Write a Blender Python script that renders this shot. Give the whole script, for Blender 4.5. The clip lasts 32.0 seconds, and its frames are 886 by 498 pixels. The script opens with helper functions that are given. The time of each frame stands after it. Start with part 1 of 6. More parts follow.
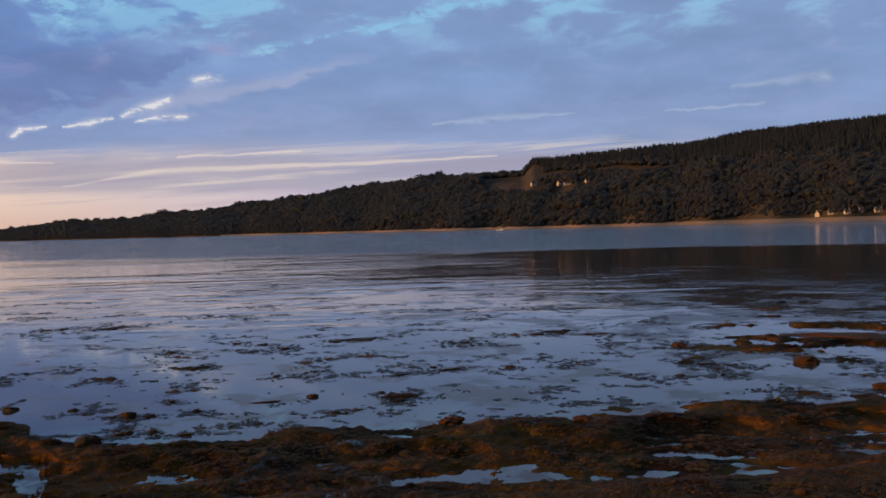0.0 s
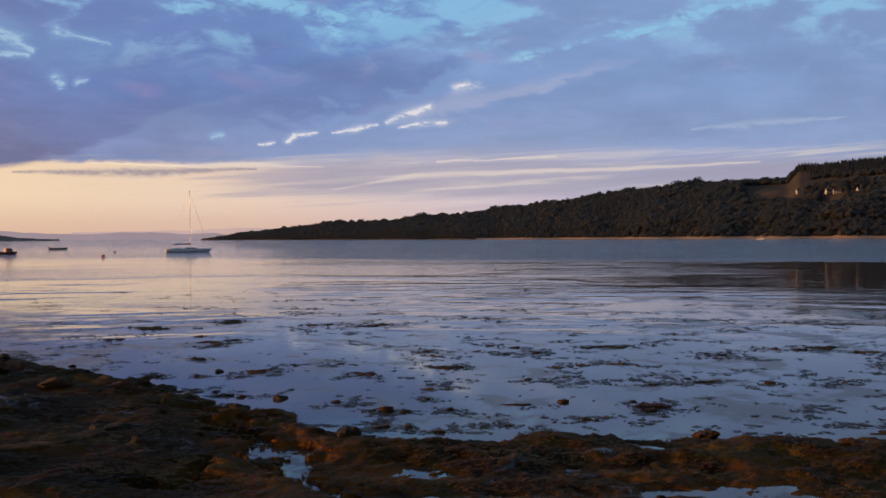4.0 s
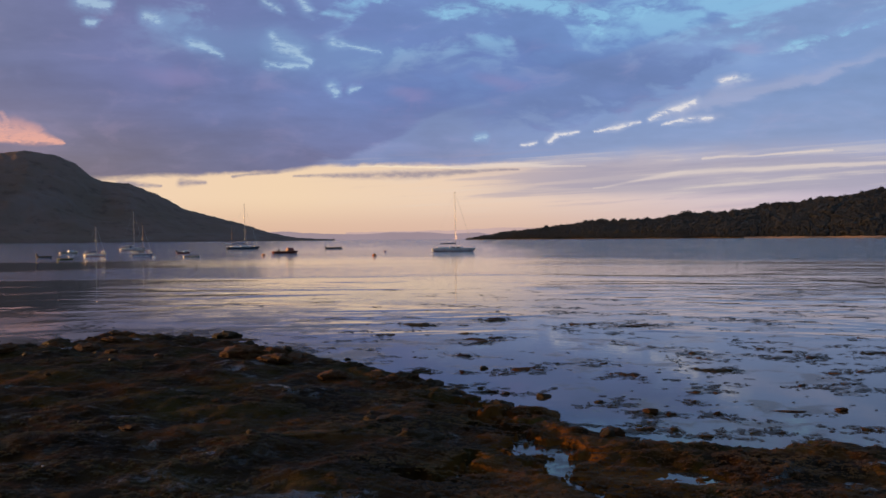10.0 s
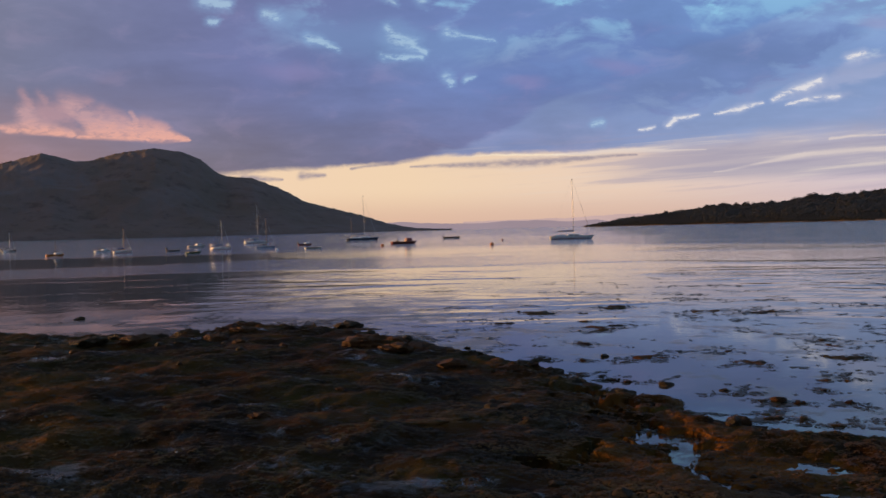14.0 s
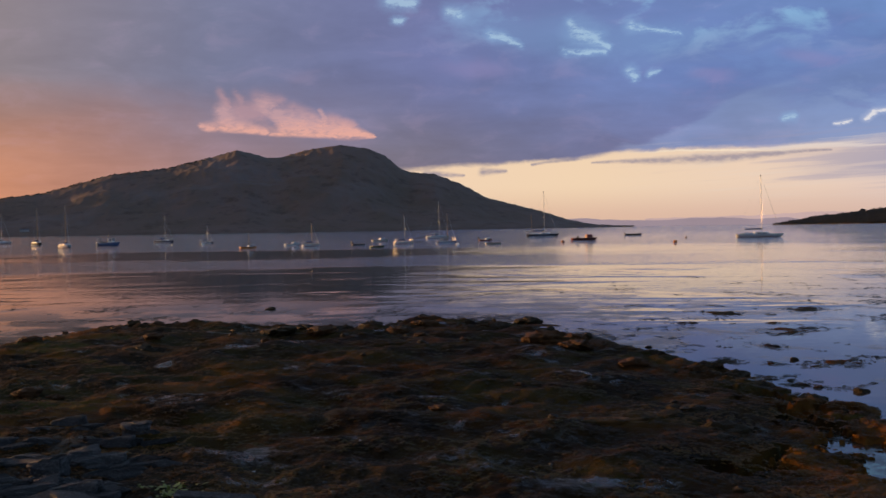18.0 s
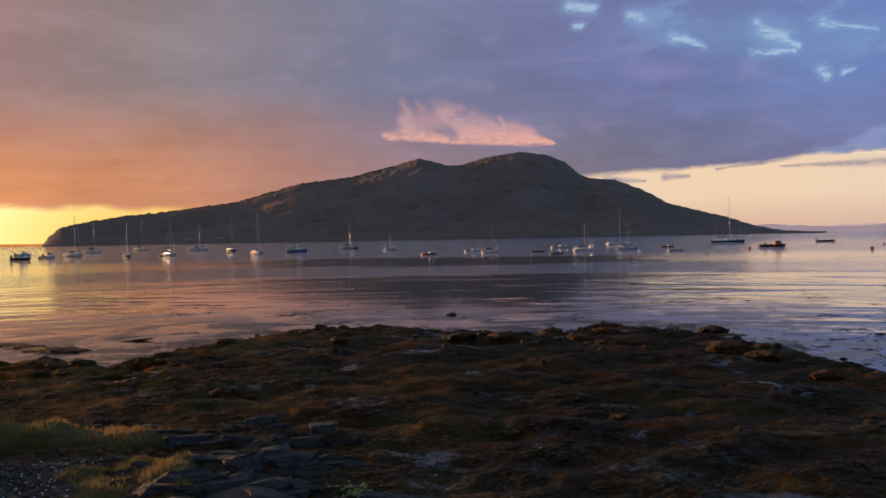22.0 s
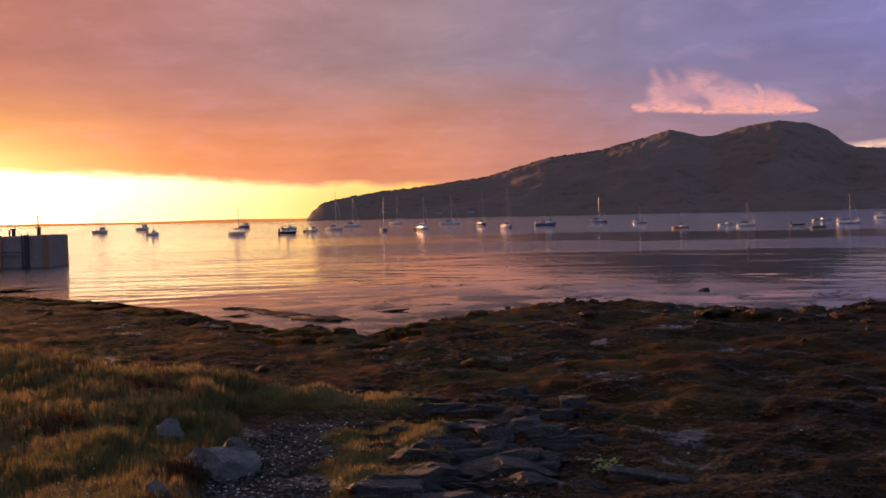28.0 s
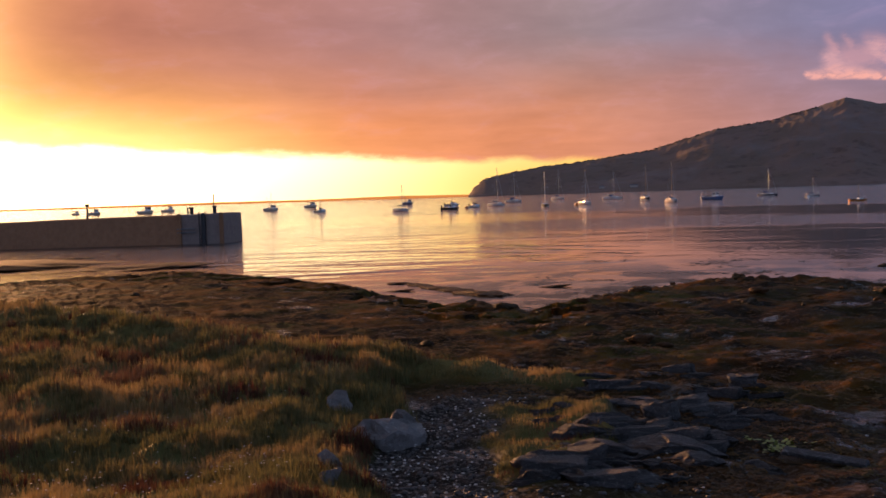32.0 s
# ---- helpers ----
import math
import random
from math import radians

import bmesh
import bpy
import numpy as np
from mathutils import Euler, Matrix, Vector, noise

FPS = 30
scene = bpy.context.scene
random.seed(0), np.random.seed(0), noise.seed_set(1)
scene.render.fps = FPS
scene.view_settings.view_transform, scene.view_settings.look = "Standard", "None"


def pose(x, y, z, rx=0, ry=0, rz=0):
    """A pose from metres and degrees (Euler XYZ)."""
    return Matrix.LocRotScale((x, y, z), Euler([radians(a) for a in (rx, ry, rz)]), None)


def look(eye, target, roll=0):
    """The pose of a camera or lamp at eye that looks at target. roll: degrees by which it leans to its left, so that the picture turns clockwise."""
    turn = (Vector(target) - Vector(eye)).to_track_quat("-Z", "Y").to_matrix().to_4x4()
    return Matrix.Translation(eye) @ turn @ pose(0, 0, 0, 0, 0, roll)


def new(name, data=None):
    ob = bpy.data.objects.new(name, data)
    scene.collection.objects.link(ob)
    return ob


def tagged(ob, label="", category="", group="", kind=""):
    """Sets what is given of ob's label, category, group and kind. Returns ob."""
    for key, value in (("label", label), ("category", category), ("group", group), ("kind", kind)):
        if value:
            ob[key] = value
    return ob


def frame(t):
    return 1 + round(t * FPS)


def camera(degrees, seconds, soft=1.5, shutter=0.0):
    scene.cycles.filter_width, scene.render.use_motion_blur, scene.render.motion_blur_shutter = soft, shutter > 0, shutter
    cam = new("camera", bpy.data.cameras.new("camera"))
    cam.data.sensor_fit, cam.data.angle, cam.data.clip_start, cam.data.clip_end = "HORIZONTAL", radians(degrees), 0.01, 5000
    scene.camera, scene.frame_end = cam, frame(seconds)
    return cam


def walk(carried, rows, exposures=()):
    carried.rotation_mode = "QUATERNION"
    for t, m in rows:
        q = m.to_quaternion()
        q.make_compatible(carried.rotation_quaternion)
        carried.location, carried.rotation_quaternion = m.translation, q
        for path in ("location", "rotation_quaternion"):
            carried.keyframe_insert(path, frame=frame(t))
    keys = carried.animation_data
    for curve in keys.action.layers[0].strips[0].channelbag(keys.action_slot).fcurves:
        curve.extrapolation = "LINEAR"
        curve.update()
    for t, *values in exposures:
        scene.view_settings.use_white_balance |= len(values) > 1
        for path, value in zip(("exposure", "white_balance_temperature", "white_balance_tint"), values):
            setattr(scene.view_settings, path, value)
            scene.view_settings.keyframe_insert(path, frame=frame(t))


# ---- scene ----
EYE = 2.6  # the lens above the water at this tide
cam = camera(45.3, 32.0, soft=1.6)
# seconds, yaw, pitch, roll of a slow hand-held pan; the lens swings on a short arm
TURNS = [
    (0, 0.00, -1.10, 1.49), (0.5, 1.53, -1.09, 1.18), (1, 3.62, -1.08, 1.08),
    (1.5, 5.63, -1.23, 0.86), (2, 6.37, -1.09, 0.32), (2.5, 8.37, -0.68, 0.16),
    (3, 9.65, -0.52, 0.14), (3.5, 11.84, -0.61, 0.23), (5.5, 16.85, -0.35, 0.17),
    (6, 18.37, -0.34, 0.14), (6.5, 19.80, -0.19, 0.23), (7, 21.31, -0.46, 0.24),
    (7.5, 22.10, -0.33, 0.11), (8, 23.20, -0.40, 0.07), (8.5, 24.37, -0.33, 0.17),
    (9, 25.20, -0.31, 0.18), (9.5, 26.21, -0.56, 0.44), (10, 27.67, -0.55, 0.44),
    (10.5, 27.86, -0.75, 0.45), (11, 28.77, -0.58, -0.03), (11.5, 29.14, -0.94, 0.99),
    (12, 29.97, -1.13, 1.31), (12.5, 31.11, -0.96, 1.54), (13, 32.31, -1.11, 1.52),
    (13.5, 32.65, -0.88, 1.59), (14, 33.99, -1.06, 1.43), (14.5, 35.10, -1.14, 1.42),
    (16.5, 40.61, -0.94, 1.06), (17, 41.85, -0.91, 0.98), (17.5, 42.97, -0.99, 1.25),
    (18, 43.69, -1.08, 0.92), (18.5, 44.29, -1.25, 1.13), (19, 45.87, -0.73, 0.89),
    (19.5, 46.67, -1.02, 0.65), (20, 48.65, -0.75, 0.75), (20.5, 50.25, -0.63, 0.84),
    (21, 51.11, -0.49, 0.98), (21.5, 52.63, -0.49, 1.08), (22, 53.35, -0.56, 1.02),
    (22.5, 54.70, -0.72, 0.77), (23, 55.72, -0.85, 0.69), (23.5, 56.91, -0.90, 0.70),
    (24, 58.03, -1.06, 0.68), (24.5, 59.24, -1.15, 0.80), (25, 60.87, -1.28, 0.99),
    (25.5, 62.29, -1.41, 1.11), (27.5, 65.72, -1.66, 1.28), (28, 66.71, -1.72, 1.23),
    (28.5, 67.79, -1.78, 1.24), (29, 68.61, -1.85, 1.32), (29.5, 69.63, -2.14, 1.54),
    (30, 71.10, -2.37, 1.66), (30.5, 72.03, -2.37, 1.58), (31, 73.14, -2.58, 1.84),
    (31.5, 74.00, -2.74, 1.85), (32, 75.40, -2.81, 1.82),
]
ARM = 0.08
walk(cam, [(t, pose(-ARM * math.sin(radians(y)), ARM * math.cos(radians(y)), EYE, 90 + p, r, y)) for t, y, p, r in TURNS],
     exposures=[(0, 0.0, 6600, 7), (20, 0.0, 6550, 8), (25, 0.0, 6550, 10), (28, 0.18, 7250, 34), (30, 0.18, 7150, 28), (32, 0.18, 7100, 26)])


def at(az, r, z=0.0):
    """A place r metres from the viewer, az degrees to the left of the first look."""
    return Vector((-r * math.sin(radians(az)), r * math.cos(radians(az)), z))


# ---- node helpers ----
def node_kit(tree):
    """Short calls for node trees: m(math operation), mix(colours), noise, ramp."""
    def put(sock, v):
        if isinstance(v, bpy.types.NodeSocket):
            tree.links.new(v, sock)
        elif isinstance(v, (tuple, list)):
            sock.default_value = (*v, 1.0) if len(v) == 3 and sock.type == "RGBA" else v
        else:
            sock.default_value = v

    def m(op, *args, clamp=False):
        n = tree.nodes.new("ShaderNodeMath")
        n.operation, n.use_clamp = op, clamp
        for i, v in enumerate(args):
            put(n.inputs[i], v)
        return n.outputs[0]

    def mix(f, a, b, how="MIX"):
        n = tree.nodes.new("ShaderNodeMix")
        n.data_type, n.blend_type = "RGBA", how
        put(n.inputs[0], f), put(n.inputs[6], a), put(n.inputs[7], b)
        return n.outputs[2]

    def fbm(vec, scale, detail=4.0, rough=0.5, warp=0.0):
        n = tree.nodes.new("ShaderNodeTexNoise")
        if vec is not None:
            tree.links.new(vec, n.inputs["Vector"])
        n.inputs["Scale"].default_value, n.inputs["Detail"].default_value = scale, detail
        n.inputs["Roughness"].default_value, n.inputs["Distortion"].default_value = rough, warp
        return n.outputs[0]

    def xyz(x, y, z=0.0):
        n = tree.nodes.new("ShaderNodeCombineXYZ")
        put(n.inputs[0], x), put(n.inputs[1], y), put(n.inputs[2], z)
        return n.outputs[0]

    def step(v, lo, hi, a=0.0, b=1.0):
        n = tree.nodes.new("ShaderNodeMapRange")
        n.interpolation_type = "SMOOTHSTEP"
        for i, q in enumerate((v, lo, hi, a, b)):
            put(n.inputs[i], q)
        return n.outputs[0]

    def ramp(v, stops):
        n = tree.nodes.new("ShaderNodeValToRGB")
        while len(n.color_ramp.elements) < len(stops):
            n.color_ramp.elements.new(0.5)
        for e, (p, c) in zip(n.color_ramp.elements, stops):
            e.position, e.color = p, ((*c, 1.0) if isinstance(c, (tuple, list)) else (c, c, c, 1.0))
        put(n.inputs[0], v)
        return n.outputs[0]
    return m, mix, fbm, xyz, step, ramp


def srgb(r, g, b):
    """Linear colour from 0..255 display values."""
    return tuple((v / 255 / 12.92) if v < 10.3 else ((v / 255 + 0.055) / 1.055) ** 2.4 for v in (r, g, b))


# ---- sky, sun ----
SUN_AZ, SUN_EL = 103.5, 4.8


def build_sky():
    world = bpy.data.worlds.new("dawn_sky")
    scene.world = world
    world.use_nodes = True
    t = world.node_tree
    t.nodes.clear()
    m, mix, fbm, xyz, step, ramp = node_kit(t)
    co = t.nodes.new("ShaderNodeTexCoord")
    sep = t.nodes.new("ShaderNodeSeparateXYZ")
    t.links.new(co.outputs["Generated"], sep.inputs[0])
    x, y, z = sep.outputs
    az = m("MULTIPLY", m("ARCTAN2", m("MULTIPLY", x, -1.0), y), 57.2958)
    el = m("MULTIPLY", m("ARCSINE", m("MAXIMUM", z, 0.0)), 57.2958)
    # cloud-sheet coordinates: flat layer seen from below
    dz = m("ADD", m("MAXIMUM", z, 0.0), 0.06)
    sheet = xyz(m("DIVIDE", x, dz), m("DIVIDE", y, dz))
    view = xyz(m("MULTIPLY", az, 0.1), m("MULTIPLY", el, 0.24))
    big = fbm(sheet, 0.9, 5.0, 0.55, 0.3)
    fine = fbm(view, 3.2, 7.0, 0.6, 0.4)
    mid = fbm(view, 1.1, 5.0, 0.55, 0.6)
    jit = m("SUBTRACT", fine, 0.5)
    curl = m("SUBTRACT", fbm(view, 8.0, 6.0, 0.65, 0.8), 0.5)
    jit2 = m("SUBTRACT", mid, 0.5)
    azn = m("ADD", m("DIVIDE", m("ADD", az, 60.0), 240.0), 0.0, clamp=True)

    def along(stops):
        return ramp(azn, [((a + 60.0) / 240.0, c) for a, c in stops])

    # clear air under and behind the cloud sheet
    low = along([(-60, srgb(160, 160, 190)), (-20, srgb(188, 175, 196)), (8, srgb(205, 180, 188)), (22, srgb(216, 182, 168)), (36, srgb(222, 184, 162)),
                 (48, srgb(225, 185, 150)), (64, srgb(240, 176, 96)), (72, srgb(255, 212, 106)), (84, (1.7, 1.4, 0.70)), (98, (3.2, 2.7, 1.5)),
                 (112, (1.3, 1.05, 0.55)), (150, srgb(225, 165, 130))])
    clear = along([(-60, srgb(150, 165, 200)), (-20, srgb(150, 160, 205)), (0, srgb(178, 172, 205)), (14, srgb(214, 196, 202)), (24, srgb(234, 206, 188)), (36, srgb(241, 211, 180)),
                   (46, srgb(242, 210, 180)), (66, srgb(255, 198, 104)), (74, (1.12, 0.86, 0.32)), (86, (1.9, 1.65, 1.0)), (98, (3.6, 3.1, 1.9)),
                   (112, (1.4, 1.15, 0.6))])
    air = mix(step(el, 0.2, 2.4), low, clear)
    sky = t.nodes.new("ShaderNodeTexSky")
    sky.sky_type, sky.sun_disc = "NISHITA", False
    sky.sun_elevation, sky.sun_rotation = radians(SUN_EL), radians(-SUN_AZ)
    high = mix(1.0, mix(1.0, sky.outputs[0], (0.07, 0.07, 0.07), "MULTIPLY"), srgb(116, 172, 212), "ADD")
    air = mix(step(el, 5.0, 10.5), air, high)

    wa = m("ADD", az, m("ADD", m("MULTIPLY", jit, 2.2), m("MULTIPLY", jit2, 3.0)))
    we = m("ADD", el, m("ADD", m("MULTIPLY", jit, 1.3), m("MULTIPLY", jit2, 1.1)))

    def patch(spots, ax=wa, ey=we):
        total = 0.0
        for a0, e0, sa, se, tilt in spots:
            da, de = m("SUBTRACT", ax, a0), m("SUBTRACT", ey, e0)
            de = m("MULTIPLY_ADD", da, -tilt, de)
            q = m("ADD", m("POWER", m("DIVIDE", da, sa), 2.0), m("POWER", m("DIVIDE", de, se), 2.0))
            total = m("ADD", total, m("EXPONENT", m("MULTIPLY", q, -1.0)))
        return total

    def strokes(lines, ax=wa, ey=we):
        """Soft tapering brush lines: from bearing and elevation to bearing and elevation, half-width at each end."""
        total = 0.0
        for a0, e0, a1, e1, w0, w1 in lines:
            da, de = a1 - a0, e1 - e0
            q = 1.0 / (da * da + de * de)
            u = m("MULTIPLY_ADD", ax, da * q, m("MULTIPLY_ADD", ey, de * q, -(a0 * da + e0 * de) * q), clamp=True)
            ox = m("SUBTRACT", m("MULTIPLY_ADD", u, da, a0), ax)
            oy = m("SUBTRACT", m("MULTIPLY_ADD", u, de, e0), ey)
            far = m("SQRT", m("MULTIPLY_ADD", ox, ox, m("MULTIPLY", oy, oy)))
            total = m("MAXIMUM", total, m("EXPONENT", m("MULTIPLY", m("POWER", m("DIVIDE", far, m("MULTIPLY_ADD", u, w1 - w0, w0)), 2.0), -1.0)))
        return total

    frizz = m("SUBTRACT", fbm(view, 24.0, 4.0, 0.62, 0.5), 0.5)
    ragged = m("ADD", m("MULTIPLY", jit, 0.6), m("ADD", m("MULTIPLY", curl, 0.9), m("MULTIPLY", frizz, 1.2)))

    def torn(f, cut, fray):
        """A brush line that frays and thins towards its edges."""
        return m("SUBTRACT", m("MULTIPLY", f, m("MULTIPLY_ADD", ragged, fray, 1.0 + cut)), cut, clamp=True)

    def haze(f, width, fray=2.0):
        """The soft glow of thin cloud round a brush line."""
        wide = m("MULTIPLY_ADD", m("POWER", m("MAXIMUM", f, 1e-6), width), 1.0 / (1 - 1e-6 ** width), -1e-6 ** width / (1 - 1e-6 ** width), clamp=True)
        return m("MULTIPLY", wide, m("MULTIPLY_ADD", m("ADD", jit, m("MULTIPLY", curl, 0.7)), fray, 0.9), clamp=True)

    # the cloud sheet: its colour low down and higher up
    deck_low = along([(-60, srgb(140, 152, 192)), (-20, srgb(138, 153, 190)), (5, srgb(146, 157, 192)), (18, srgb(142, 152, 186)), (30, srgb(118, 119, 160)), (40, srgb(114, 112, 138)), (47, srgb(124, 115, 128)), (56, srgb(156, 124, 126)),
                      (68, srgb(203, 138, 105)), (80, srgb(216, 138, 88)), (92, srgb(240, 170, 80)), (100, srgb(255, 210, 88)), (130, srgb(190, 140, 130))])
    deck_high = along([(-60, srgb(118, 138, 188)), (-20, srgb(112, 140, 186)), (5, srgb(114, 144, 194)), (18, srgb(108, 138, 192)), (32, srgb(109, 130, 184)), (44, srgb(112, 119, 165)), (56, srgb(116, 119, 147)),
                       (68, srgb(140, 127, 131)), (80, srgb(160, 122, 118)), (92, srgb(180, 122, 100)), (100, srgb(214, 146, 96)), (130, srgb(150, 130, 140))])
    deck = mix(step(m("ADD", el, m("MULTIPLY", jit2, 3.0)), 2.6, 9.0), deck_low, deck_high)
    # a paler sheet lies under a slanting edge
    slant = m("SUBTRACT", m("MULTIPLY_ADD", m("SUBTRACT", 34.5, az), 0.36, 4.0), m("ADD", el, m("MULTIPLY", jit2, 3.0)))
    pale = m("MULTIPLY", step(m("ADD", slant, m("MULTIPLY", jit, 1.2)), -0.15, 0.35), step(az, 36.0, 33.0))
    deck = mix(m("MULTIPLY", pale, 0.4), deck, srgb(140, 160, 202))
    heavy = patch([(20.5, 7.5, 4.2, 1.1, -0.25), (14.2, 8.9, 1.9, 0.55, -0.4), (18.5, 8.7, 4.2, 1.3, -0.12), (29.0, 8.6, 5.5, 2.2, 0.1), (24.5, 9.9, 3.0, 0.9, 0.0)])
    deck = mix(m("MULTIPLY", step(m("MULTIPLY", heavy, m("MULTIPLY_ADD", jit, 3.0, 1.0)), 0.25, 0.95), 0.55), deck, srgb(96, 114, 168))
    bright = m("ADD", 0.46, m("ADD", m("MULTIPLY", big, 0.50), m("ADD", m("MULTIPLY", mid, 0.44), m("MULTIPLY", fine, 0.24))))
    tone = xyz(bright, bright, bright)
    deck = mix(1.0, deck, tone, "MULTIPLY")
    deck = mix(m("MULTIPLY", step(fine, 0.5, 0.75), 0.22), deck, mix(0.5, deck, srgb(190, 160, 190)))

    # lower edge of the sheet
    edge = along([(-60, 0.05), (-22, 0.08), (-8, 0.26), (3, 0.33), (14, 0.385), (26, 0.395), (33.8, 0.405), (36.6, 0.355), (43, 0.34), (55, 0.27), (66, 0.16), (72, 0.19), (86, 0.245), (98, 0.315), (130, 0.32)])
    soft = along([(-60, 0.30), (0, 0.25), (16, 0.14), (24, 0.025), (60, 0.025), (98, 0.05), (130, 0.1)])
    over = m("SUBTRACT", m("ADD", el, m("ADD", m("MULTIPLY", jit, 0.9), m("MULTIPLY", jit2, 0.7))), m("MULTIPLY", edge, 10.0))
    cover = step(m("DIVIDE", over, m("MULTIPLY", soft, 10.0)), -0.6, 0.9)

    # rents in the sheet that show the blue above
    rents = patch([(31.0, 12.6, 1.2, 0.35, 0.1), (27.1, 12.0, 1.5, 0.5, 0.1), (24.4, 12.5, 1.4, 0.5, 0.0), (21.6, 12.2, 2.0, 0.5, 0.15), (19.7, 11.3, 0.6, 0.6, -0.4), (16.6, 12.0, 2.6, 0.55, -0.05), (12.3, 10.8, 1.3, 0.3, -0.2),
                   (12.5, 8.15, 0.9, 0.2, -0.3), (9.2, 9.6, 1.4, 0.32, -0.15), (6.4, 10.25, 1.6, 0.22, -0.2), (3.6, 10.75, 1.4, 0.25, -0.2), (0.0, 11.6, 2.6, 0.45, -0.2), (-6.0, 12.6, 5.0, 0.6, -0.2)])
    rent = m("MULTIPLY", step(m("MULTIPLY", rents, m("MULTIPLY_ADD", m("ADD", jit, curl), 4.6, 1.0)), 0.15, 1.5), 0.85)
    # small bright gaps higher over the bay
    gaps = strokes([(41, 10.3, 40.3, 10.15, 0.15, 0.14), (40.3, 10.15, 39.3, 9.68, 0.11, 0.07), (36.7, 10.75, 36.3, 10.3, 0.16, 0.25), (36.3, 10.25, 35.5, 9.98, 0.34, 0.29), (37, 9.3, 34.9, 9.25, 0.11, 0.09), (35.4, 9.8, 34.6, 9.4, 0.16, 0.08),
                    (33.6, 8.15, 33.4, 7.75, 0.15, 0.11), (33.5, 10.52, 32.9, 10.32, 0.20, 0.11), (32.9, 10.32, 31, 9.98, 0.07, 0.06), (43.2, 11.5, 42.7, 11.4, 0.18, 0.22), (46.4, 12.1, 45.2, 12, 0.22, 0.17), (46.1, 11.1, 45.8, 11.1, 0.11, 0.11),
                    (35.2, 12.7, 34.8, 12.1, 0.16, 0.14), (37, 12.5, 36.2, 12.05, 0.14, 0.09), (25.8, 5.42, 25.4, 5.46, 0.11, 0.11), (32.6, 8, 32.1, 8.1, 0.11, 0.07)],
                   m("ADD", az, m("MULTIPLY", m("ADD", jit, curl), 0.7)), m("ADD", el, m("ADD", m("MULTIPLY", jit, 0.35), m("MULTIPLY", frizz, 0.35))))
    halo = patch([(36.2, 9.9, 3.2, 1.5, 0.2), (41.0, 10.6, 2.6, 1.0, 0.3), (31.5, 9.8, 2.6, 0.9, 0.0)])
    deck = mix(m("MULTIPLY", step(halo, 0.15, 1.1), 0.35), deck, srgb(124, 158, 204))
    above = step(el, 12.0, 17.0)
    loose = m("MULTIPLY", step(big, 0.45, 0.6), m("MULTIPLY", above, 0.8))
    broken = m("MULTIPLY", step(m("ADD", mid, m("MULTIPLY", jit, 0.7)), 0.50, 0.66), m("MULTIPLY", step(el, 8.0, 12.0), step(az, 46.0, 34.0)))
    loose = m("MAXIMUM", loose, m("MULTIPLY", broken, 0.75))
    cover = m("MULTIPLY", cover, m("SUBTRACT", 1.0, m("MAXIMUM", rent, loose)))
    out = mix(cover, air, deck)
    out = mix(m("MULTIPLY", haze(gaps, 0.14), 0.50), out, srgb(140, 176, 218))
    out = mix(m("MULTIPLY", torn(gaps, 0.05, 4.5), 0.52), out, srgb(182, 210, 230))
    flush = patch([(29.4, 7.8, 1.6, 0.5, 0.1), (24.6, 8.4, 1.8, 0.5, 0.2), (11.9, 9.8, 1.2, 0.4, 0.1), (41.5, 8.4, 2.5, 0.7, 0.1)])
    out = mix(m("MULTIPLY", step(flush, 0.2, 1.1), 0.30), out, srgb(158, 140, 184))

    # thin bright lit edges
    fx, fy = m("ADD", az, m("MULTIPLY", jit, 1.2)), m("ADD", el, m("MULTIPLY", m("ADD", jit, curl), 0.42))
    plume = patch([(14.0, 6.9, 2.0, 0.55, -0.35), (11.0, 7.5, 2.8, 0.5, -0.25), (12.6, 8.0, 0.9, 0.3, -0.3), (7.0, 8.4, 3.5, 0.30, -0.22), (13.4, 6.1, 1.0, 0.2, -0.1)])
    out = mix(m("MULTIPLY", step(m("MULTIPLY", plume, m("MULTIPLY_ADD", jit, 1.2, 1.0)), 0.0, 1.3), 0.36), out, srgb(186, 186, 212))
    wisps = strokes([(21.95, 5.2, 21.6, 5.45, 0.08, 0.10), (21.6, 5.47, 20.4, 5.62, 0.10, 0.05), (19.5, 5.66, 18.3, 5.85, 0.03, 0.11), (18.3, 5.85, 17.2, 6.08, 0.11, 0.05), (16.6, 6.22, 15.6, 6.62, 0.08, 0.16),
                     (15.6, 6.62, 14.3, 7.05, 0.16, 0.13), (15.9, 5.9, 14.9, 6.08, 0.03, 0.10), (14.9, 6.08, 13.4, 6.2, 0.10, 0.06), (12.9, 8.05, 12.2, 8.22, 0.11, 0.10), (23.4, 5, 22.6, 5.1, 0.05, 0.05)], fx, fy)
    out = mix(m("MULTIPLY", haze(wisps, 0.12), 0.50), out, srgb(190, 196, 220))
    out = mix(m("MULTIPLY", torn(wisps, 0.03, 4.6), 0.74), out, srgb(238, 232, 232))
    pale = strokes([(0.4, 5.62, -3.5, 5.86, 0.05, 0.13), (-3.5, 5.86, -7.2, 5.95, 0.12, 0.03), (-15.5, 6.9, -20.0, 7.2, 0.10, 0.16), (-12.0, 5.9, -17.0, 6.0, 0.04, 0.06)], fx, fy)
    out = mix(m("MULTIPLY", haze(pale, 0.5, 1.6), 0.40), out, srgb(188, 200, 224))
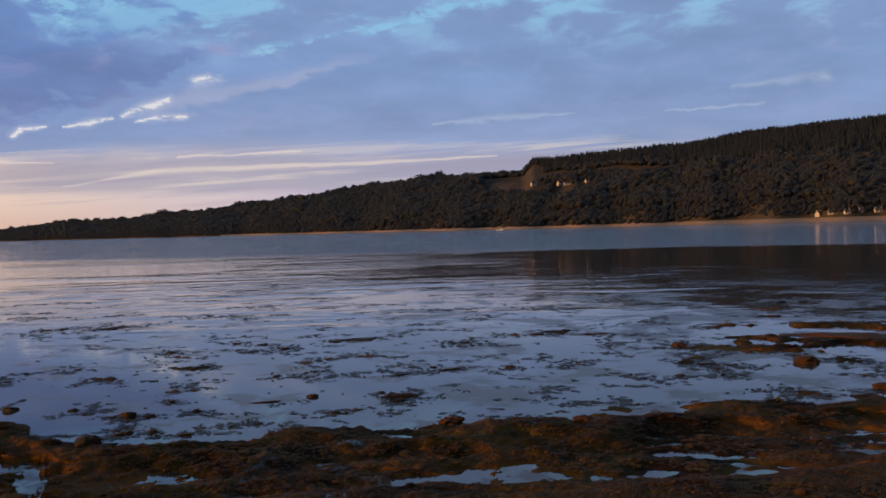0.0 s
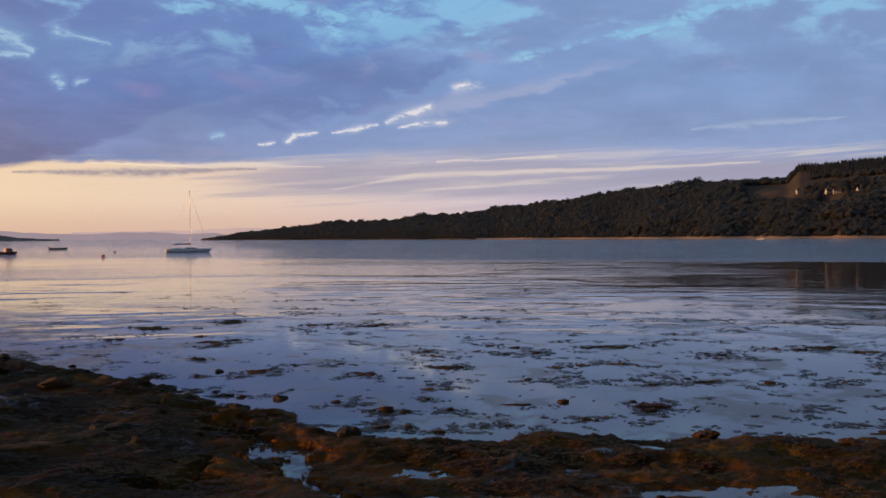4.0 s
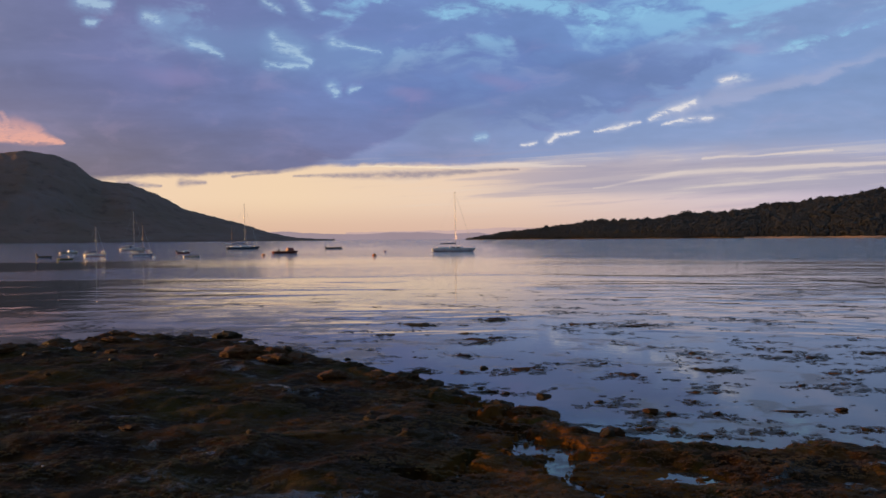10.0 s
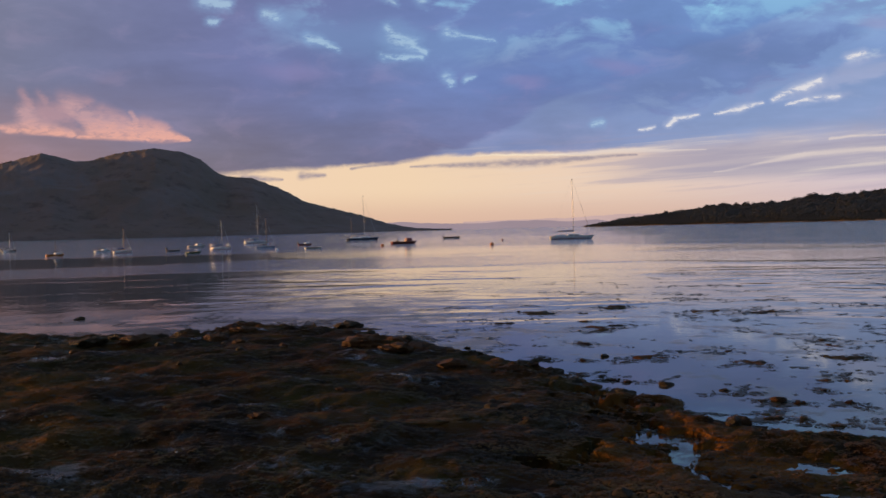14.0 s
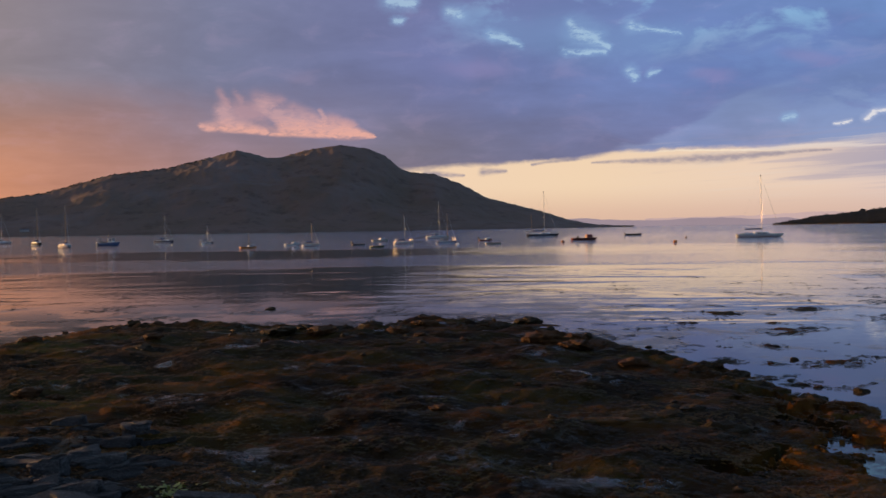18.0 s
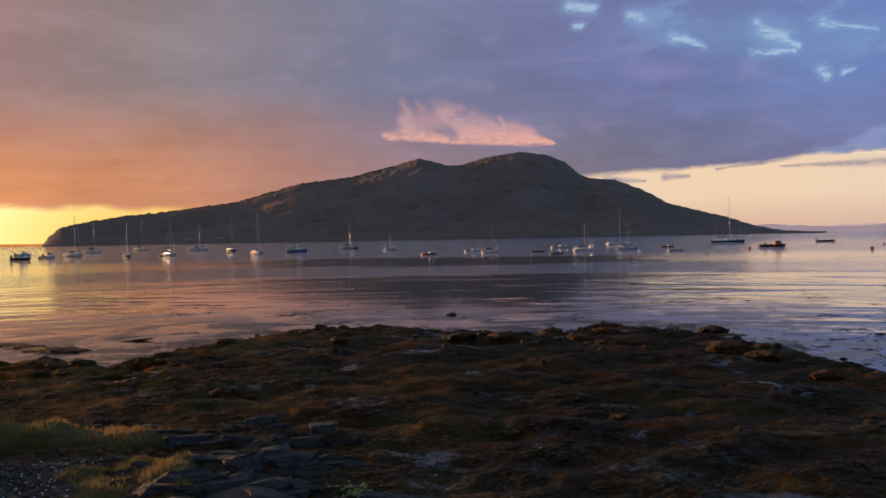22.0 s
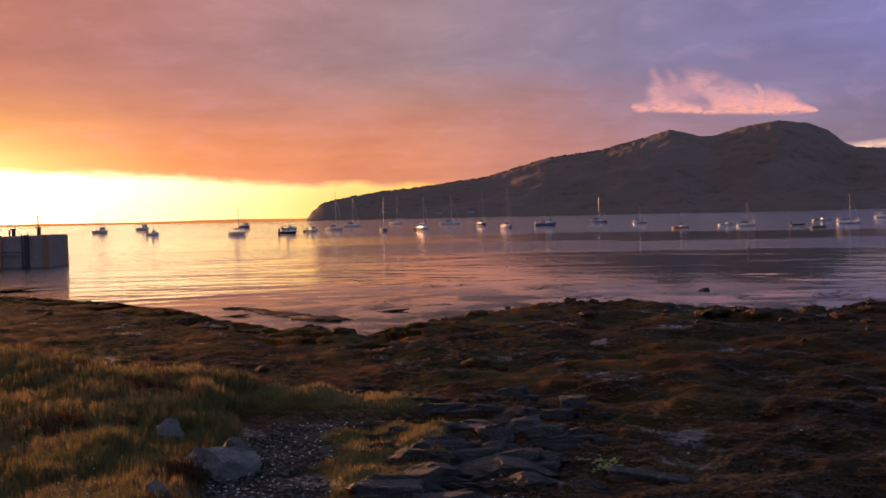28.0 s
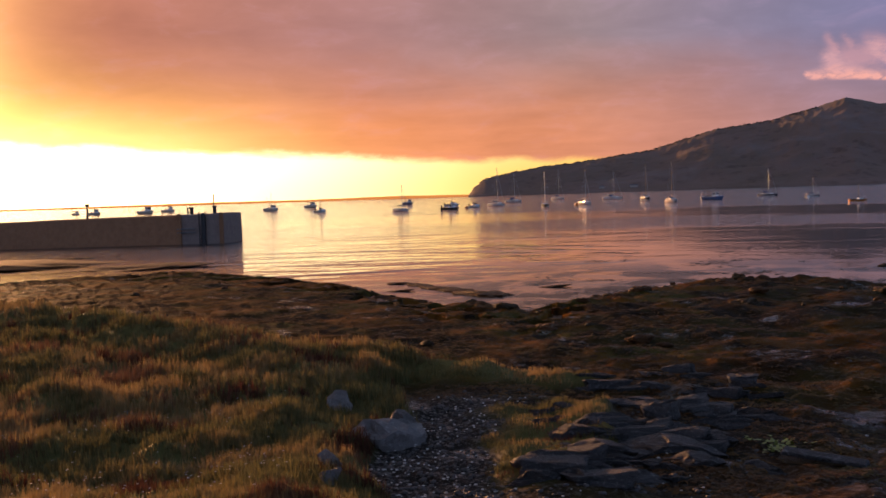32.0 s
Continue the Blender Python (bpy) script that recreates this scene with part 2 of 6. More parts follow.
    # a veil of grey over the strip towards the headland, with cream streaks in it
    veil = m("MULTIPLY", step(m("ADD", az, m("MULTIPLY", jit2, 5.0)), 28.0, 18.0), m("MULTIPLY", step(m("ADD", el, m("MULTIPLY", jit2, 0.6)), 1.9, 2.6), step(el, 4.6, 3.6)))
    out = mix(m("MULTIPLY", veil, 0.72), out, srgb(164, 160, 180))
    layers = fbm(xyz(m("MULTIPLY", az, 0.075), m("MULTIPLY", m("MULTIPLY_ADD", az, 0.05, el), 1.7)), 1.0, 7.0, 0.62, 0.35)
    thin = m("MULTIPLY", step(az, 36.0, 25.0), m("MULTIPLY", step(el, 0.8, 2.6), step(el, 5.2, 3.9)))
    out = mix(m("MULTIPLY", m("MULTIPLY", step(layers, 0.50, 0.66), thin), 0.62), out, srgb(226, 212, 204))
    out = mix(m("MULTIPLY", m("MULTIPLY", step(layers, 0.48, 0.36), thin), 0.45), out, srgb(158, 152, 176))
    gx, gy = az, m("ADD", el, m("ADD", m("MULTIPLY", jit2, 0.25), m("MULTIPLY", jit, 0.30)))
    streaks = strokes([(28.0, 3.86, 24.0, 3.92, 0.05, 0.13), (24.0, 3.92, 20.0, 3.85, 0.12, 0.04), (19.6, 2.62, 15.1, 3.34, 0.04, 0.19), (15.1, 3.36, 6.0, 3.6, 0.19, 0.14), (6.0, 3.6, -3.0, 3.85, 0.13, 0.05), (13.9, 4.08, 7.5, 4.28, 0.08, 0.05)], gx, gy)
    out = mix(m("MULTIPLY", step(m("MULTIPLY", streaks, m("MULTIPLY_ADD", m("SUBTRACT", layers, 0.5), 3.0, 1.0)), 0.12, 1.1), 0.60), out, srgb(230, 214, 206))
    # dark bars floating in the clear strip
    bars = strokes([(35.6, 3.4, 29.6, 3.46, 0.06, 0.26), (29.6, 3.46, 23.6, 3.7, 0.26, 0.06), (41.5, 3.06, 40.2, 3.04, 0.22, 0.09), (38.8, 3.36, 36.6, 3.62, 0.07, 0.09), (44.6, 2.98, 42.5, 2.86, 0.23, 0.07)],
                   m("ADD", az, m("MULTIPLY", jit, 0.8)), m("ADD", el, m("ADD", m("MULTIPLY", jit2, 0.25), m("MULTIPLY", jit, 0.22))))
    out = mix(m("MULTIPLY", torn(bars, 0.08, 1.4), 0.80), out, srgb(148, 138, 154))
    rim = patch([(29.5, 3.88, 5.0, 0.07, 0.012)], az, m("ADD", el, m("MULTIPLY", jit, 0.5)))
    out = mix(m("MULTIPLY", step(rim, 0.3, 1.0), 0.5), out, srgb(255, 240, 214))
    # the small sunlit cloud over the island
    pa, pe = m("ADD", az, m("MULTIPLY", m("ADD", jit, curl), 0.6)), m("ADD", el, m("ADD", m("MULTIPLY", curl, 0.30), m("MULTIPLY", frizz, 0.12)))
    puff = strokes([(56.35, 5.58, 55.7, 5.5, 0.16, 0.31), (55.35, 6.35, 55.05, 5.6, 0.36, 0.55), (54.9, 5.5, 53.2, 5.3, 0.47, 0.21), (53.1, 6.7, 52.1, 5.9, 0.44, 0.60), (52.1, 5.8, 50.5, 5.5, 0.75, 0.65), (50.5, 5.5, 48.9, 5.35, 0.65, 0.44),
                    (48.9, 5.3, 47.4, 5.05, 0.36, 0.07), (52.8, 5.12, 49.5, 5.05, 0.17, 0.20), (50.1, 6.35, 50, 5.9, 0.13, 0.26)], pa, pe)
    wool = strokes([(55.4, 7.35, 55.1, 6.8, 0.16, 0.22), (54.5, 7.3, 54.2, 6.6, 0.16, 0.30), (53.5, 7.1, 52.3, 6.9, 0.28, 0.24), (54.3, 6.5, 53.4, 6.3, 0.5, 0.45), (51.6, 6.5, 50.6, 6.1, 0.25, 0.2), (49.6, 6.0, 48.6, 5.7, 0.2, 0.15)], pa, pe)
    notch = strokes([(53.4, 6.2, 52.6, 5.6, 0.16, 0.20)], pa, pe)
    base = step(m("ADD", el, m("MULTIPLY", jit, 0.6)), m("MULTIPLY_ADD", m("SUBTRACT", az, 50.0), 0.05, 4.84), m("MULTIPLY_ADD", m("SUBTRACT", az, 50.0), 0.05, 5.10))
    puff = m("SUBTRACT", puff, m("MULTIPLY", notch, 0.45))
    puff = m("MULTIPLY", torn(m("POWER", puff, 0.75), 0.10, 1.7), base)
    wool = m("MULTIPLY", haze(wool, 0.6, 3.0), base)
    out = mix(m("MULTIPLY", wool, 0.55), out, srgb(196, 152, 158))
    out = mix(m("MULTIPLY", puff, 0.82), out, mix(step(m("ADD", el, m("MULTIPLY", curl, 2.0)), 5.0, 6.4), srgb(244, 178, 160), srgb(198, 158, 164)))
    # glow round the low sun
    ds = m("DIVIDE", m("SUBTRACT", az, SUN_AZ - 2.5), 13.0)
    de = m("DIVIDE", m("SUBTRACT", el, 1.5), 2.6)
    glow = m("EXPONENT", m("MULTIPLY", m("ADD", m("MULTIPLY", ds, ds), m("MULTIPLY", de, de)), -1.0))
    out = mix(1.0, out, mix(1.0, xyz(glow, glow, glow), (2.2, 1.5, 0.6), "MULTIPLY"), "ADD")
    ds = m("DIVIDE", m("SUBTRACT", az, SUN_AZ + 3.5), 5.5)
    de = m("DIVIDE", m("SUBTRACT", el, 9.0), 11.0)
    halo = m("EXPONENT", m("MULTIPLY", m("ADD", m("MULTIPLY", ds, ds), m("MULTIPLY", de, de)), -1.0))
    out = mix(1.0, out, mix(1.0, xyz(halo, halo, halo), (6.0, 3.5, 1.2), "MULTIPLY"), "ADD")
    dusk = step(el, 16.0, 55.0, 1.0, 0.45)
    out = mix(1.0, out, xyz(dusk, dusk, dusk), "MULTIPLY")
    bg = t.nodes.new("ShaderNodeBackground")
    t.links.new(out, bg.inputs[0])
    bg.inputs[1].default_value = 1.0
    end = t.nodes.new("ShaderNodeOutputWorld")
    t.links.new(bg.outputs[0], end.inputs[0])


build_sky()
sun = new("sun", bpy.data.lights.new("sun", "SUN"))
sun.data.energy, sun.data.angle, sun.data.color = 5.0, radians(0.6), (1.0, 0.52, 0.22)
sun.matrix_world = look(at(SUN_AZ, 100.0, 100.0 * math.tan(radians(SUN_EL))), (0, 0, 0))

# ---- materials ----
def material(name, rough=0.6, metal=0.0, spec=0.5):
    """A node material; gives it, its Principled node, its tree and the kit."""
    mat = bpy.data.materials.new(name)
    mat.use_nodes = True
    tree = mat.node_tree
    p = tree.nodes["Principled BSDF"]
    p.inputs["Roughness"].default_value, p.inputs["Metallic"].default_value = rough, metal
    p.inputs["Specular IOR Level"].default_value = spec
    return mat, p, tree, node_kit(tree)


def coords(tree, kind="Object"):
    return tree.nodes.new("ShaderNodeTexCoord").outputs[kind]


def bump(tree, p, height, dist, strength=1.0):
    b = tree.nodes.new("ShaderNodeBump")
    b.inputs["Strength"].default_value, b.inputs["Distance"].default_value = strength, dist
    tree.links.new(height, b.inputs["Height"])
    tree.links.new(b.outputs[0], p.inputs["Normal"])


def worn(name, colour, rough=0.5, scale=3.0, vary=0.25, stain=(0.08, 0.06, 0.04), stain_amount=0.3, metal=0.0, relief=0.004, fine=40.0):
    """Paint, stone, metal or cloth with grain and stains of two sizes."""
    mat, p, tree, (m, mix, fbm, xyz, step, ramp) = material(name, rough, metal)
    co = coords(tree)
    a, b = fbm(co, scale, 5.0, 0.6), fbm(co, fine, 3.0, 0.6)
    dark = tuple(c * (1 - vary) for c in colour)
    col = mix(a, dark, tuple(min(1.0, c * (1 + vary)) for c in colour))
    col = mix(m("MULTIPLY", step(fbm(co, scale * 0.6, 6.0, 0.65), 0.52, 0.72), stain_amount), col, stain)
    tree.links.new(col, p.inputs["Base Color"])
    tree.links.new(m("ADD", rough - 0.08, m("MULTIPLY", b, 0.16)), p.inputs["Roughness"])
    bump(tree, p, m("ADD", a, m("MULTIPLY", b, 0.4)), relief)
    return mat


def shore_material():
    mat, p, tree, (m, mix, fbm, xyz, step, ramp) = material("shore_cover", 0.55, spec=0.08)
    co = coords(tree)

    def attr(n):
        a = tree.nodes.new("ShaderNodeAttribute")
        a.attribute_name = n
        return a.outputs["Fac"]
    n1, n2, n3 = fbm(co, 0.55, 4.0, 0.6, 0.5), fbm(co, 3.0, 6.0, 0.7), fbm(co, 18.0, 4.0, 0.7)
    wrack = mix(step(n2, 0.34, 0.66), (0.007, 0.0042, 0.002), (0.034, 0.016, 0.0045))
    wrack = mix(m("MULTIPLY", step(n1, 0.46, 0.62), 0.8), wrack, mix(n3, (0.015, 0.013, 0.004), (0.064, 0.047, 0.009)))
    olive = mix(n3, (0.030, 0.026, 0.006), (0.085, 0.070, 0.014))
    # rusty weed patches that also carry the low sun's orange
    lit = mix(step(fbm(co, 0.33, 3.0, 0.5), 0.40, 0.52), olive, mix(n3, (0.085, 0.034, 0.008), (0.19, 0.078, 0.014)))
    wrack = mix(m("MULTIPLY", step(fbm(co, 0.6, 4.0, 0.55), 0.43, 0.60), attr("rust_lit")), wrack, lit)
    mud = mix(n2, (0.006, 0.004, 0.0026), (0.025, 0.017, 0.010))
    shells = mix(step(n3, 0.5, 0.62), (0.022, 0.02, 0.018), (0.25, 0.23, 0.21))
    turf = mix(n2, (0.05, 0.055, 0.018), (0.15, 0.13, 0.045))
    col = mix(m("MULTIPLY", attr("mud"), step(n2, 0.36, 0.6)), wrack, mud)
    col = mix(attr("shingle"), col, mix(0.6, mud, shells))
    col = mix(attr("turf"), col, turf)
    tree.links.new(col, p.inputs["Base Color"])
    wet = m("MULTIPLY", m("MULTIPLY", attr("mud"), step(fbm(co, 1.7, 4.0, 0.6), 0.55, 0.65)), m("SUBTRACT", 1.0, attr("turf")))
    rough = m("ADD", 0.38, m("MULTIPLY", n3, 0.4))
    tree.links.new(m("MULTIPLY_ADD", wet, m("SUBTRACT", 0.16, rough), rough), p.inputs["Roughness"])
    tree.links.new(m("MULTIPLY_ADD", wet, 0.17, 0.01), p.inputs["Specular IOR Level"])
    bump(tree, p, m("ADD", m("MULTIPLY", n2, 0.6), m("ADD", m("MULTIPLY", n3, 0.4), m("MULTIPLY", fbm(co, 60.0, 3.0, 0.7), 0.16))), 0.06)
    return mat


def water_material():
    mat, p, tree, (m, mix, fbm, xyz, step, ramp) = material("still_sea", 0.04)
    p.inputs["IOR"].default_value = 1.31
    co = coords(tree)
    sep = tree.nodes.new("ShaderNodeSeparateXYZ")
    tree.links.new(co, sep.inputs[0])
    x, y, _ = sep.outputs
    r = m("SQRT", m("ADD", m("MULTIPLY", x, x), m("MULTIPLY", y, y)))
    ang = m("ARCTAN2", m("MULTIPLY", x, -1.0), y)
    # cat's-paws of wind lie in long bands across the bay
    lanes = fbm(xyz(m("MULTIPLY", ang, 2.2), m("MULTIPLY", m("LOGARITHM", m("ADD", r, 1.0), 2.718), 3.4)), 1.6, 4.0, 0.55, 0.4)
    rw = m("MULTIPLY", r, m("ADD", 0.84, m("MULTIPLY", lanes, 0.32)))
    rw = m("MULTIPLY", rw, step(ang, 0.12, 0.5, 1.30, 1.0))
    breeze = m("ADD", step(rw, 140.0, 172.0), m("MULTIPLY", m("MULTIPLY", step(rw, 74.0, 79.0), step(rw, 106.0, 100.0)), step(ang, 0.45, 0.7, 0.0, 0.55)))
    breeze = m("ADD", breeze, m("MULTIPLY", step(lanes, 0.52, 0.66), m("MULTIPLY", step(r, 24.0, 60.0), 0.06)), clamp=True)
    swell = fbm(xyz(m("MULTIPLY", ang, 6.0), m("MULTIPLY", r, 0.40)), 1.0, 3.0, 0.55, 0.3)
    ripple = fbm(co, 1.7, 3.0, 0.55, 0.2)
    tiny = fbm(co, 7.0, 2.0, 0.5)
    trains = fbm(xyz(m("MULTIPLY", ang, 2.6), m("MULTIPLY", m("LOGARITHM", m("ADD", r, 1.0), 2.718), 3.0)), 1.3, 3.0, 0.5, 0.5)
    heave = m("ADD", m("MULTIPLY", step(trains, 0.44, 0.60), 0.10), m("MULTIPLY", step(ang, 1.10, 1.50), 0.13))
    heave = m("MULTIPLY", heave, m("SUBTRACT", 1.0, m("MULTIPLY", m("MULTIPLY", step(ang, 0.70, 0.84), step(ang, 1.16, 1.02)), 0.65)))
    heave = m("MULTIPLY", m("ADD", heave, 0.012), m("MULTIPLY", step(r, 20.0, 48.0), step(ang, -0.15, 0.12, 0.28, 1.0)))
    h = m("ADD", m("MULTIPLY", swell, heave), m("MULTIPLY", ripple, m("ADD", m("ADD", step(r, 24.0, 60.0, 0.0014, 0.005), m("MULTIPLY", step(ang, 1.2, 1.5), m("ADD", m("MULTIPLY", step(r, 34.0, 48.0), 0.075), m("MULTIPLY", m("MULTIPLY", step(ang, 1.46, 1.53), step(r, 48.0, 58.0)), 0.22)))), m("MULTIPLY", breeze, 0.09))))
    h = m("ADD", h, m("MULTIPLY", tiny, m("MULTIPLY", breeze, 0.006)))
    b = tree.nodes.new("ShaderNodeBump")
    b.inputs["Strength"].default_value, b.inputs["Distance"].default_value = 1.0, 1.0
    tree.links.new(h, b.inputs["Height"])
    # wind ripples too small to see singly: facets that lean every way
    facet = tree.nodes.new("ShaderNodeTexNoise")
    facet.inputs["Scale"].default_value, facet.inputs["Detail"].default_value = 6.5, 2.0
    tree.links.new(co, facet.inputs["Vector"])
    lean = tree.nodes.new("ShaderNodeVectorMath")
    lean.operation, lean.inputs[1].default_value = "SUBTRACT", (0.5, 0.5, 0.5)
    tree.links.new(facet.outputs["Color"], lean.inputs[0])
    sunward = m("MULTIPLY", step(ang, 1.40, 1.52), m("MULTIPLY", step(r, 38.0, 50.0), 0.45))
    # long slicks lie across the wind
    slick = fbm(xyz(m("MULTIPLY", ang, 2.4), m("DIVIDE", 950.0, r)), 1.0, 3.0, 0.55, 0.4)
    breeze = m("MULTIPLY", breeze, m("SUBTRACT", 1.0, m("MULTIPLY", step(slick, 0.54, 0.60), step(ang, 0.75, 0.3, 0.25, 0.92))))
    steep = m("ADD", m("MAXIMUM", m("MULTIPLY", breeze, 0.95), sunward), m("MULTIPLY", step(r, 40.0, 90.0, 0.012, 0.11), step(ang, 0.0, 0.35, 0.3, 1.0)))
    tilt = tree.nodes.new("ShaderNodeVectorMath")
    tilt.operation = "MULTIPLY_ADD"
    tree.links.new(lean.outputs[0], tilt.inputs[0])
    tree.links.new(xyz(steep, steep, 0.0), tilt.inputs[1])
    tree.links.new(b.outputs[0], tilt.inputs[2])
    unit = tree.nodes.new("ShaderNodeVectorMath")
    unit.operation = "NORMALIZE"
    tree.links.new(tilt.outputs[0], unit.inputs[0])
    tree.links.new(unit.outputs[0], p.inputs["Normal"])
    # weed just under and just breaking the surface of the shallows
    weed = fbm(xyz(m("MULTIPLY", ang, 13.0), m("MULTIPLY", m("LOGARITHM", m("ADD", r, 1.0), 2.718), 11.0)), 1.0, 6.0, 0.66, 0.5)
    near = m("MULTIPLY", step(r, step(ang, 0.55, 0.8, 62.0, 44.0), step(ang, 0.55, 0.8, 24.0, 32.0)), step(ang, 1.5, 1.2))
    weed = m("MULTIPLY", step(m("ADD", weed, m("ADD", step(ang, 0.3, -0.3, 0.0, 0.05), step(ang, 0.40, 0.62, 0.0, 0.07))), 0.52, 0.62), near)
    tree.links.new(mix(near, (0.012, 0.018, 0.024), mix(weed, (0.050, 0.040, 0.030), (0.050, 0.036, 0.022))), p.inputs["Base Color"])
    tree.links.new(m("MULTIPLY_ADD", weed, -0.20, m("MULTIPLY_ADD", m("MULTIPLY", near, step(ang, 0.45, 0.65, 0.17, 0.25)), -1.0, 0.5)), p.inputs["Specular IOR Level"])
    # a film of fine wavelets dulls the shallows off the flat
    film = m("MULTIPLY", m("MULTIPLY", step(r, 46.0, 27.0), step(ang, 0.5, 0.75)), 0.09)
    tree.links.new(m("ADD", m("ADD", film, m("MULTIPLY_ADD", sunward, 0.12, 0.04)), m("MULTIPLY", weed, 0.16)), p.inputs["Roughness"])
    return mat


def wood_material(name, dark, light, bark=(0.03, 0.025, 0.02)):
    """Leaves of far woods: each crown its own green."""
    mat, p, tree, (m, mix, fbm, xyz, step, ramp) = material(name, 0.8, spec=0.2)
    geo = tree.nodes.new("ShaderNodeNewGeometry")
    co = coords(tree)
    n = fbm(co, 0.5, 4.0, 0.7)
    col = mix(geo.outputs["Random Per Island"], dark, light)
    col = mix(m("MULTIPLY", step(n, 0.4, 0.7), 0.25), col, bark)
    tree.links.new(col, p.inputs["Base Color"])
    # loose leaves scatter light: the crown's normal leans to the sky
    up = tree.nodes.new("ShaderNodeVectorMath")
    up.operation, up.inputs[1].default_value, up.inputs[2].default_value = "MULTIPLY_ADD", (0.18, 0.18, 0.18), (0.0, 0.0, 0.85)
    tree.links.new(geo.outputs["Normal"], up.inputs[0])
    unit = tree.nodes.new("ShaderNodeVectorMath")
    unit.operation = "NORMALIZE"
    tree.links.new(up.outputs[0], unit.inputs[0])
    tree.links.new(unit.outputs[0], p.inputs["Normal"])
    return mat


def heath_material(name, moss, heather, rock, scale):
    mat, p, tree, (m, mix, fbm, xyz, step, ramp) = material(name, 0.9, spec=0.1)
    co = coords(tree)
    a, b, c = fbm(co, scale, 6.0, 0.65, 0.4), fbm(co, scale * 3.7, 5.0, 0.65), fbm(co, scale * 0.5, 5.0, 0.6, 1.0)
    col = mix(step(a, 0.35, 0.65), moss, heather)
    col = mix(m("MULTIPLY", step(b, 0.5, 0.7), 0.5), col, tuple(v * 0.45 for v in moss))
    col = mix(m("MULTIPLY", step(c, 0.54, 0.72), 0.5), col, mix(b, tuple(v * 0.5 for v in rock), rock))
    tree.links.new(col, p.inputs["Base Color"])
    bump(tree, p, m("ADD", a, b), 1.8)
    return mat


SHORE = shore_material()
SEA = water_material()
# crown colours paled and greyed to stand for aerial haze
WOOD = wood_material("hazed_broadleaf_woods", (0.066, 0.064, 0.052), (0.076, 0.072, 0.060))
PINE = wood_material("conifer_plantation", (0.036, 0.037, 0.030), (0.048, 0.047, 0.038))
# heath tones lifted and warmed to stand for haze over the bay
HEATH = heath_material("hazed_island_heath", (0.160, 0.116, 0.088), (0.185, 0.132, 0.110), (0.27, 0.23, 0.22), 0.006)
FIELD = heath_material("hill_pasture", (0.034, 0.032, 0.022), (0.062, 0.043, 0.030), (0.06, 0.05, 0.034), 0.02)


# ---- mesh helpers ----
def part(name, bm, mat, parent=None, label="", smooth=False):
    """Links a bmesh as one mesh object under a thing or a part."""
    me = bpy.data.meshes.new(name)
    if smooth:
        for f in bm.faces:
            f.smooth = True
    bm.to_mesh(me)
    bm.free()
    me.materials.append(mat)
    ob = new(name, me)
    ob.parent = parent
    return tagged(ob, label)


def sheet_mesh(name, verts, faces, mat, smooth=True):
    """A mesh from arrays: verts (n, 3), faces (k, 3 or 4)."""
    me = bpy.data.meshes.new(name)
    n, (k, c) = len(verts), faces.shape
    me.vertices.add(n)
    me.vertices.foreach_set("co", np.asarray(verts, dtype=np.float32).ravel())
    me.loops.add(k * c)
    me.loops.foreach_set("vertex_index", np.asarray(faces, dtype=np.int32).ravel())
    me.polygons.add(k)
    me.polygons.foreach_set("loop_start", np.arange(0, k * c, c, dtype=np.int32))
    me.polygons.foreach_set("use_smooth", np.full(k, smooth))
    me.update(calc_edges=True)
    me.materials.append(mat)
    return new(name, me)


def perlin(x, y, seed=0):
    """Gradient noise, about -1..1, on arrays."""
    x, y = np.asarray(x, float), np.asarray(y, float)
    xi, yi = np.floor(x).astype(np.int64), np.floor(y).astype(np.int64)
    u, v = x - xi, y - yi

    def grad(i, j, dx, dy):
        h = (i * 374761393 + j * 668265263 + seed * 974634777) & 0xFFFFFFFF
        h = ((h ^ (h >> 13)) * 1274126177) & 0xFFFFFFFF
        a = ((h ^ (h >> 16)) & 0xFFFF) * (2 * np.pi / 65536)
        return np.cos(a) * dx + np.sin(a) * dy
    s, t = u * u * u * (u * (u * 6 - 15) + 10), v * v * v * (v * (v * 6 - 15) + 10)
    a = grad(xi, yi, u, v) * (1 - s) + grad(xi + 1, yi, u - 1, v) * s
    b = grad(xi, yi + 1, u, v - 1) * (1 - s) + grad(xi + 1, yi + 1, u - 1, v - 1) * s
    return (a * (1 - t) + b * t) * 1.5


def fbm2(x, y, octaves=4, seed=0, gain=0.5):
    total, amp = 0.0, 1.0
    for o in range(octaves):
        total = total + amp * perlin(x * 2 ** o, y * 2 ** o, seed + o)
        amp *= gain
    return total


def smooth(v, lo, hi):
    q = np.clip((v - lo) / (hi - lo), 0, 1)
    return q * q * (3 - 2 * q)


def grid_faces(rows, cols, wrap=False):
    i = np.arange(rows - 1)[:, None] * cols
    j = np.arange(cols if wrap else cols - 1)[None, :]
    k = (j + 1) % cols
    return np.stack([i + j, i + k, i + cols + k, i + cols + j], -1).reshape(-1, 4)


# ---- the shore ----
# waterline round the viewer: bearing in degrees and metres
SHORE_AZ = [-42, -22, -18, -7, 0, 7, 15, 19, 21, 22.5, 25.7, 27.5, 30, 33, 37, 40, 43, 45, 48.5, 53, 56, 61, 65, 68.5, 71, 73.6, 75.5, 78.4, 80.4, 84, 89, 93, 98, 112]
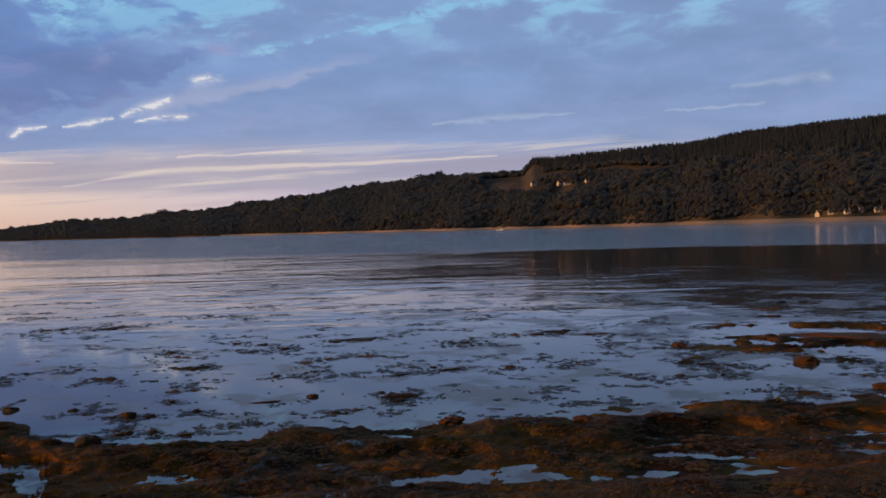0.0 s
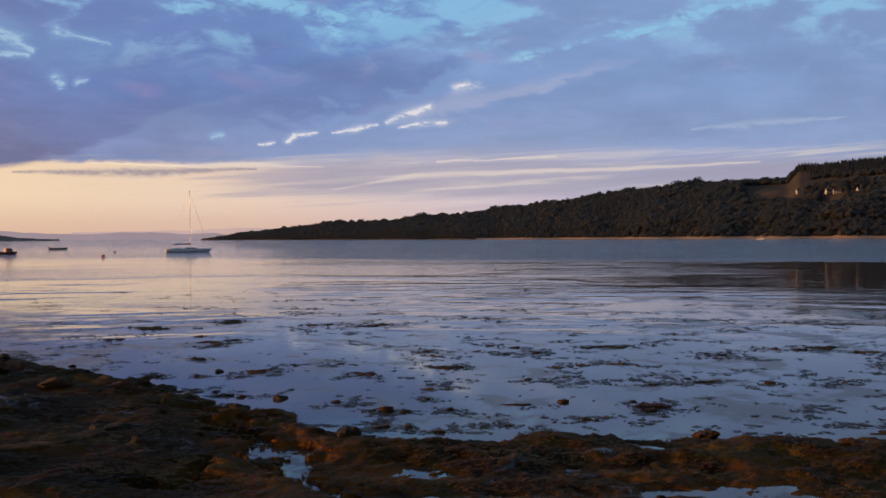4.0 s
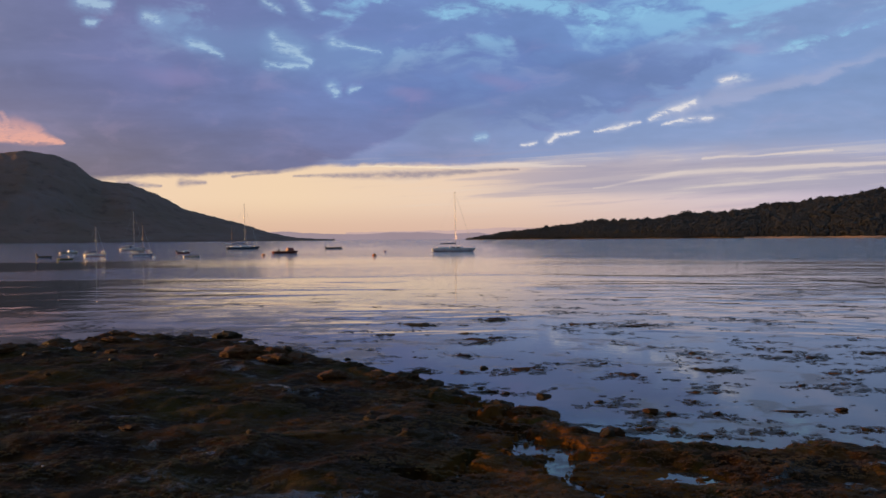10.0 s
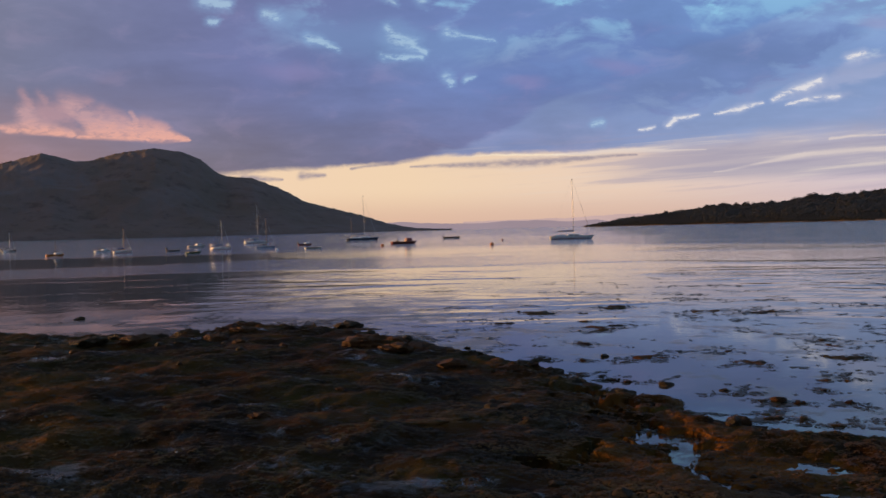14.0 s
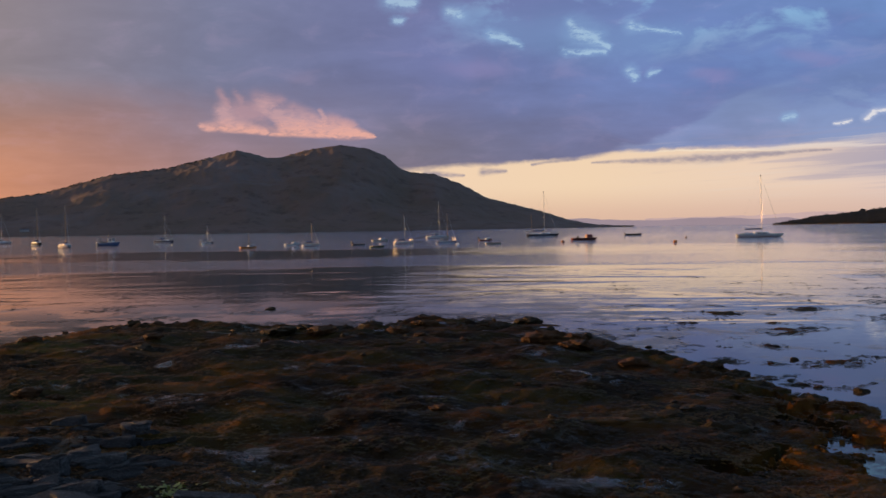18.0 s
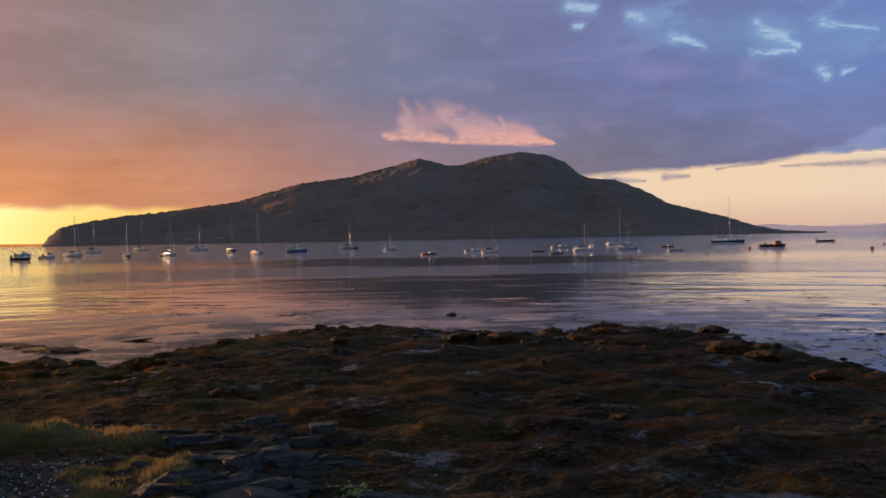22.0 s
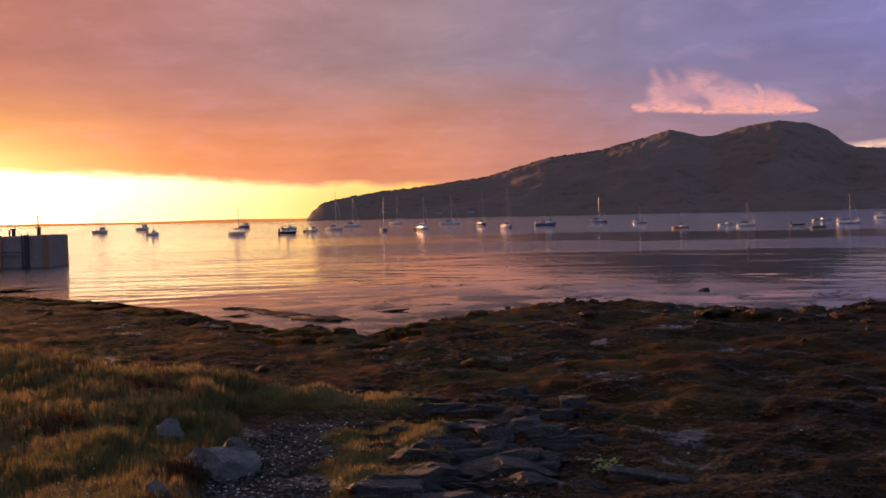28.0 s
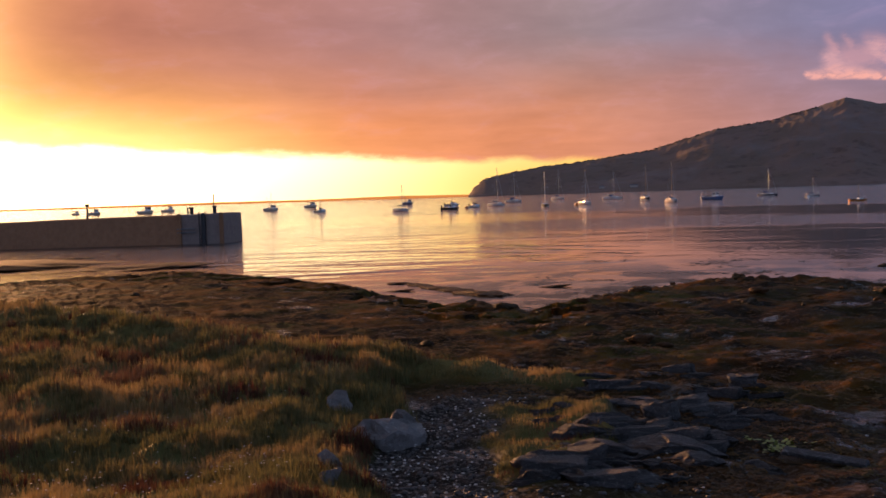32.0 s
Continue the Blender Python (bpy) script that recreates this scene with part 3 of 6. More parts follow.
SHORE_R = [18, 16.3, 15.3, 14.2, 13.6, 13.8, 13.3, 14.0, 14.6, 16.0, 17.0, 18.4, 20.2, 22, 25.5, 28.5, 29, 30, 27.2, 28.5, 30.5, 30.4, 28, 25.5, 23, 25, 25.2, 28.5, 31, 35.5, 41.5, 41, 40, 46]
TURF_AZ = [66.5, 67.5, 69, 76.4, 83.7, 87, 91.5, 97, 112]
TURF_R = [13.4, 13.9, 14.3, 15.2, 16.4, 18.1, 20.3, 25.5, 27]


def shore_masks(az, r, x, y):
    """How far a place is turf, shingle, mud, and rusty weed with sunlit orange (0..1)."""
    w = fbm2(x * 0.5, y * 0.5, 3, 40)
    top = np.interp(az, TURF_AZ, TURF_R) * (1 + 0.035 * w)
    band = smooth(top - r, 0, 0.5) * smooth(r + 0.4 * w, 13.2, 13.8) * smooth(az + 1.2 * w, 66.5, 67.8)
    left = smooth(az + 2.0 * w + (r - 8) * 0.25, 79.0, 80.5) * smooth(top - r, 0, 0.5)
    tongue = smooth(az + w, 66.5, 67.4) * smooth(74.5 - az + 1.6 * w, 0, 2.4) * smooth(r + 0.8 * w, 8.2, 9.4) * smooth(12.3 - r + 0.8 * w, 0, 1.1)
    behind = np.maximum(np.maximum(smooth(az + 2 * w, 101, 114), smooth(-27 - az + 2 * w, 0, 14)), smooth(4.5 - r + 1.0 * w, 0, 1.2))
    turf = np.clip(np.maximum(np.maximum(band, left), np.maximum(tongue, behind)), 0, 1)
    shingle = smooth(az, 70, 73) * smooth(82 - az, 0, 2) * smooth(13.4 - r, 0, 1.5) * (1 - turf)
    shingle = np.maximum(shingle, smooth(az, 40, 56) * smooth(13.0 - r + w, 0, 3.5) * 0.35 * (1 - turf))
    mud = np.clip(smooth(fbm2(x * 0.35, y * 0.9, 3, 51), 0.15, 0.5), 0, 1) * (1 - turf)
    mud = np.maximum(mud, smooth(14.5 - r, 0, 3) * smooth(az, 28, 44) * 0.7 * (1 - turf))
    # rusty weed, raised by bearing to paint in the low sun's orange
    rust_lit = np.clip(0.30 + smooth(29 - az, 0, 10) * 0.9 + smooth(az, 50, 64) * 0.8, 0, 1)
    return turf, shingle, mud, rust_lit


def shore_height(az, r, x, y):
    edge = np.interp(az, SHORE_AZ, SHORE_R)
    edge = edge + (0.55 + 0.35 * smooth(26 - az, 0, 6)) * fbm2(x * 0.45, y * 0.45, 3, 7)
    s = edge - r
    lump = fbm2(x * 0.75, y * 0.75, 3, 3, 0.5)
    rough = fbm2(x * 3.1, y * 3.1, 4, 17, 0.6)
    right = smooth(26 - az, 0, 6) * smooth(r, 6, 9) * smooth(az, -42, -34)
    # off the headland the weed lies in long low swathes
    lump = lump * (1 - right) + right * fbm2(az * 0.085, r * 1.05, 3, 5, 0.5)
    rough = rough * (1 - 0.45 * right)
    # sea floor, with weed rising to the surface in the shallows
    weedy = smooth(38 - az, 0, 8) * smooth(62 - r, 0, 30) + 0.35 * smooth(az, 58, 66) * smooth(80 - az, 0, 6) * smooth(edge + 6 - r, 0, 5)
    weedy = weedy + smooth(az, 88, 92) * smooth(64 - r, 0, 6) * smooth(r, 44, 50) * 1.2
    weedy = weedy + 1.6 * smooth(-13 - az, 0, 6) * smooth(r, 21.5, 23) * smooth(29 - r, 0, 3)
    mats = fbm2(az * 0.25, np.log(np.maximum(r, 1.0)) * 14, 5, 23, 0.70) * 1.05 + 0.35 * fbm2(x * 0.16, y * 0.16, 2, 29)
    floor = -0.112 - 0.012 * np.clip(-s, 0, 40) + np.clip(weedy, 0, 1.7) * (0.125 * mats + 0.012 * np.clip(-s, 0, 18)) + 0.02 * rough * np.clip(weedy, 0, 1)
    floor = np.minimum(floor, 0.025 + 0.012 * rough + 0.05 * smooth(-13 - az, 0, 6))
    # land side
    inland = 0.02 + 0.085 * smooth(s, 0, 1.4) + 0.007 * np.clip(s, 0, 12)
    ground = inland + (0.065 + 0.035 * smooth(az, 30, 40)) * (1 - 0.6 * smooth(az, 67, 74)) * lump * smooth(s, -0.3, 0.8) + (0.022 + 0.04 * smooth(s, -0.5, 0.3) * smooth(4.0 - s, 0, 2.5)) * rough + 0.03 * smooth(az, 26, 40)
    ground = ground + right * 0.045 * smooth(s, -0.1, 0.4) * smooth(1.5 - s, 0, 0.6)
    ground = ground - right * smooth(s, 1.0, 2.0) * (0.094 + 0.02 * smooth(-9 - az, 0, 3) + 0.13 * lump) * smooth(5.0 - s, 0, 1.4)
    # pools left by the tide among the weed under the turf
    pool = smooth(fbm2(az * 0.45, r * 1.1, 3, 66), 0.05, 0.30) * smooth(az, 66, 69) * smooth(94 - az, 0, 3) * smooth(s, 0.3, 0.9) * smooth(5.0 - s, 0, 1.2)
    ground = ground - 0.30 * pool
    # the runnel that drains across the flat
    run = np.abs(az - 20.7 - 1.2 * (r - 11.35) - 0.9 * np.sin(r * 2.3) - 2.4 * rough - 0.9 * lump)
    branch = np.abs(az - 28.8 + 2.7 * (r - 11.1) - 2.0 * rough - 1.2 * lump)
    ground = ground - 0.20 * smooth(2.0 - branch, 0, 1.6) * smooth(r, 10.6, 11.2) * smooth(13.6 - r, 0, 0.8)
    ground = ground - 0.24 * smooth(1.3 - run, 0, 1.2) * smooth(r, 10.2, 11.0) * smooth(17.2 - r, 0, 0.8)
    z = np.where(s > 0, ground, floor * smooth(-s, 0, 1.2) + (1 - smooth(-s, 0, 1.2)) * (0.03 + 0.04 * rough + 0.05 * lump))
    # the bank that the viewer stands on
    bank = 0.5 * smooth(9.5 - r, 0, 5.0) + 0.25 * smooth(6 - r, 0, 3)
    turf, shingle, mud, rust_lit = shore_masks(az, r, x, y)
    z = z + np.where(s > 0, bank * smooth(az, -60, 40), bank * 0.3)
    hummock = fbm2(x * 1.15, y * 1.15, 2, 88)
    crest = np.exp(-((np.interp(az, TURF_AZ, TURF_R) - 1.7 - r) / 1.5) ** 2) * smooth(az + lump, 77, 85)
    sod = 0.09 + 0.07 * smooth(az + 2.0 * lump, 76, 82) + 0.20 * crest
    z = np.where(s > 0, z + turf * (sod + 0.07 * lump + 0.05 * hummock * smooth(r, 4.5, 6.5)), z)
    far = smooth(r, 70, 140)
    z = z * (1 - far) - 2.5 * far
    # the land behind the viewer
    rear = np.maximum(smooth(az + 2.5 * lump, 102, 126), smooth(-28 - az + 2.5 * lump, 0, 24))
    rise = 0.95 + 0.25 * smooth(7 - r, 0, 4) + 0.012 * np.clip(r - 20, 0, 500) + 0.08 * lump + 0.25 * fbm2(x * 0.05, y * 0.05, 3, 14) * smooth(r, 8, 20)
    z = z * (1 - rear) + np.maximum(z, rise) * rear
    # the trodden knoll underfoot
    foot = smooth(5.6 - r, 0, 2.0)
    return z * (1 - foot) + (0.97 + 0.05 * lump) * foot


def shore_z(az, r):
    a, q = np.atleast_1d(float(az)), np.atleast_1d(float(r))
    return float(shore_height(a, q, -q * np.sin(np.radians(a)), q * np.cos(np.radians(a)))[0])


def build_shore():
    az = np.concatenate([np.arange(-34, 110, 0.2), np.arange(110, 326, 1.5)])
    r = np.concatenate([[0.02], np.arange(0.3, 3.95, 0.22), 4.0 * 1.0068 ** np.arange(0, 412), np.geomspace(68, 4900, 18)])
    A, Rr = np.meshgrid(az, r)
    x, y = -Rr * np.sin(np.radians(A)), Rr * np.cos(np.radians(A))
    signed = np.where(A > 220, A - 360, A)
    z = shore_height(signed, Rr, x, y)
    ob = sheet_mesh("ground", np.stack([x, y, z], -1).reshape(-1, 3), grid_faces(len(r), len(az), True)[:, ::-1], SHORE)
    for name, v in zip(("turf", "shingle", "mud", "rust_lit"), shore_masks(signed, Rr, x, y)):
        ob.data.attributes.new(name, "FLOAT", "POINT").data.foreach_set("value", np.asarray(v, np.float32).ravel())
    return tagged(ob, "weed-covered tidal shore with mud, shingle and a turf bank", "ground", kind="structure")


def build_sea():
    az = np.arange(0, 360, 3.0)
    r = np.concatenate([[6.0], np.geomspace(10, 4950, 40)])
    A, Rr = np.meshgrid(az, r)
    v = np.stack([-Rr * np.sin(np.radians(A)), Rr * np.cos(np.radians(A)), 0 * A], -1).reshape(-1, 3)
    return tagged(sheet_mesh("water", v, grid_faces(len(r), len(az), True)[:, ::-1], SEA), "calm grey-blue sea with faint ripples and reflections", "water", kind="structure")


build_shore()
build_sea()

# ---- the wooded headland ----
HEAD_AZ = [-46, -30, -22.7, -19.6, -16.3, -12.6, -9.6, -4.9, -4.4, 0.7, 4.0, 7.0, 11.5, 15.9, 19.5, 22.7, 25.0, 26.4]
HEAD_EL = [4.9, 5.1, 5.07, 5.0, 4.68, 4.15, 4.02, 3.68, 3.14, 2.88, 2.5, 2.12, 1.5, 1.12, 0.88, 0.56, 0.2, 0.0]
TREE_TOP = 7.8


def headland(az, q):
    """Distance and height at bearing az and share q of the way from shore to crest (past 1: behind it)."""
    shore = np.interp(az, [-46, -22, 0, 15, 26.4], [820, 960, 1330, 1850, 2500])
    deep = np.interp(az, [-46, 0, 20, 26.4], [470, 430, 260, 60])
    tall = TREE_TOP * np.clip((27.5 - az) / 8, 0.1, 1.0)
    crest = np.maximum((shore + deep) * np.tan(np.radians(np.interp(az, HEAD_AZ, HEAD_EL))) - tall, 0.6)
    d = shore + deep * q + 14 * np.sin(az * 1.9) * (1 - np.clip(q, 0, 1))
    x, y = -d * np.sin(np.radians(az)), d * np.cos(np.radians(az))
    up = np.where(q < 1, 0.7 * np.clip(q, 0, 1) + 0.3 * np.sin(np.clip(q, 0, 1) * np.pi / 2), 1 - 0.5 * (q - 1) ** 2)
    low = 1.6 * smooth(q, 0, 0.012)
    z = low + crest * up * smooth(q, 0.0, 0.06) + 3.0 * fbm2(x * 0.012, y * 0.012, 3, 61) * smooth(q, 0.1, 0.5) * np.clip(2 - q, 0, 1)
    return d, np.where(q <= 0, -2.0, z)


HOMES = ((-4.95, 2.16), (-6.35, 2.13), (-6.75, 2.14), (-7.8, 2.25))  # bearings and elevations of the hillside houses


def hill_spot(az, el):
    """How far up the hill a line of sight meets it: share of the way, distance, height."""
    q = np.linspace(0.004, 1.0, 900)
    d, z = headland(np.full_like(q, az), q)
    k = int(np.argmin(np.abs(np.degrees(np.arctan2(z - EYE, d)) - el)))
    return float(q[k]), float(d[k]), float(z[k])


def meadow(az, q):
    """Where the slope is open pasture."""
    a = smooth(az, -13.5, -11.5) * smooth(-1.2 - az, 0, 1.5) * smooth(q, 0.56, 0.60) * smooth(0.78 + 0.012 * (az + 5) - q, 0, 0.05)
    b = smooth(az, -7, -5) * smooth(-1.5 - az, 0, 1.0) * smooth(q, 0.46, 0.5) * smooth(0.95 - q, 0, 0.04)
    return np.maximum(a, b)


def build_headland():
    az, q = np.arange(-46, 26.5, 0.15), np.concatenate([[-0.03, 0.0], np.linspace(0.008, 1.0, 46), [1.2, 1.6, 2.0]])
    A, Q = np.meshgrid(az, q)
    d, z = headland(A, Q)
    v = np.stack([-d * np.sin(np.radians(A)), d * np.cos(np.radians(A)), z], -1).reshape(-1, 3)
    ob = sheet_mesh("headland", v, grid_faces(len(q), len(az))[:, ::-1], FIELD)
    return tagged(ob, "long low hill with rough brown pasture above the bay", "hill", kind="structure")


def crown_template(kind, seed):
    """One far tree: verts and triangles, base at 0, about 1 high."""
    rng = np.random.default_rng(seed)
    bm = bmesh.new()
    if kind == "pine":
        sides = 7
        for lo, hi, rad in ((0.10, 0.50, 0.25), (0.34, 0.76, 0.19), (0.60, 1.05, 0.12)):
            tip = bm.verts.new((rng.uniform(-0.02, 0.02), rng.uniform(-0.02, 0.02), hi))
            ring = [bm.verts.new((rad * rng.uniform(0.65, 1.25) * math.cos(k * 6.283 / sides), rad * rng.uniform(0.65, 1.25) * math.sin(k * 6.283 / sides), lo + rng.uniform(-0.05, 0.05))) for k in range(sides)]
            for k in range(sides):
                bm.faces.new((ring[k], ring[(k + 1) % sides], tip))
    else:
        # a dim core, and clumps of leaves standing out all over it
        core = bmesh.ops.create_icosphere(bm, subdivisions=1, radius=1.0)["verts"]
        for w in core:
            w.co = Vector((w.co.x * 0.36, w.co.y * 0.36, 0.56 + w.co.z * 0.36)) + Vector([rng.uniform(-0.06, 0.06) for _ in range(3)])
        for k in range(32):
            up = 1 - 1.55 * (k + 0.5) / 32
            a = k * 2.39996 + rng.uniform(-0.5, 0.5)
            side = math.sqrt(max(0.0, 1 - up * up))
            n = Vector((side * math.cos(a), side * math.sin(a), up))
            c = Vector((0, 0, 0.56)) + Vector((n.x * 0.40, n.y * 0.40, n.z * 0.42)) * rng.uniform(0.85, 1.16)
            u = n.orthogonal().normalized()
            v = n.cross(u)
            t0, r0 = rng.uniform(0, 6.283), rng.uniform(0.09, 0.17)
            bm.faces.new([bm.verts.new(c + (u * math.cos(t0 + q) + v * math.sin(t0 + q)) * r0 * rng.uniform(0.7, 1.3) + n * rng.uniform(-0.05, 0.05)) for q in (0.0, 2.1, 4.2)])
    bmesh.ops.triangulate(bm, faces=bm.faces[:])
    bm.verts.index_update()
    v = np.array([w.co[:] for w in bm.verts])
    f = np.array([[w.index for w in g.verts] for g in bm.faces])
    bm.free()
    return v, f


def plant(name, templates, places, sizes, widths, mat, label, category, seed=1):
    """Many alike plants in one mesh."""
    rng = np.random.default_rng(seed)
    vs, fs, base = [], [], 0
    pick = rng.integers(0, len(templates), len(places))
    turn = rng.uniform(0, 6.283, len(places))
    for k, (tv, tf) in enumerate(templates):
        idx = np.nonzero(pick == k)[0]
        if len(idx) == 0:
            continue
        c, s = np.cos(turn[idx])[:, None], np.sin(turn[idx])[:, None]
        w, h = (sizes[idx] * widths[idx])[:, None], sizes[idx][:, None]
        x = (tv[:, 0] * c - tv[:, 1] * s) * w + places[idx, 0:1]
        y = (tv[:, 0] * s + tv[:, 1] * c) * w + places[idx, 1:2]
        z = tv[:, 2] * h + places[idx, 2:3]
        vs.append(np.stack([x, y, z], -1).reshape(-1, 3))
        fs.append((tf[None] + (np.arange(len(idx)) * len(tv))[:, None, None] + base).reshape(-1, 3))
        base += len(idx) * len(tv)
    ob = sheet_mesh(name, np.concatenate(vs), np.concatenate(fs), mat, True)
    return tagged(ob, label, category, kind="stuff")


def build_woods():
    rng = np.random.default_rng(11)
    n = 42000
    az = rng.uniform(-30, 26.3, n)
    q = 0.014 + 0.030 * smooth(-10 - az, 0, 6) + rng.uniform(0, 1, n) * 1.02
    d, z = headland(az, q)
    # thin the nearer rows so that trees stand evenly on the ground
    keep = rng.uniform(0, 1, n) < np.clip(d / 1900, 0.35, 1.0) * np.where((az < -4.7) & (q > 0.78), 1.7, 1.0)
    keep &= rng.uniform(0, 1, n) > meadow(az, q) * 1.05
    for a, e in HOMES:
        h = hill_spot(a, e)[0]
        keep &= ~((np.abs(az - a) < 0.45) & (q > h - 0.11) & (q < h + 0.02))
    az, q, d, z = az[keep], q[keep], d[keep], z[keep]
    p = np.stack([-d * np.sin(np.radians(az)), d * np.cos(np.radians(az)), z - 0.6], -1)
    pine = (az < -4.7) & (q > 0.80 - 0.012 * (-4.7 - az) - 0.10 * smooth(-13 - az, 0, 3)) | (rng.uniform(0, 1, len(az)) < 0.012)
    grove = 1 + 0.45 * fbm2(p[:, 0] * 0.011, p[:, 1] * 0.011, 3, 33)
    size = np.where(pine, rng.uniform(8, 11.5, len(az)), rng.uniform(4.5, 9.5, len(az)) * np.clip(grove, 0.55, 1.5) * np.where(rng.uniform(0, 1, len(az)) < np.where(q > 0.9, 0.12, 0.04), 1.5, 1.0))
    size = size * np.where((q < 0.16) & ~pine, 0.65, 1.0) * np.clip((28.5 - az) / 8, 0.4, 1.0)
    size = np.where(pine, size, size * 1.12)
    p[:, 2] -= np.where(pine, 0.05, 0.20) * size
    leafy = [crown_template("leafy", k) for k in range(5)]
    spruce = [crown_template("pine", k) for k in range(4)]
    plant("broadleaf_wood", leafy, p[~pine], size[~pine], rng.uniform(0.95, 1.45, (~pine).sum()), WOOD, "dense dark green broadleaf woodland covering the hillside", "woodland", 3)
    plant("conifer_wood", spruce, p[pine], size[pine], rng.uniform(0.8, 1.2, pine.sum()), PINE, "dark conifer plantation along the crest of the hill", "woodland", 4)


def build_beach():
    """A strip of low-tide shingle below the trees."""
    az, q = np.arange(-30, 12.0, 0.15), np.array([-0.02, 0.0, 0.004, 0.012, 0.020, 0.030])
    A, Q = np.meshgrid(az, q)
    d, z = headland(A, Q)
    d = d - (10 + 16 * smooth(-8 - A, 0, 8)) * (1 - Q / 0.03)
    z = np.maximum(0.25 + 1.5 * np.clip(Q / 0.012, 0, 1) + 0.3 * fbm2(A * 4, Q * 90, 2, 19), np.where(Q > 0.006, z + 0.12, -9))
    z = np.where(Q < 0, -1.0, z)
    v = np.stack([-d * np.sin(np.radians(A)), d * np.cos(np.radians(A)), z], -1).reshape(-1, 3)
    sand = worn("tawny_shingle", (0.26, 0.165, 0.095), 0.9, 0.15, 0.35, (0.07, 0.05, 0.03), 0.5, relief=0.2, fine=0.8)
    tagged(sheet_mesh("beach", v, grid_faces(len(q), len(az))[:, ::-1], sand), "narrow tawny shingle beach below the wooded hill", "beach", kind="structure")


build_headland()
build_woods()
build_beach()

# ---- the island across the bay ----
ISLE_AZ = [33.5, 35.4, 37.0, 38.4, 40.0, 41.3, 42.6, 44.1, 45.5, 46.0, 46.7, 47.6, 49.1, 50.9, 52.3, 53.0, 53.7, 54.6, 56.4, 58.2, 61.0, 62.9, 64.3, 66.1, 68.1, 69.9, 71.8, 73.1, 73.7, 74.0]
ISLE_EL = [0.0, 0.08, 0.39, 0.88, 1.29, 1.64, 2.37, 2.97, 3.09, 3.34, 3.95, 4.36, 4.58, 4.34, 3.94, 3.92, 4.12, 4.34, 3.82, 3.38, 3.04, 2.51, 2.10, 1.87, 1.61, 1.45, 1.16, 0.88, 0.45, 0.05]


def isle(az, q):
    mid = np.clip(1 - np.abs((az - 54) / 20.6) ** 2.2, 0.04, 1)
    shore = 3350 - 420 * mid
    deep = 120 + 720 * mid
    crest = np.maximum((shore + deep) * np.tan(np.radians(np.interp(az, ISLE_AZ, ISLE_EL))), 0.5)
    d = shore + deep * q
    x, y = -d * np.sin(np.radians(az)), d * np.cos(np.radians(az))
    craggy = fbm2(x * 0.004, y * 0.004, 5, 71, 0.55)
    up = np.where(q < 1, 0.55 * np.clip(q, 0, 1) + 0.45 * smooth(q, 0.05, 1.0), 1 - 0.6 * (q - 1) ** 2)
    up = up + 0.07 * craggy * np.sin(np.clip(q, 0, 1) * np.pi)
    z = 3.0 * smooth(q, 0, 0.03) + crest * np.clip(up, 0, 1.1) + 2.5 * fbm2(az * 3.0, q * 9, 3, 78) * smooth(q, 0.3, 1.0)
    return d, np.where(q <= 0, -3.0, z)


def build_isle():
    az, q = np.arange(33.5, 74.05, 0.07), np.concatenate([[-0.02, 0.0], np.linspace(0.015, 1.0, 80), [1.15, 1.5, 2.0]])
    A, Q = np.meshgrid(az, q)
    d, z = isle(A, Q)
    v = np.stack([-d * np.sin(np.radians(A)), d * np.cos(np.radians(A)), z], -1).reshape(-1, 3)
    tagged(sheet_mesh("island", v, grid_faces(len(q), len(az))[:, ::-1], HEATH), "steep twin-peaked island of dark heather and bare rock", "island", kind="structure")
    rng = np.random.default_rng(5)
    a = rng.uniform(56, 73.4, 900)
    s = rng.uniform(0.95, 1.02, 900)
    d, z = isle(a, s)
    p = np.stack([-d * np.sin(np.radians(a)), d * np.cos(np.radians(a)), z - 0.5], -1)
    plant("island_scrub", [crown_template("leafy", k + 20) for k in range(3)], p, rng.uniform(1.5, 3.6, 900), rng.uniform(1.2, 2.4, 900), WOOD, "low dark scrub along the island ridge", "scrub", 6)


build_isle()


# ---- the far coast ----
# far hills glow: haze and dawn light are put into emitted colour
def far_haze_material(name, colour):
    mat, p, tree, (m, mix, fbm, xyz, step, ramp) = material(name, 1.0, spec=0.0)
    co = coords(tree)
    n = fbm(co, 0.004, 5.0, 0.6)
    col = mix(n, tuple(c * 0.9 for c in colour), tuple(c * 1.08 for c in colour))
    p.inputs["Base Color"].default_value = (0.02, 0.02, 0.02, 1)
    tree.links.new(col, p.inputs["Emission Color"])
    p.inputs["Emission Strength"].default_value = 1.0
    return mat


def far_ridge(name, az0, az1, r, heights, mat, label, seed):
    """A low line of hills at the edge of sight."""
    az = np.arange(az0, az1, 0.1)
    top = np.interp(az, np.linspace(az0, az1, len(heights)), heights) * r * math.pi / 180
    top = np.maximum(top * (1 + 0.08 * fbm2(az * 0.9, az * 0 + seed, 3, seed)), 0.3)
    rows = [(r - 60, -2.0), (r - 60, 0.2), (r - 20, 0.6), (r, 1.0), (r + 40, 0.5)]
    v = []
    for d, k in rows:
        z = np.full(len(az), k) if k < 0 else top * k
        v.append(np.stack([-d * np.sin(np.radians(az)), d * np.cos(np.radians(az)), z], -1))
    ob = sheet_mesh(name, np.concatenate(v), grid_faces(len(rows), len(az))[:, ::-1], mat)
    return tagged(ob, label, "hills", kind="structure")


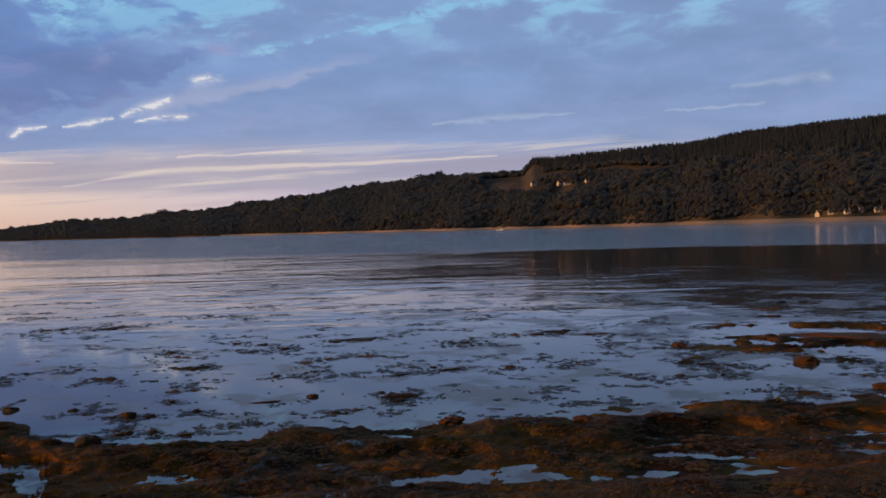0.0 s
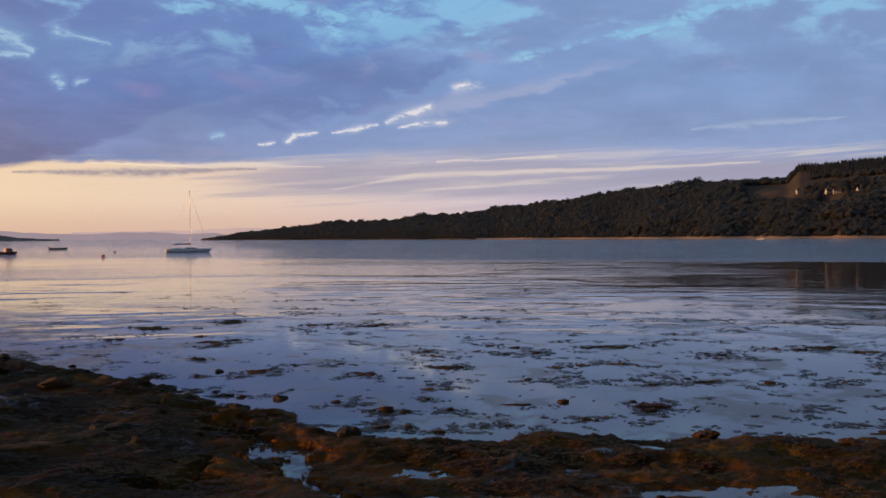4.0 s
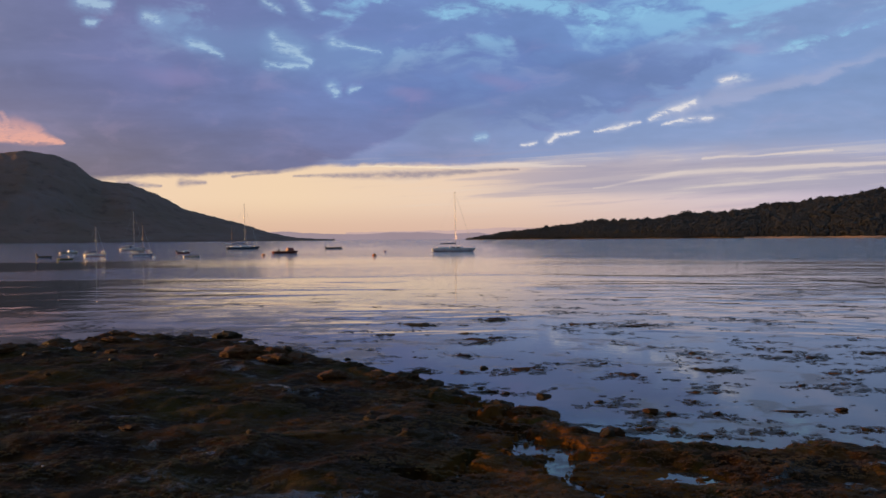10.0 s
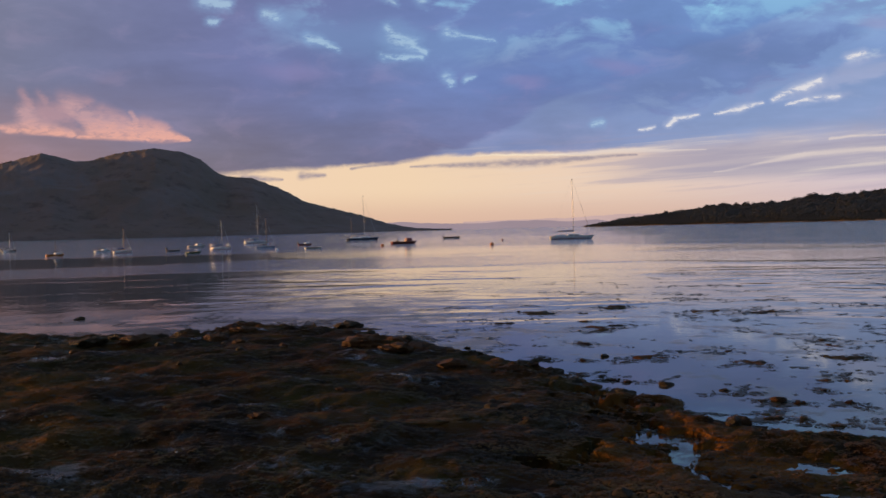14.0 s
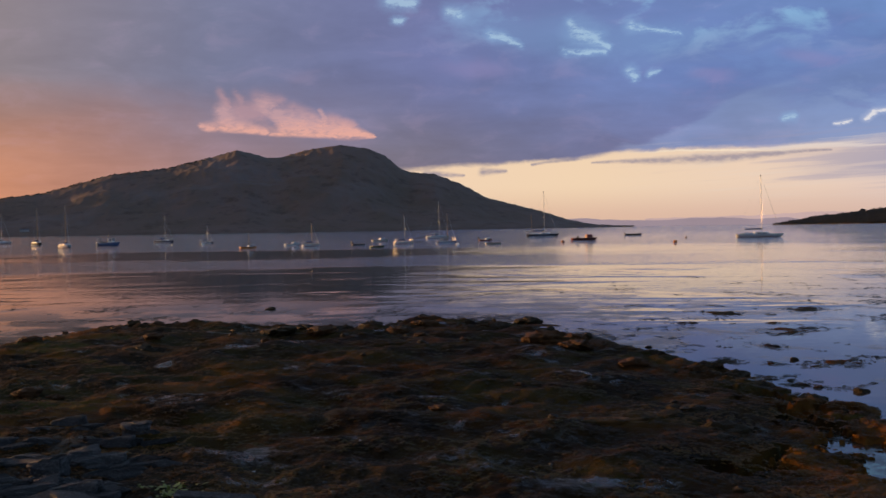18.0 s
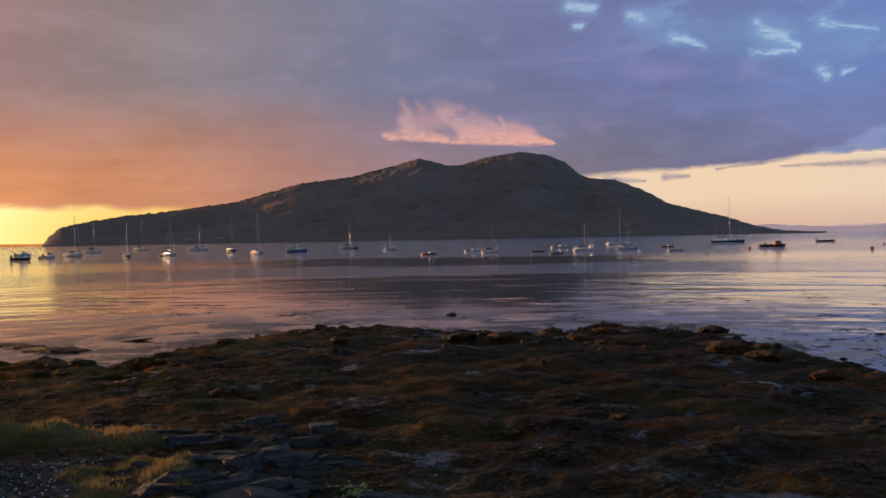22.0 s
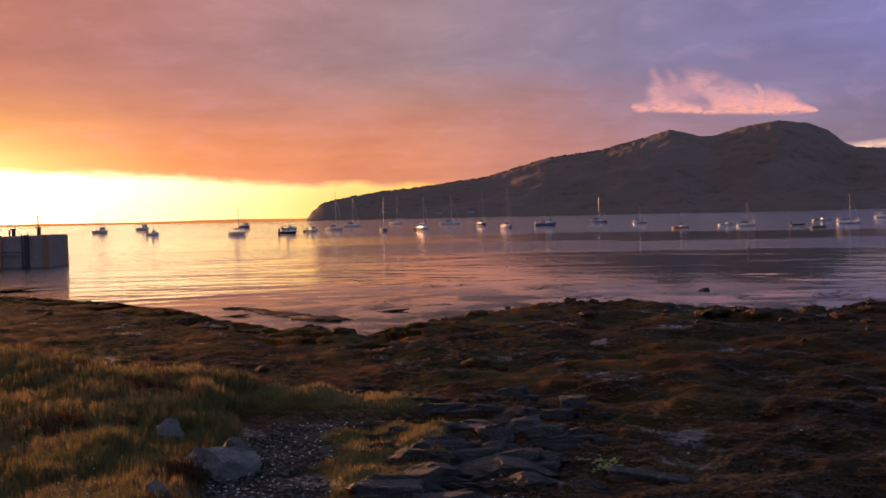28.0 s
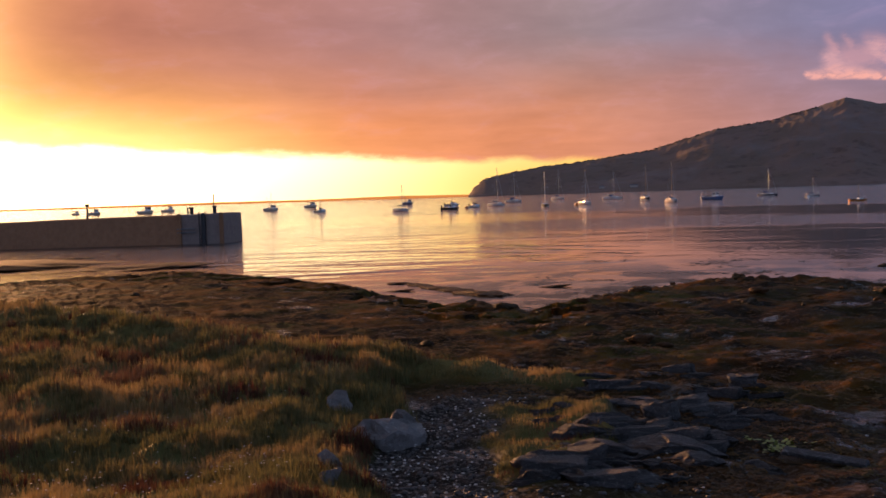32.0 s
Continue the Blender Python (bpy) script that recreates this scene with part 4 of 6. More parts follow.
far_ridge("backdrop_near_coast", 24.0, 41.0, 4700, (0.05, 0.36, 0.30, 0.42, 0.38, 0.30, 0.36, 0.46, 0.47, 0.48, 0.5), far_haze_material("lilac_haze_glow", srgb(156, 138, 148)), "far coast hills glowing in painted lilac haze", 3)
far_ridge("backdrop_far_coast", 18.0, 33.0, 4850, (0.4, 0.5, 0.58, 0.62, 0.5, 0.46, 0.44, 0.4), far_haze_material("pink_haze_glow", srgb(200, 170, 168)), "faint hills in painted pink haze at the edge of sight", 9)
far_ridge("backdrop_dawn_coast", 73.0, 112.0, 4780, (0.10, 0.16, 0.10, 0.12, 0.10, 0.08, 0.10, 0.12, 0.10), far_haze_material("dawn_light_glow", srgb(206, 130, 62)), "thin line of far coast with orange-brown dawn light painted in", 12)


# ---- small building blocks ----
def box(bm, lo, hi, taper=0.0, bevel=0.0):
    """A box from corner to corner; taper narrows its top; bevel rounds its edges."""
    c = [(a + b) / 2 for a, b in zip(lo, hi)]
    made = bmesh.ops.create_cube(bm, size=1.0)["verts"]
    for v in made:
        k = 1 - taper * (v.co.z + 0.5)
        v.co = Vector((c[0] + v.co.x * (hi[0] - lo[0]) * k, c[1] + v.co.y * (hi[1] - lo[1]) * k, c[2] + v.co.z * (hi[2] - lo[2])))
    if bevel:
        edges = list({e for v in made for e in v.link_edges})
        bmesh.ops.bevel(bm, geom=edges, offset=bevel, segments=2, affect="EDGES", profile=0.6)
    return bm


def rod(bm, p, q, r0, r1=None, sides=6):
    """A round bar from p to q."""
    p, q = Vector(p), Vector(q)
    d = q - p
    m = Matrix.Translation((p + q) / 2) @ d.to_track_quat("Z", "Y").to_matrix().to_4x4()
    bmesh.ops.create_cone(bm, cap_ends=True, segments=sides, radius1=r0, radius2=r0 if r1 is None else r1, depth=d.length, matrix=m)
    return bm


def polyrod(bm, pts, r, sides=5):
    for p, q in zip(pts, pts[1:]):
        rod(bm, p, q, r, sides=sides)
    return bm


def thing(name, m, label, category, group=""):
    ob = tagged(new(name), label, category, group)
    ob.matrix_world = m
    return ob


# ---- boats ----
PAINT = {
    "white": worn("white_gelcoat", (0.72, 0.72, 0.70), 0.3, 1.5, 0.08, (0.35, 0.28, 0.18), 0.25),
    "cream": worn("cream_hull_paint", (0.62, 0.56, 0.46), 0.4, 1.5, 0.1, (0.25, 0.16, 0.09), 0.3),
    "navy": worn("navy_hull_paint", (0.018, 0.024, 0.05), 0.3, 1.5, 0.2, (0.06, 0.05, 0.05), 0.2),
    "black": worn("black_tarred_hull", (0.014, 0.013, 0.013), 0.5, 1.5, 0.2, (0.07, 0.05, 0.03), 0.3),
    "blue": worn("faded_blue_paint", (0.07, 0.13, 0.26), 0.4, 1.5, 0.15, (0.2, 0.18, 0.15), 0.25),
    "red": worn("red_lead_paint", (0.22, 0.045, 0.028), 0.5, 1.5, 0.2, (0.06, 0.03, 0.02), 0.35),
    "orange": worn("orange_hull_paint", (0.62, 0.19, 0.03), 0.45, 1.5, 0.12, (0.2, 0.08, 0.02), 0.2),
    "green": worn("green_hull_paint", (0.06, 0.11, 0.045), 0.5, 1.5, 0.15, (0.12, 0.1, 0.05), 0.3),
    "grey": worn("grey_rubber_tube", (0.10, 0.10, 0.11), 0.6, 1.5, 0.15),
}
TEAK = worn("weathered_teak_deck", (0.26, 0.19, 0.13), 0.7, 4.0, 0.25)
ALLOY = worn("anodised_mast_alloy", (0.38, 0.37, 0.35), 0.45, 2.0, 0.12, metal=0.6)
SPAR = worn("varnished_spar", (0.30, 0.16, 0.07), 0.4, 2.0, 0.2)
CLOTH = worn("sail_cover_canvas", (0.05, 0.08, 0.16), 0.9, 6.0, 0.2)
SAIL = worn("furled_sailcloth", (0.45, 0.42, 0.37), 0.85, 6.0, 0.12)
DARK = worn("black_rubber", (0.02, 0.02, 0.022), 0.6, 6.0, 0.3)
STEEL = worn("stainless_wire", (0.45, 0.44, 0.42), 0.35, 3.0, 0.1, metal=0.8)
GLASSY, _p, _t, _k = material("tinted_boat_window", 0.08)
_p.inputs["Base Color"].default_value = (0.015, 0.018, 0.022, 1)


def hull_half(s, B, fine):
    """Half the beam at share s from stern to bow."""
    aft = 0.74 + 0.26 * math.sin(min(s / 0.5, 1) * math.pi / 2)
    bow = 1.0 if s < 0.5 else max(0.0, 1 - ((s - 0.5) / 0.5) ** fine)
    return max(0.02, B / 2 * aft * bow)


def sheer(s, F):
    return F * (0.92 + 0.42 * max(0.0, s - 0.35) ** 1.6 + 0.10 * (0.35 - min(s, 0.35)))


def hull_mesh(L, B, F, draft, fine=2.2, rake=0.08):
    bm = bmesh.new()
    N, K = 13, 5
    rows = []
    for i in range(N + 1):
        s = i / N
        b, top = hull_half(s, B, fine), sheer(s, F)
        keel = -draft * (1 - max(0, s - 0.75) / 0.25 * 0.9)
        row = []
        for k in range(-K, K + 1):
            u = abs(k) / K
            z = keel + (top - keel) * u ** 1.25
            yy = math.copysign(b * math.sin(u * math.pi / 2) ** 0.75, k) if k else 0.0
            row.append(bm.verts.new((-L / 2 + L * s + rake * L * (s ** 4) * max(0, z) / max(F, 0.1), yy, z)))
        rows.append(row)
    for a, b in zip(rows, rows[1:]):
        for k in range(2 * K):
            bm.faces.new((a[k], a[k + 1], b[k + 1], b[k]))
    bm.faces.new(rows[0])
    bm.faces.new(list(reversed(rows[-1])))
    bmesh.ops.recalc_face_normals(bm, faces=bm.faces[:])
    return bm


def deck_mesh(L, B, F, fine=2.2, drop=0.05, s0=0.02, s1=0.97, camber=0.05):
    bm = bmesh.new()
    rows = []
    for i in range(11):
        s = s0 + (s1 - s0) * i / 10
        b, z = hull_half(s, B, fine) * 0.96, sheer(s, F) - drop
        rows.append([bm.verts.new((-L / 2 + L * s, k * b, z + camber * (1 - k * k))) for k in (-1, -0.5, 0, 0.5, 1)])
    for a, b in zip(rows, rows[1:]):
        for k in range(4):
            bm.faces.new((a[k], b[k], b[k + 1], a[k + 1]))
    return bm


def rails(name, mat, parent, L, B, F, fine=2.2, up=0.0, r=0.035, s0=0.0, s1=0.98, n=10, label=""):
    """A rounded strip along each side of the hull's top edge."""
    for side in (-1, 1):
        bm = bmesh.new()
        pts = [(-L / 2 + L * s, side * hull_half(s, B, fine), sheer(s, F) + up) for s in (s0 + (s1 - s0) * i / n for i in range(n + 1))]
        part(name, polyrod(bm, pts, r), mat, parent, label)


def outboard(parent, L, F, lean=0.0):
    bm = bmesh.new()
    box(bm, (-L / 2 - 0.32, -0.14, F + 0.08), (-L / 2 + 0.05, 0.14, F + 0.48), 0.25, 0.05)
    o = part("outboard_motor", bm, DARK, parent, "black outboard motor")
    part("motor_leg", rod(bmesh.new(), (-L / 2 - 0.16, 0, F + 0.1), (-L / 2 - 0.2 - lean, 0, -0.25), 0.06, 0.05), DARK, o)


def sailing_yacht(m, L, mast, hull="white", cover="cloth", label="", wooden=False, hood=True, mizzen=0.0):
    y = thing("sailing_yacht", m, label, "yacht", "yachts moored in the bay")
    L *= 0.88
    B, F = 0.30 * L, 0.075 * L
    part("hull", hull_mesh(L, B, F, 0.35), PAINT[hull], y, smooth=True)
    rails("boot_stripe", PAINT["red"] if hull in ("white", "cream") else PAINT["white"], y, L * 0.985, B * 0.93, F * 0.16, r=0.045, s1=0.95)
    part("deck", deck_mesh(L, B, F), TEAK, y)
    rails("toe_rail", SPAR if wooden else ALLOY, y, L, B, F, r=0.035)
    bm = box(bmesh.new(), (-0.10 * L, -0.27 * B, F * 0.9), (0.24 * L, 0.27 * B, F + 0.045 * L), 0.10, 0.06)
    cabin = part("cabin", bm, PAINT["white"], y)
    for side in (-1, 1):
        for k in range(2):
            bm = box(bmesh.new(), (-0.05 * L + k * 0.13 * L, side * 0.262 * B - 0.02, F + 0.008 * L), (0.05 * L + k * 0.12 * L, side * 0.262 * B + 0.02, F + 0.028 * L), 0, 0.008)
            part("window", bm, GLASSY, cabin)
    for side in (-1, 1):
        part("cockpit_coaming", box(bmesh.new(), (-0.38 * L, side * 0.27 * B - 0.03 * B, F * 0.85), (-0.12 * L, side * 0.27 * B + 0.03 * B, F + 0.03 * L), 0.0, 0.02), PAINT["white"], y)
    if hood:
        bm = box(bmesh.new(), (-0.16 * L, -0.26 * B, F + 0.02 * L), (-0.05 * L, 0.26 * B, F + 0.11 * L), 0.28, 0.07)
        part("sprayhood", bm, CLOTH, y, "dark canvas sprayhood")
    mx = 0.08 * L
    spar = SPAR if wooden else ALLOY
    top = mast - 0.2
    mm = part("mast", rod(bmesh.new(), (mx, 0, F), (mx - 0.02 * L, 0, top), 0.06, 0.04, 8), spar, y)
    for h in ((0.52,) if mast < 9 else (0.40, 0.70)):
        part("spreader", rod(bmesh.new(), (mx - 0.01 * L, -0.36 * B, F + (top - F) * h), (mx - 0.01 * L, 0.36 * B, F + (top - F) * h), 0.03), spar, mm)
    part("masthead", box(bmesh.new(), (mx - 0.02 * L - 0.12, -0.05, top), (mx - 0.02 * L + 0.12, 0.05, top + 0.2), 0.3, 0.02), DARK, mm)
    bz = F + 0.105 * L
    boom = part("boom", rod(bmesh.new(), (mx, 0, bz), (mx - 0.40 * L, 0, bz + 0.02), 0.06), spar, y)
    bm = bmesh.new()
    polyrod(bm, [(mx - 0.01 * L, 0, bz + 0.16), (mx - 0.18 * L, 0, bz + 0.14), (mx - 0.38 * L, 0, bz + 0.09)], 0.11, 8)
    part("furled_mainsail", bm, CLOTH if cover == "cloth" else SAIL, boom, "sail furled under its cover")
    bow = (0.52 * L, 0, sheer(1, F))
    part("furled_jib", rod(bmesh.new(), (bow[0] - 0.02 * L, 0, bow[2] + 0.3), (mx + 0.01 * L, 0, F + (top - F) * 0.94), 0.03, 0.012), SAIL, y, "rolled white headsail")
    part("backstay", rod(bmesh.new(), (-0.5 * L, 0, F), (mx - 0.02 * L, 0, top), 0.006, sides=4), STEEL, y)
    for side in (-1, 1):
        part("shroud", polyrod(bmesh.new(), [(mx - 0.02 * L, side * 0.46 * B, F), (mx - 0.01 * L, side * 0.36 * B, F + (top - F) * 0.5), (mx - 0.02 * L, 0, top)], 0.006, 4), STEEL, y)
    bm = bmesh.new()
    polyrod(bm, [(0.36 * L, -0.2 * B, F + 0.68), (0.52 * L, 0, sheer(1, F) + 0.62), (0.36 * L, 0.2 * B, F + 0.68)], 0.022)
    for q in ((0.37 * L, -0.2 * B), (0.37 * L, 0.2 * B), (0.51 * L, 0.0)):
        rod(bm, (q[0], q[1], F), (q[0], q[1], F + 0.68), 0.02)
    part("pulpit", bm, STEEL, y)
    bm = bmesh.new()
    polyrod(bm, [(-0.40 * L, -0.36 * B, F + 0.62), (-0.5 * L, -0.28 * B, F + 0.62), (-0.5 * L, 0.28 * B, F + 0.62), (-0.40 * L, 0.36 * B, F + 0.62)], 0.022)
    for q in ((-0.40 * L, -0.36 * B), (-0.40 * L, 0.36 * B), (-0.49 * L, -0.28 * B), (-0.49 * L, 0.28 * B)):
        rod(bm, (q[0], q[1], F * 0.9), (q[0], q[1], F + 0.62), 0.02)
    part("pushpit", bm, STEEL, y)
    if mizzen:
        mz = part("mizzen_mast", rod(bmesh.new(), (-0.36 * L, 0, F), (-0.37 * L, 0, mizzen), 0.07, 0.05, 8), SPAR, y)
        bm = polyrod(bmesh.new(), [(-0.37 * L, 0, bz), (-0.60 * L, 0, bz + 0.05)], 0.12, 8)
        part("furled_mizzen", bm, SAIL, mz)
    return y


def cabin_cruiser(m, L, hull="white", label="", mast=0.0, motor=True):
    c = thing("motor_boat", m, label, "motorboat", "small boats moored in the bay")
    L *= 0.92
    B, F = 0.36 * L, 0.095 * L
    part("hull", hull_mesh(L, B, F, 0.25, 2.6), PAINT[hull], c, smooth=True)
    part("deck", deck_mesh(L, B, F, 2.6), PAINT["white"], c)
    rails("rub_rail", DARK, c, L, B, F * 0.93, 2.6, r=0.04)
    bm = box(bmesh.new(), (-0.02 * L, -0.33 * B, F * 0.85), (0.30 * L, 0.33 * B, F + 0.09 * L), 0.16, 0.06)
    cab = part("cuddy_cabin", bm, PAINT["white"], c)
    for side in (-1, 1):
        part("window", box(bmesh.new(), (0.04 * L, side * 0.305 * B - 0.03, F + 0.04 * L), (0.24 * L, side * 0.305 * B + 0.03, F + 0.07 * L), 0.1, 0.01), GLASSY, cab)
    bm = bmesh.new()
    vs = [bm.verts.new(p) for p in ((0.10 * L, -0.27 * B, F + 0.085 * L), (0.10 * L, 0.27 * B, F + 0.085 * L), (-0.02 * L, 0.25 * B, F + 0.16 * L), (-0.02 * L, -0.25 * B, F + 0.16 * L))]
    bm.faces.new(vs)
    bmesh.ops.solidify(bm, geom=bm.faces[:], thickness=0.02)
    part("windscreen", bm, GLASSY, c)
    bm = box(bmesh.new(), (-0.42 * L, -0.36 * B, F * 0.8), (-0.30 * L, 0.36 * B, F * 1.05), 0.0, 0.03)
    part("stern_seat", bm, TEAK, c)
    if motor:
        outboard(c, L, F)
    if mast:
        part("mast", rod(bmesh.new(), (0.05 * L, 0, F), (0.04 * L, 0, mast), 0.05, 0.035), SPAR, c)
        part("stay", rod(bmesh.new(), (0.48 * L, 0, F), (0.04 * L, 0, mast), 0.007, sides=4), STEEL, c)
    bm = bmesh.new()
    polyrod(bm, [(0.25 * L, -0.3 * B, F + 0.38), (0.50 * L, 0, sheer(1, F) + 0.35), (0.25 * L, 0.3 * B, F + 0.38)], 0.02)
    for q in ((0.26 * L, -0.3 * B), (0.26 * L, 0.3 * B), (0.49 * L, 0.0)):
        rod(bm, (q[0], q[1], F), (q[0], q[1], F + 0.38), 0.018)
    part("bow_rail", bm, STEEL, c)
    return c


def open_boat(m, L, hull="red", label="", motor=True, cuddy=False):
    o = thing("dinghy", m, label, "dinghy", "small boats moored in the bay")
    B, F = 0.34 * L, 0.09 * L
    part("hull", hull_mesh(L, B, F, 0.18, 2.3), PAINT[hull], o, smooth=True)
    part("floor_boards", deck_mesh(L, B * 0.9, F, 2.3, drop=F * 0.55, camber=0.0), TEAK, o)
    rails("gunwale", SPAR, o, L, B, F, 2.3, r=0.05, label="varnished wooden gunwale")
    for s in (-0.22, 0.05, 0.26):
        part("thwart", box(bmesh.new(), (s * L - 0.12, -0.44 * B, F * 0.82), (s * L + 0.12, 0.44 * B, F * 0.82 + 0.05), 0, 0.01), TEAK, o)
    if cuddy:
        part("cuddy", box(bmesh.new(), (0.08 * L, -0.3 * B, F * 0.8), (0.36 * L, 0.3 * B, F + 0.13 * L), 0.22, 0.05), PAINT["red"], o)
        part("winch", box(bmesh.new(), (-0.3 * L, -0.15, F * 0.8), (-0.22 * L, 0.15, F + 0.35), 0.2, 0.03), DARK, o)
    if motor:
        outboard(o, L, F, 0.1)
    return o


def fishing_boat(m, L, hull="blue", label="", mast=3.5, house=0.18):
    b = thing("fishing_boat", m, label, "fishing boat", "working boats moored in the bay")
    B, F = 0.33 * L, 0.13 * L
    part("hull", hull_mesh(L, B, F, 0.4, 2.5), PAINT[hull], b, smooth=True)
    part("deck", deck_mesh(L, B, F, 2.5, drop=0.3), TEAK, b)
    rails("rub_rail", PAINT["white"], b, L, B, F, 2.5, r=0.06)
    x0 = house * L
    bm = box(bmesh.new(), (x0 - 0.12 * L, -0.26 * B, F * 0.8), (x0 + 0.10 * L, 0.26 * B, F + 0.15 * L), 0.08, 0.04)
    wh = part("wheelhouse", bm, PAINT["white" if hull != "white" else "blue"], b)
    part("roof", box(bmesh.new(), (x0 - 0.14 * L, -0.29 * B, F + 0.15 * L), (x0 + 0.12 * L, 0.29 * B, F + 0.165 * L), 0, 0.015), PAINT["cream"], wh)
    for side in (-1, 1):
        part("window", box(bmesh.new(), (x0 - 0.07 * L, side * 0.247 * B - 0.03, F + 0.075 * L), (x0 + 0.06 * L, side * 0.247 * B + 0.03, F + 0.125 * L), 0.04, 0.01), GLASSY, wh)
    for k in (-1, 0, 1):
        part("window", box(bmesh.new(), (x0 + 0.085 * L, k * 0.15 * B - 0.05 * B, F + 0.075 * L), (x0 + 0.105 * L, k * 0.15 * B + 0.05 * B, F + 0.125 * L), 0.0, 0.01), GLASSY, wh)
    part("mast", rod(bmesh.new(), (x0 - 0.16 * L, 0, F * 0.7), (x0 - 0.16 * L, 0, mast), 0.06, 0.04), SPAR, b)
    part("derrick", rod(bmesh.new(), (x0 - 0.16 * L, 0, F + 0.5), (-0.38 * L, 0, mast * 0.72), 0.045), SPAR, b)
    bm = bmesh.new()
    polyrod(bm, [(-0.44 * L, -0.36 * B, F * 0.8), (-0.44 * L, -0.36 * B, F + 0.17 * L), (-0.44 * L, 0.36 * B, F + 0.17 * L), (-0.44 * L, 0.36 * B, F * 0.8)], 0.05)
    part("stern_gantry", bm, STEEL, b)
    part("forestay", rod(bmesh.new(), (0.5 * L, 0, sheer(1, F)), (x0 - 0.16 * L, 0, mast), 0.007, sides=4), STEEL, b)
    bm = bmesh.new()
    for k in range(3):
        box(bm, (-0.34 * L + k * 0.09 * L, -0.2 * B, F * 0.72), (-0.27 * L + k * 0.09 * L, 0.2 * B, F * 0.72 + 0.4), 0.05, 0.04)
    part("creels", bm, DARK, b, "stacked dark creels")
    return b


def mooring_buoy(m, r, paint, label):
    bm = bmesh.new()
    bmesh.ops.create_uvsphere(bm, u_segments=14, v_segments=9, radius=r)
    for v in bm.verts:
        v.co.z = v.co.z * 0.9 + 0.25 * r
    b = thing("mooring_buoy", m, label, "buoy", "mooring buoys")
    part("float", bm, PAINT[paint], b, smooth=True)
    part("ring", rod(bmesh.new(), (0, 0, r), (0, 0, r * 1.45), r * 0.14), STEEL, b)
    return b


SWING = 244.0  # the tide holds the outer boats' bows towards the shore; the inner ones lie with their sterns to the sun


def moored(az, r, turn=0.0, z=0.0):
    return Matrix.Translation(at(az, r, z)) @ pose(0, 0, 0, 0, 0, min(2.1 * az - 22, 88) + 0.15 * turn if az < 57.5 else SWING + turn + 90)


sailing_yacht(moored(27.15, 218, 12), 9.6, 12.2, "white", hood=False, label="pale grey sailing yacht with a tall mast, lying at its mooring")
sailing_yacht(moored(38.35, 306, 30), 10.4, 12.9, "navy", hood=False, label="dark navy sailing yacht with bare mast on a mooring", mizzen=6.5)
sailing_yacht(moored(43.98, 303, 6), 7.8, 10.9, "white", cover="sail", label="white sailing yacht moored behind a blue-hulled one")
sailing_yacht(moored(43.52, 195, -6), 4.2, 5.7, "blue", cover="sail", wooden=True, label="light blue motor-sailer with a varnished mast")
sailing_yacht(moored(45.83, 193, 4), 4.3, 5.3, "white", hood=False, label="small white day sailer with dark waterline")
sailing_yacht(moored(50.80, 184, 30), 3.9, 4.2, "white", hood=False, wooden=True, label="small white sailing dinghy with a short varnished mast")
sailing_yacht(moored(56.25, 263, 12), 4.0, 4.6, "black", hood=False, label="small dark-hulled sailing boat with a short mast")
sailing_yacht(moored(58.42, 311, 40), 7.6, 7.9, "navy", label="dark blue sailing yacht with a raised canvas sprayhood")
sailing_yacht(moored(63.28, 226, 10), 8.2, 8.8, "white", wooden=True, label="white sailing yacht lit by the low sun, bow on")
sailing_yacht(moored(64.62, 304, 12), 9.0, 10.2, "black", wooden=True, label="dark-hulled sailing yacht with white cabin, bow on")
sailing_yacht(moored(66.33, 367, 50), 9.4, 10.0, "white", cover="sail", label="broad white cruising yacht on an outer mooring")
sailing_yacht(moored(67.80, 228, 22), 7.4, 7.4, "white", cover="sail", label="white motor-sailer with furled sails on a mooring")
sailing_yacht(moored(69.22, 442, 35), 10.2, 12.6, "white", label="large white yacht on the outermost mooring")
sailing_yacht(moored(69.93, 218, 8), 6.2, 7.2, "black", hood=False, label="small black sailing boat with white stripe")
sailing_yacht(moored(71.60, 353, 42), 9.2, 10.1, "white", label="white sailing yacht with a blue sail cover")
sailing_yacht(moored(72.52, 255, 36), 8.2, 9.1, "white", cover="sail", label="white sailing yacht with two spreaders, broadside on")
sailing_yacht(moored(77.66, 213, 40), 6.6, 5.2, "white", hood=False, label="low white sailing boat with a bare mast")
cabin_cruiser(moored(51.78, 201, 40), 3.5, "white", "small white motor boat with a cuddy", motor=False)
cabin_cruiser(moored(47.10, 245, 8), 4.3, "cream", "white cabin boat with its stern lit orange by the dawn", motor=False)
cabin_cruiser(moored(54.10, 172, 12), 3.1, "orange", "orange-sided cabin boat with dark canopy", mast=2.6, motor=False)
cabin_cruiser(moored(73.72, 236, 40), 4.8, "white", "small white cabin boat beside a round buoy")
cabin_cruiser(moored(82.00, 240, 50), 4.6, "white", "small white cabin boat near the pier", mast=2.8)
cabin_cruiser(moored(74.95, 300, 60), 5.4, "white", "white cabin boat behind a dark one")
cabin_cruiser(moored(75.05, 212, 55), 4.8, "black", "dark-hulled open motor boat with low cabin")
cabin_cruiser(moored(41.42, 224, 30), 3.2, "red", "brown-red cabin boat on a mooring")
open_boat(moored(36.15, 208, 58), 5.0, "red", "red-brown open workboat with a small cuddy", False, True)
open_boat(moored(33.55, 306, 0), 4.6, "black", "dark dinghy with an outboard motor on its stern")
open_boat(moored(41.00, 170, 5), 2.5, "cream", "cream dinghy lit orange by the low sun", False)
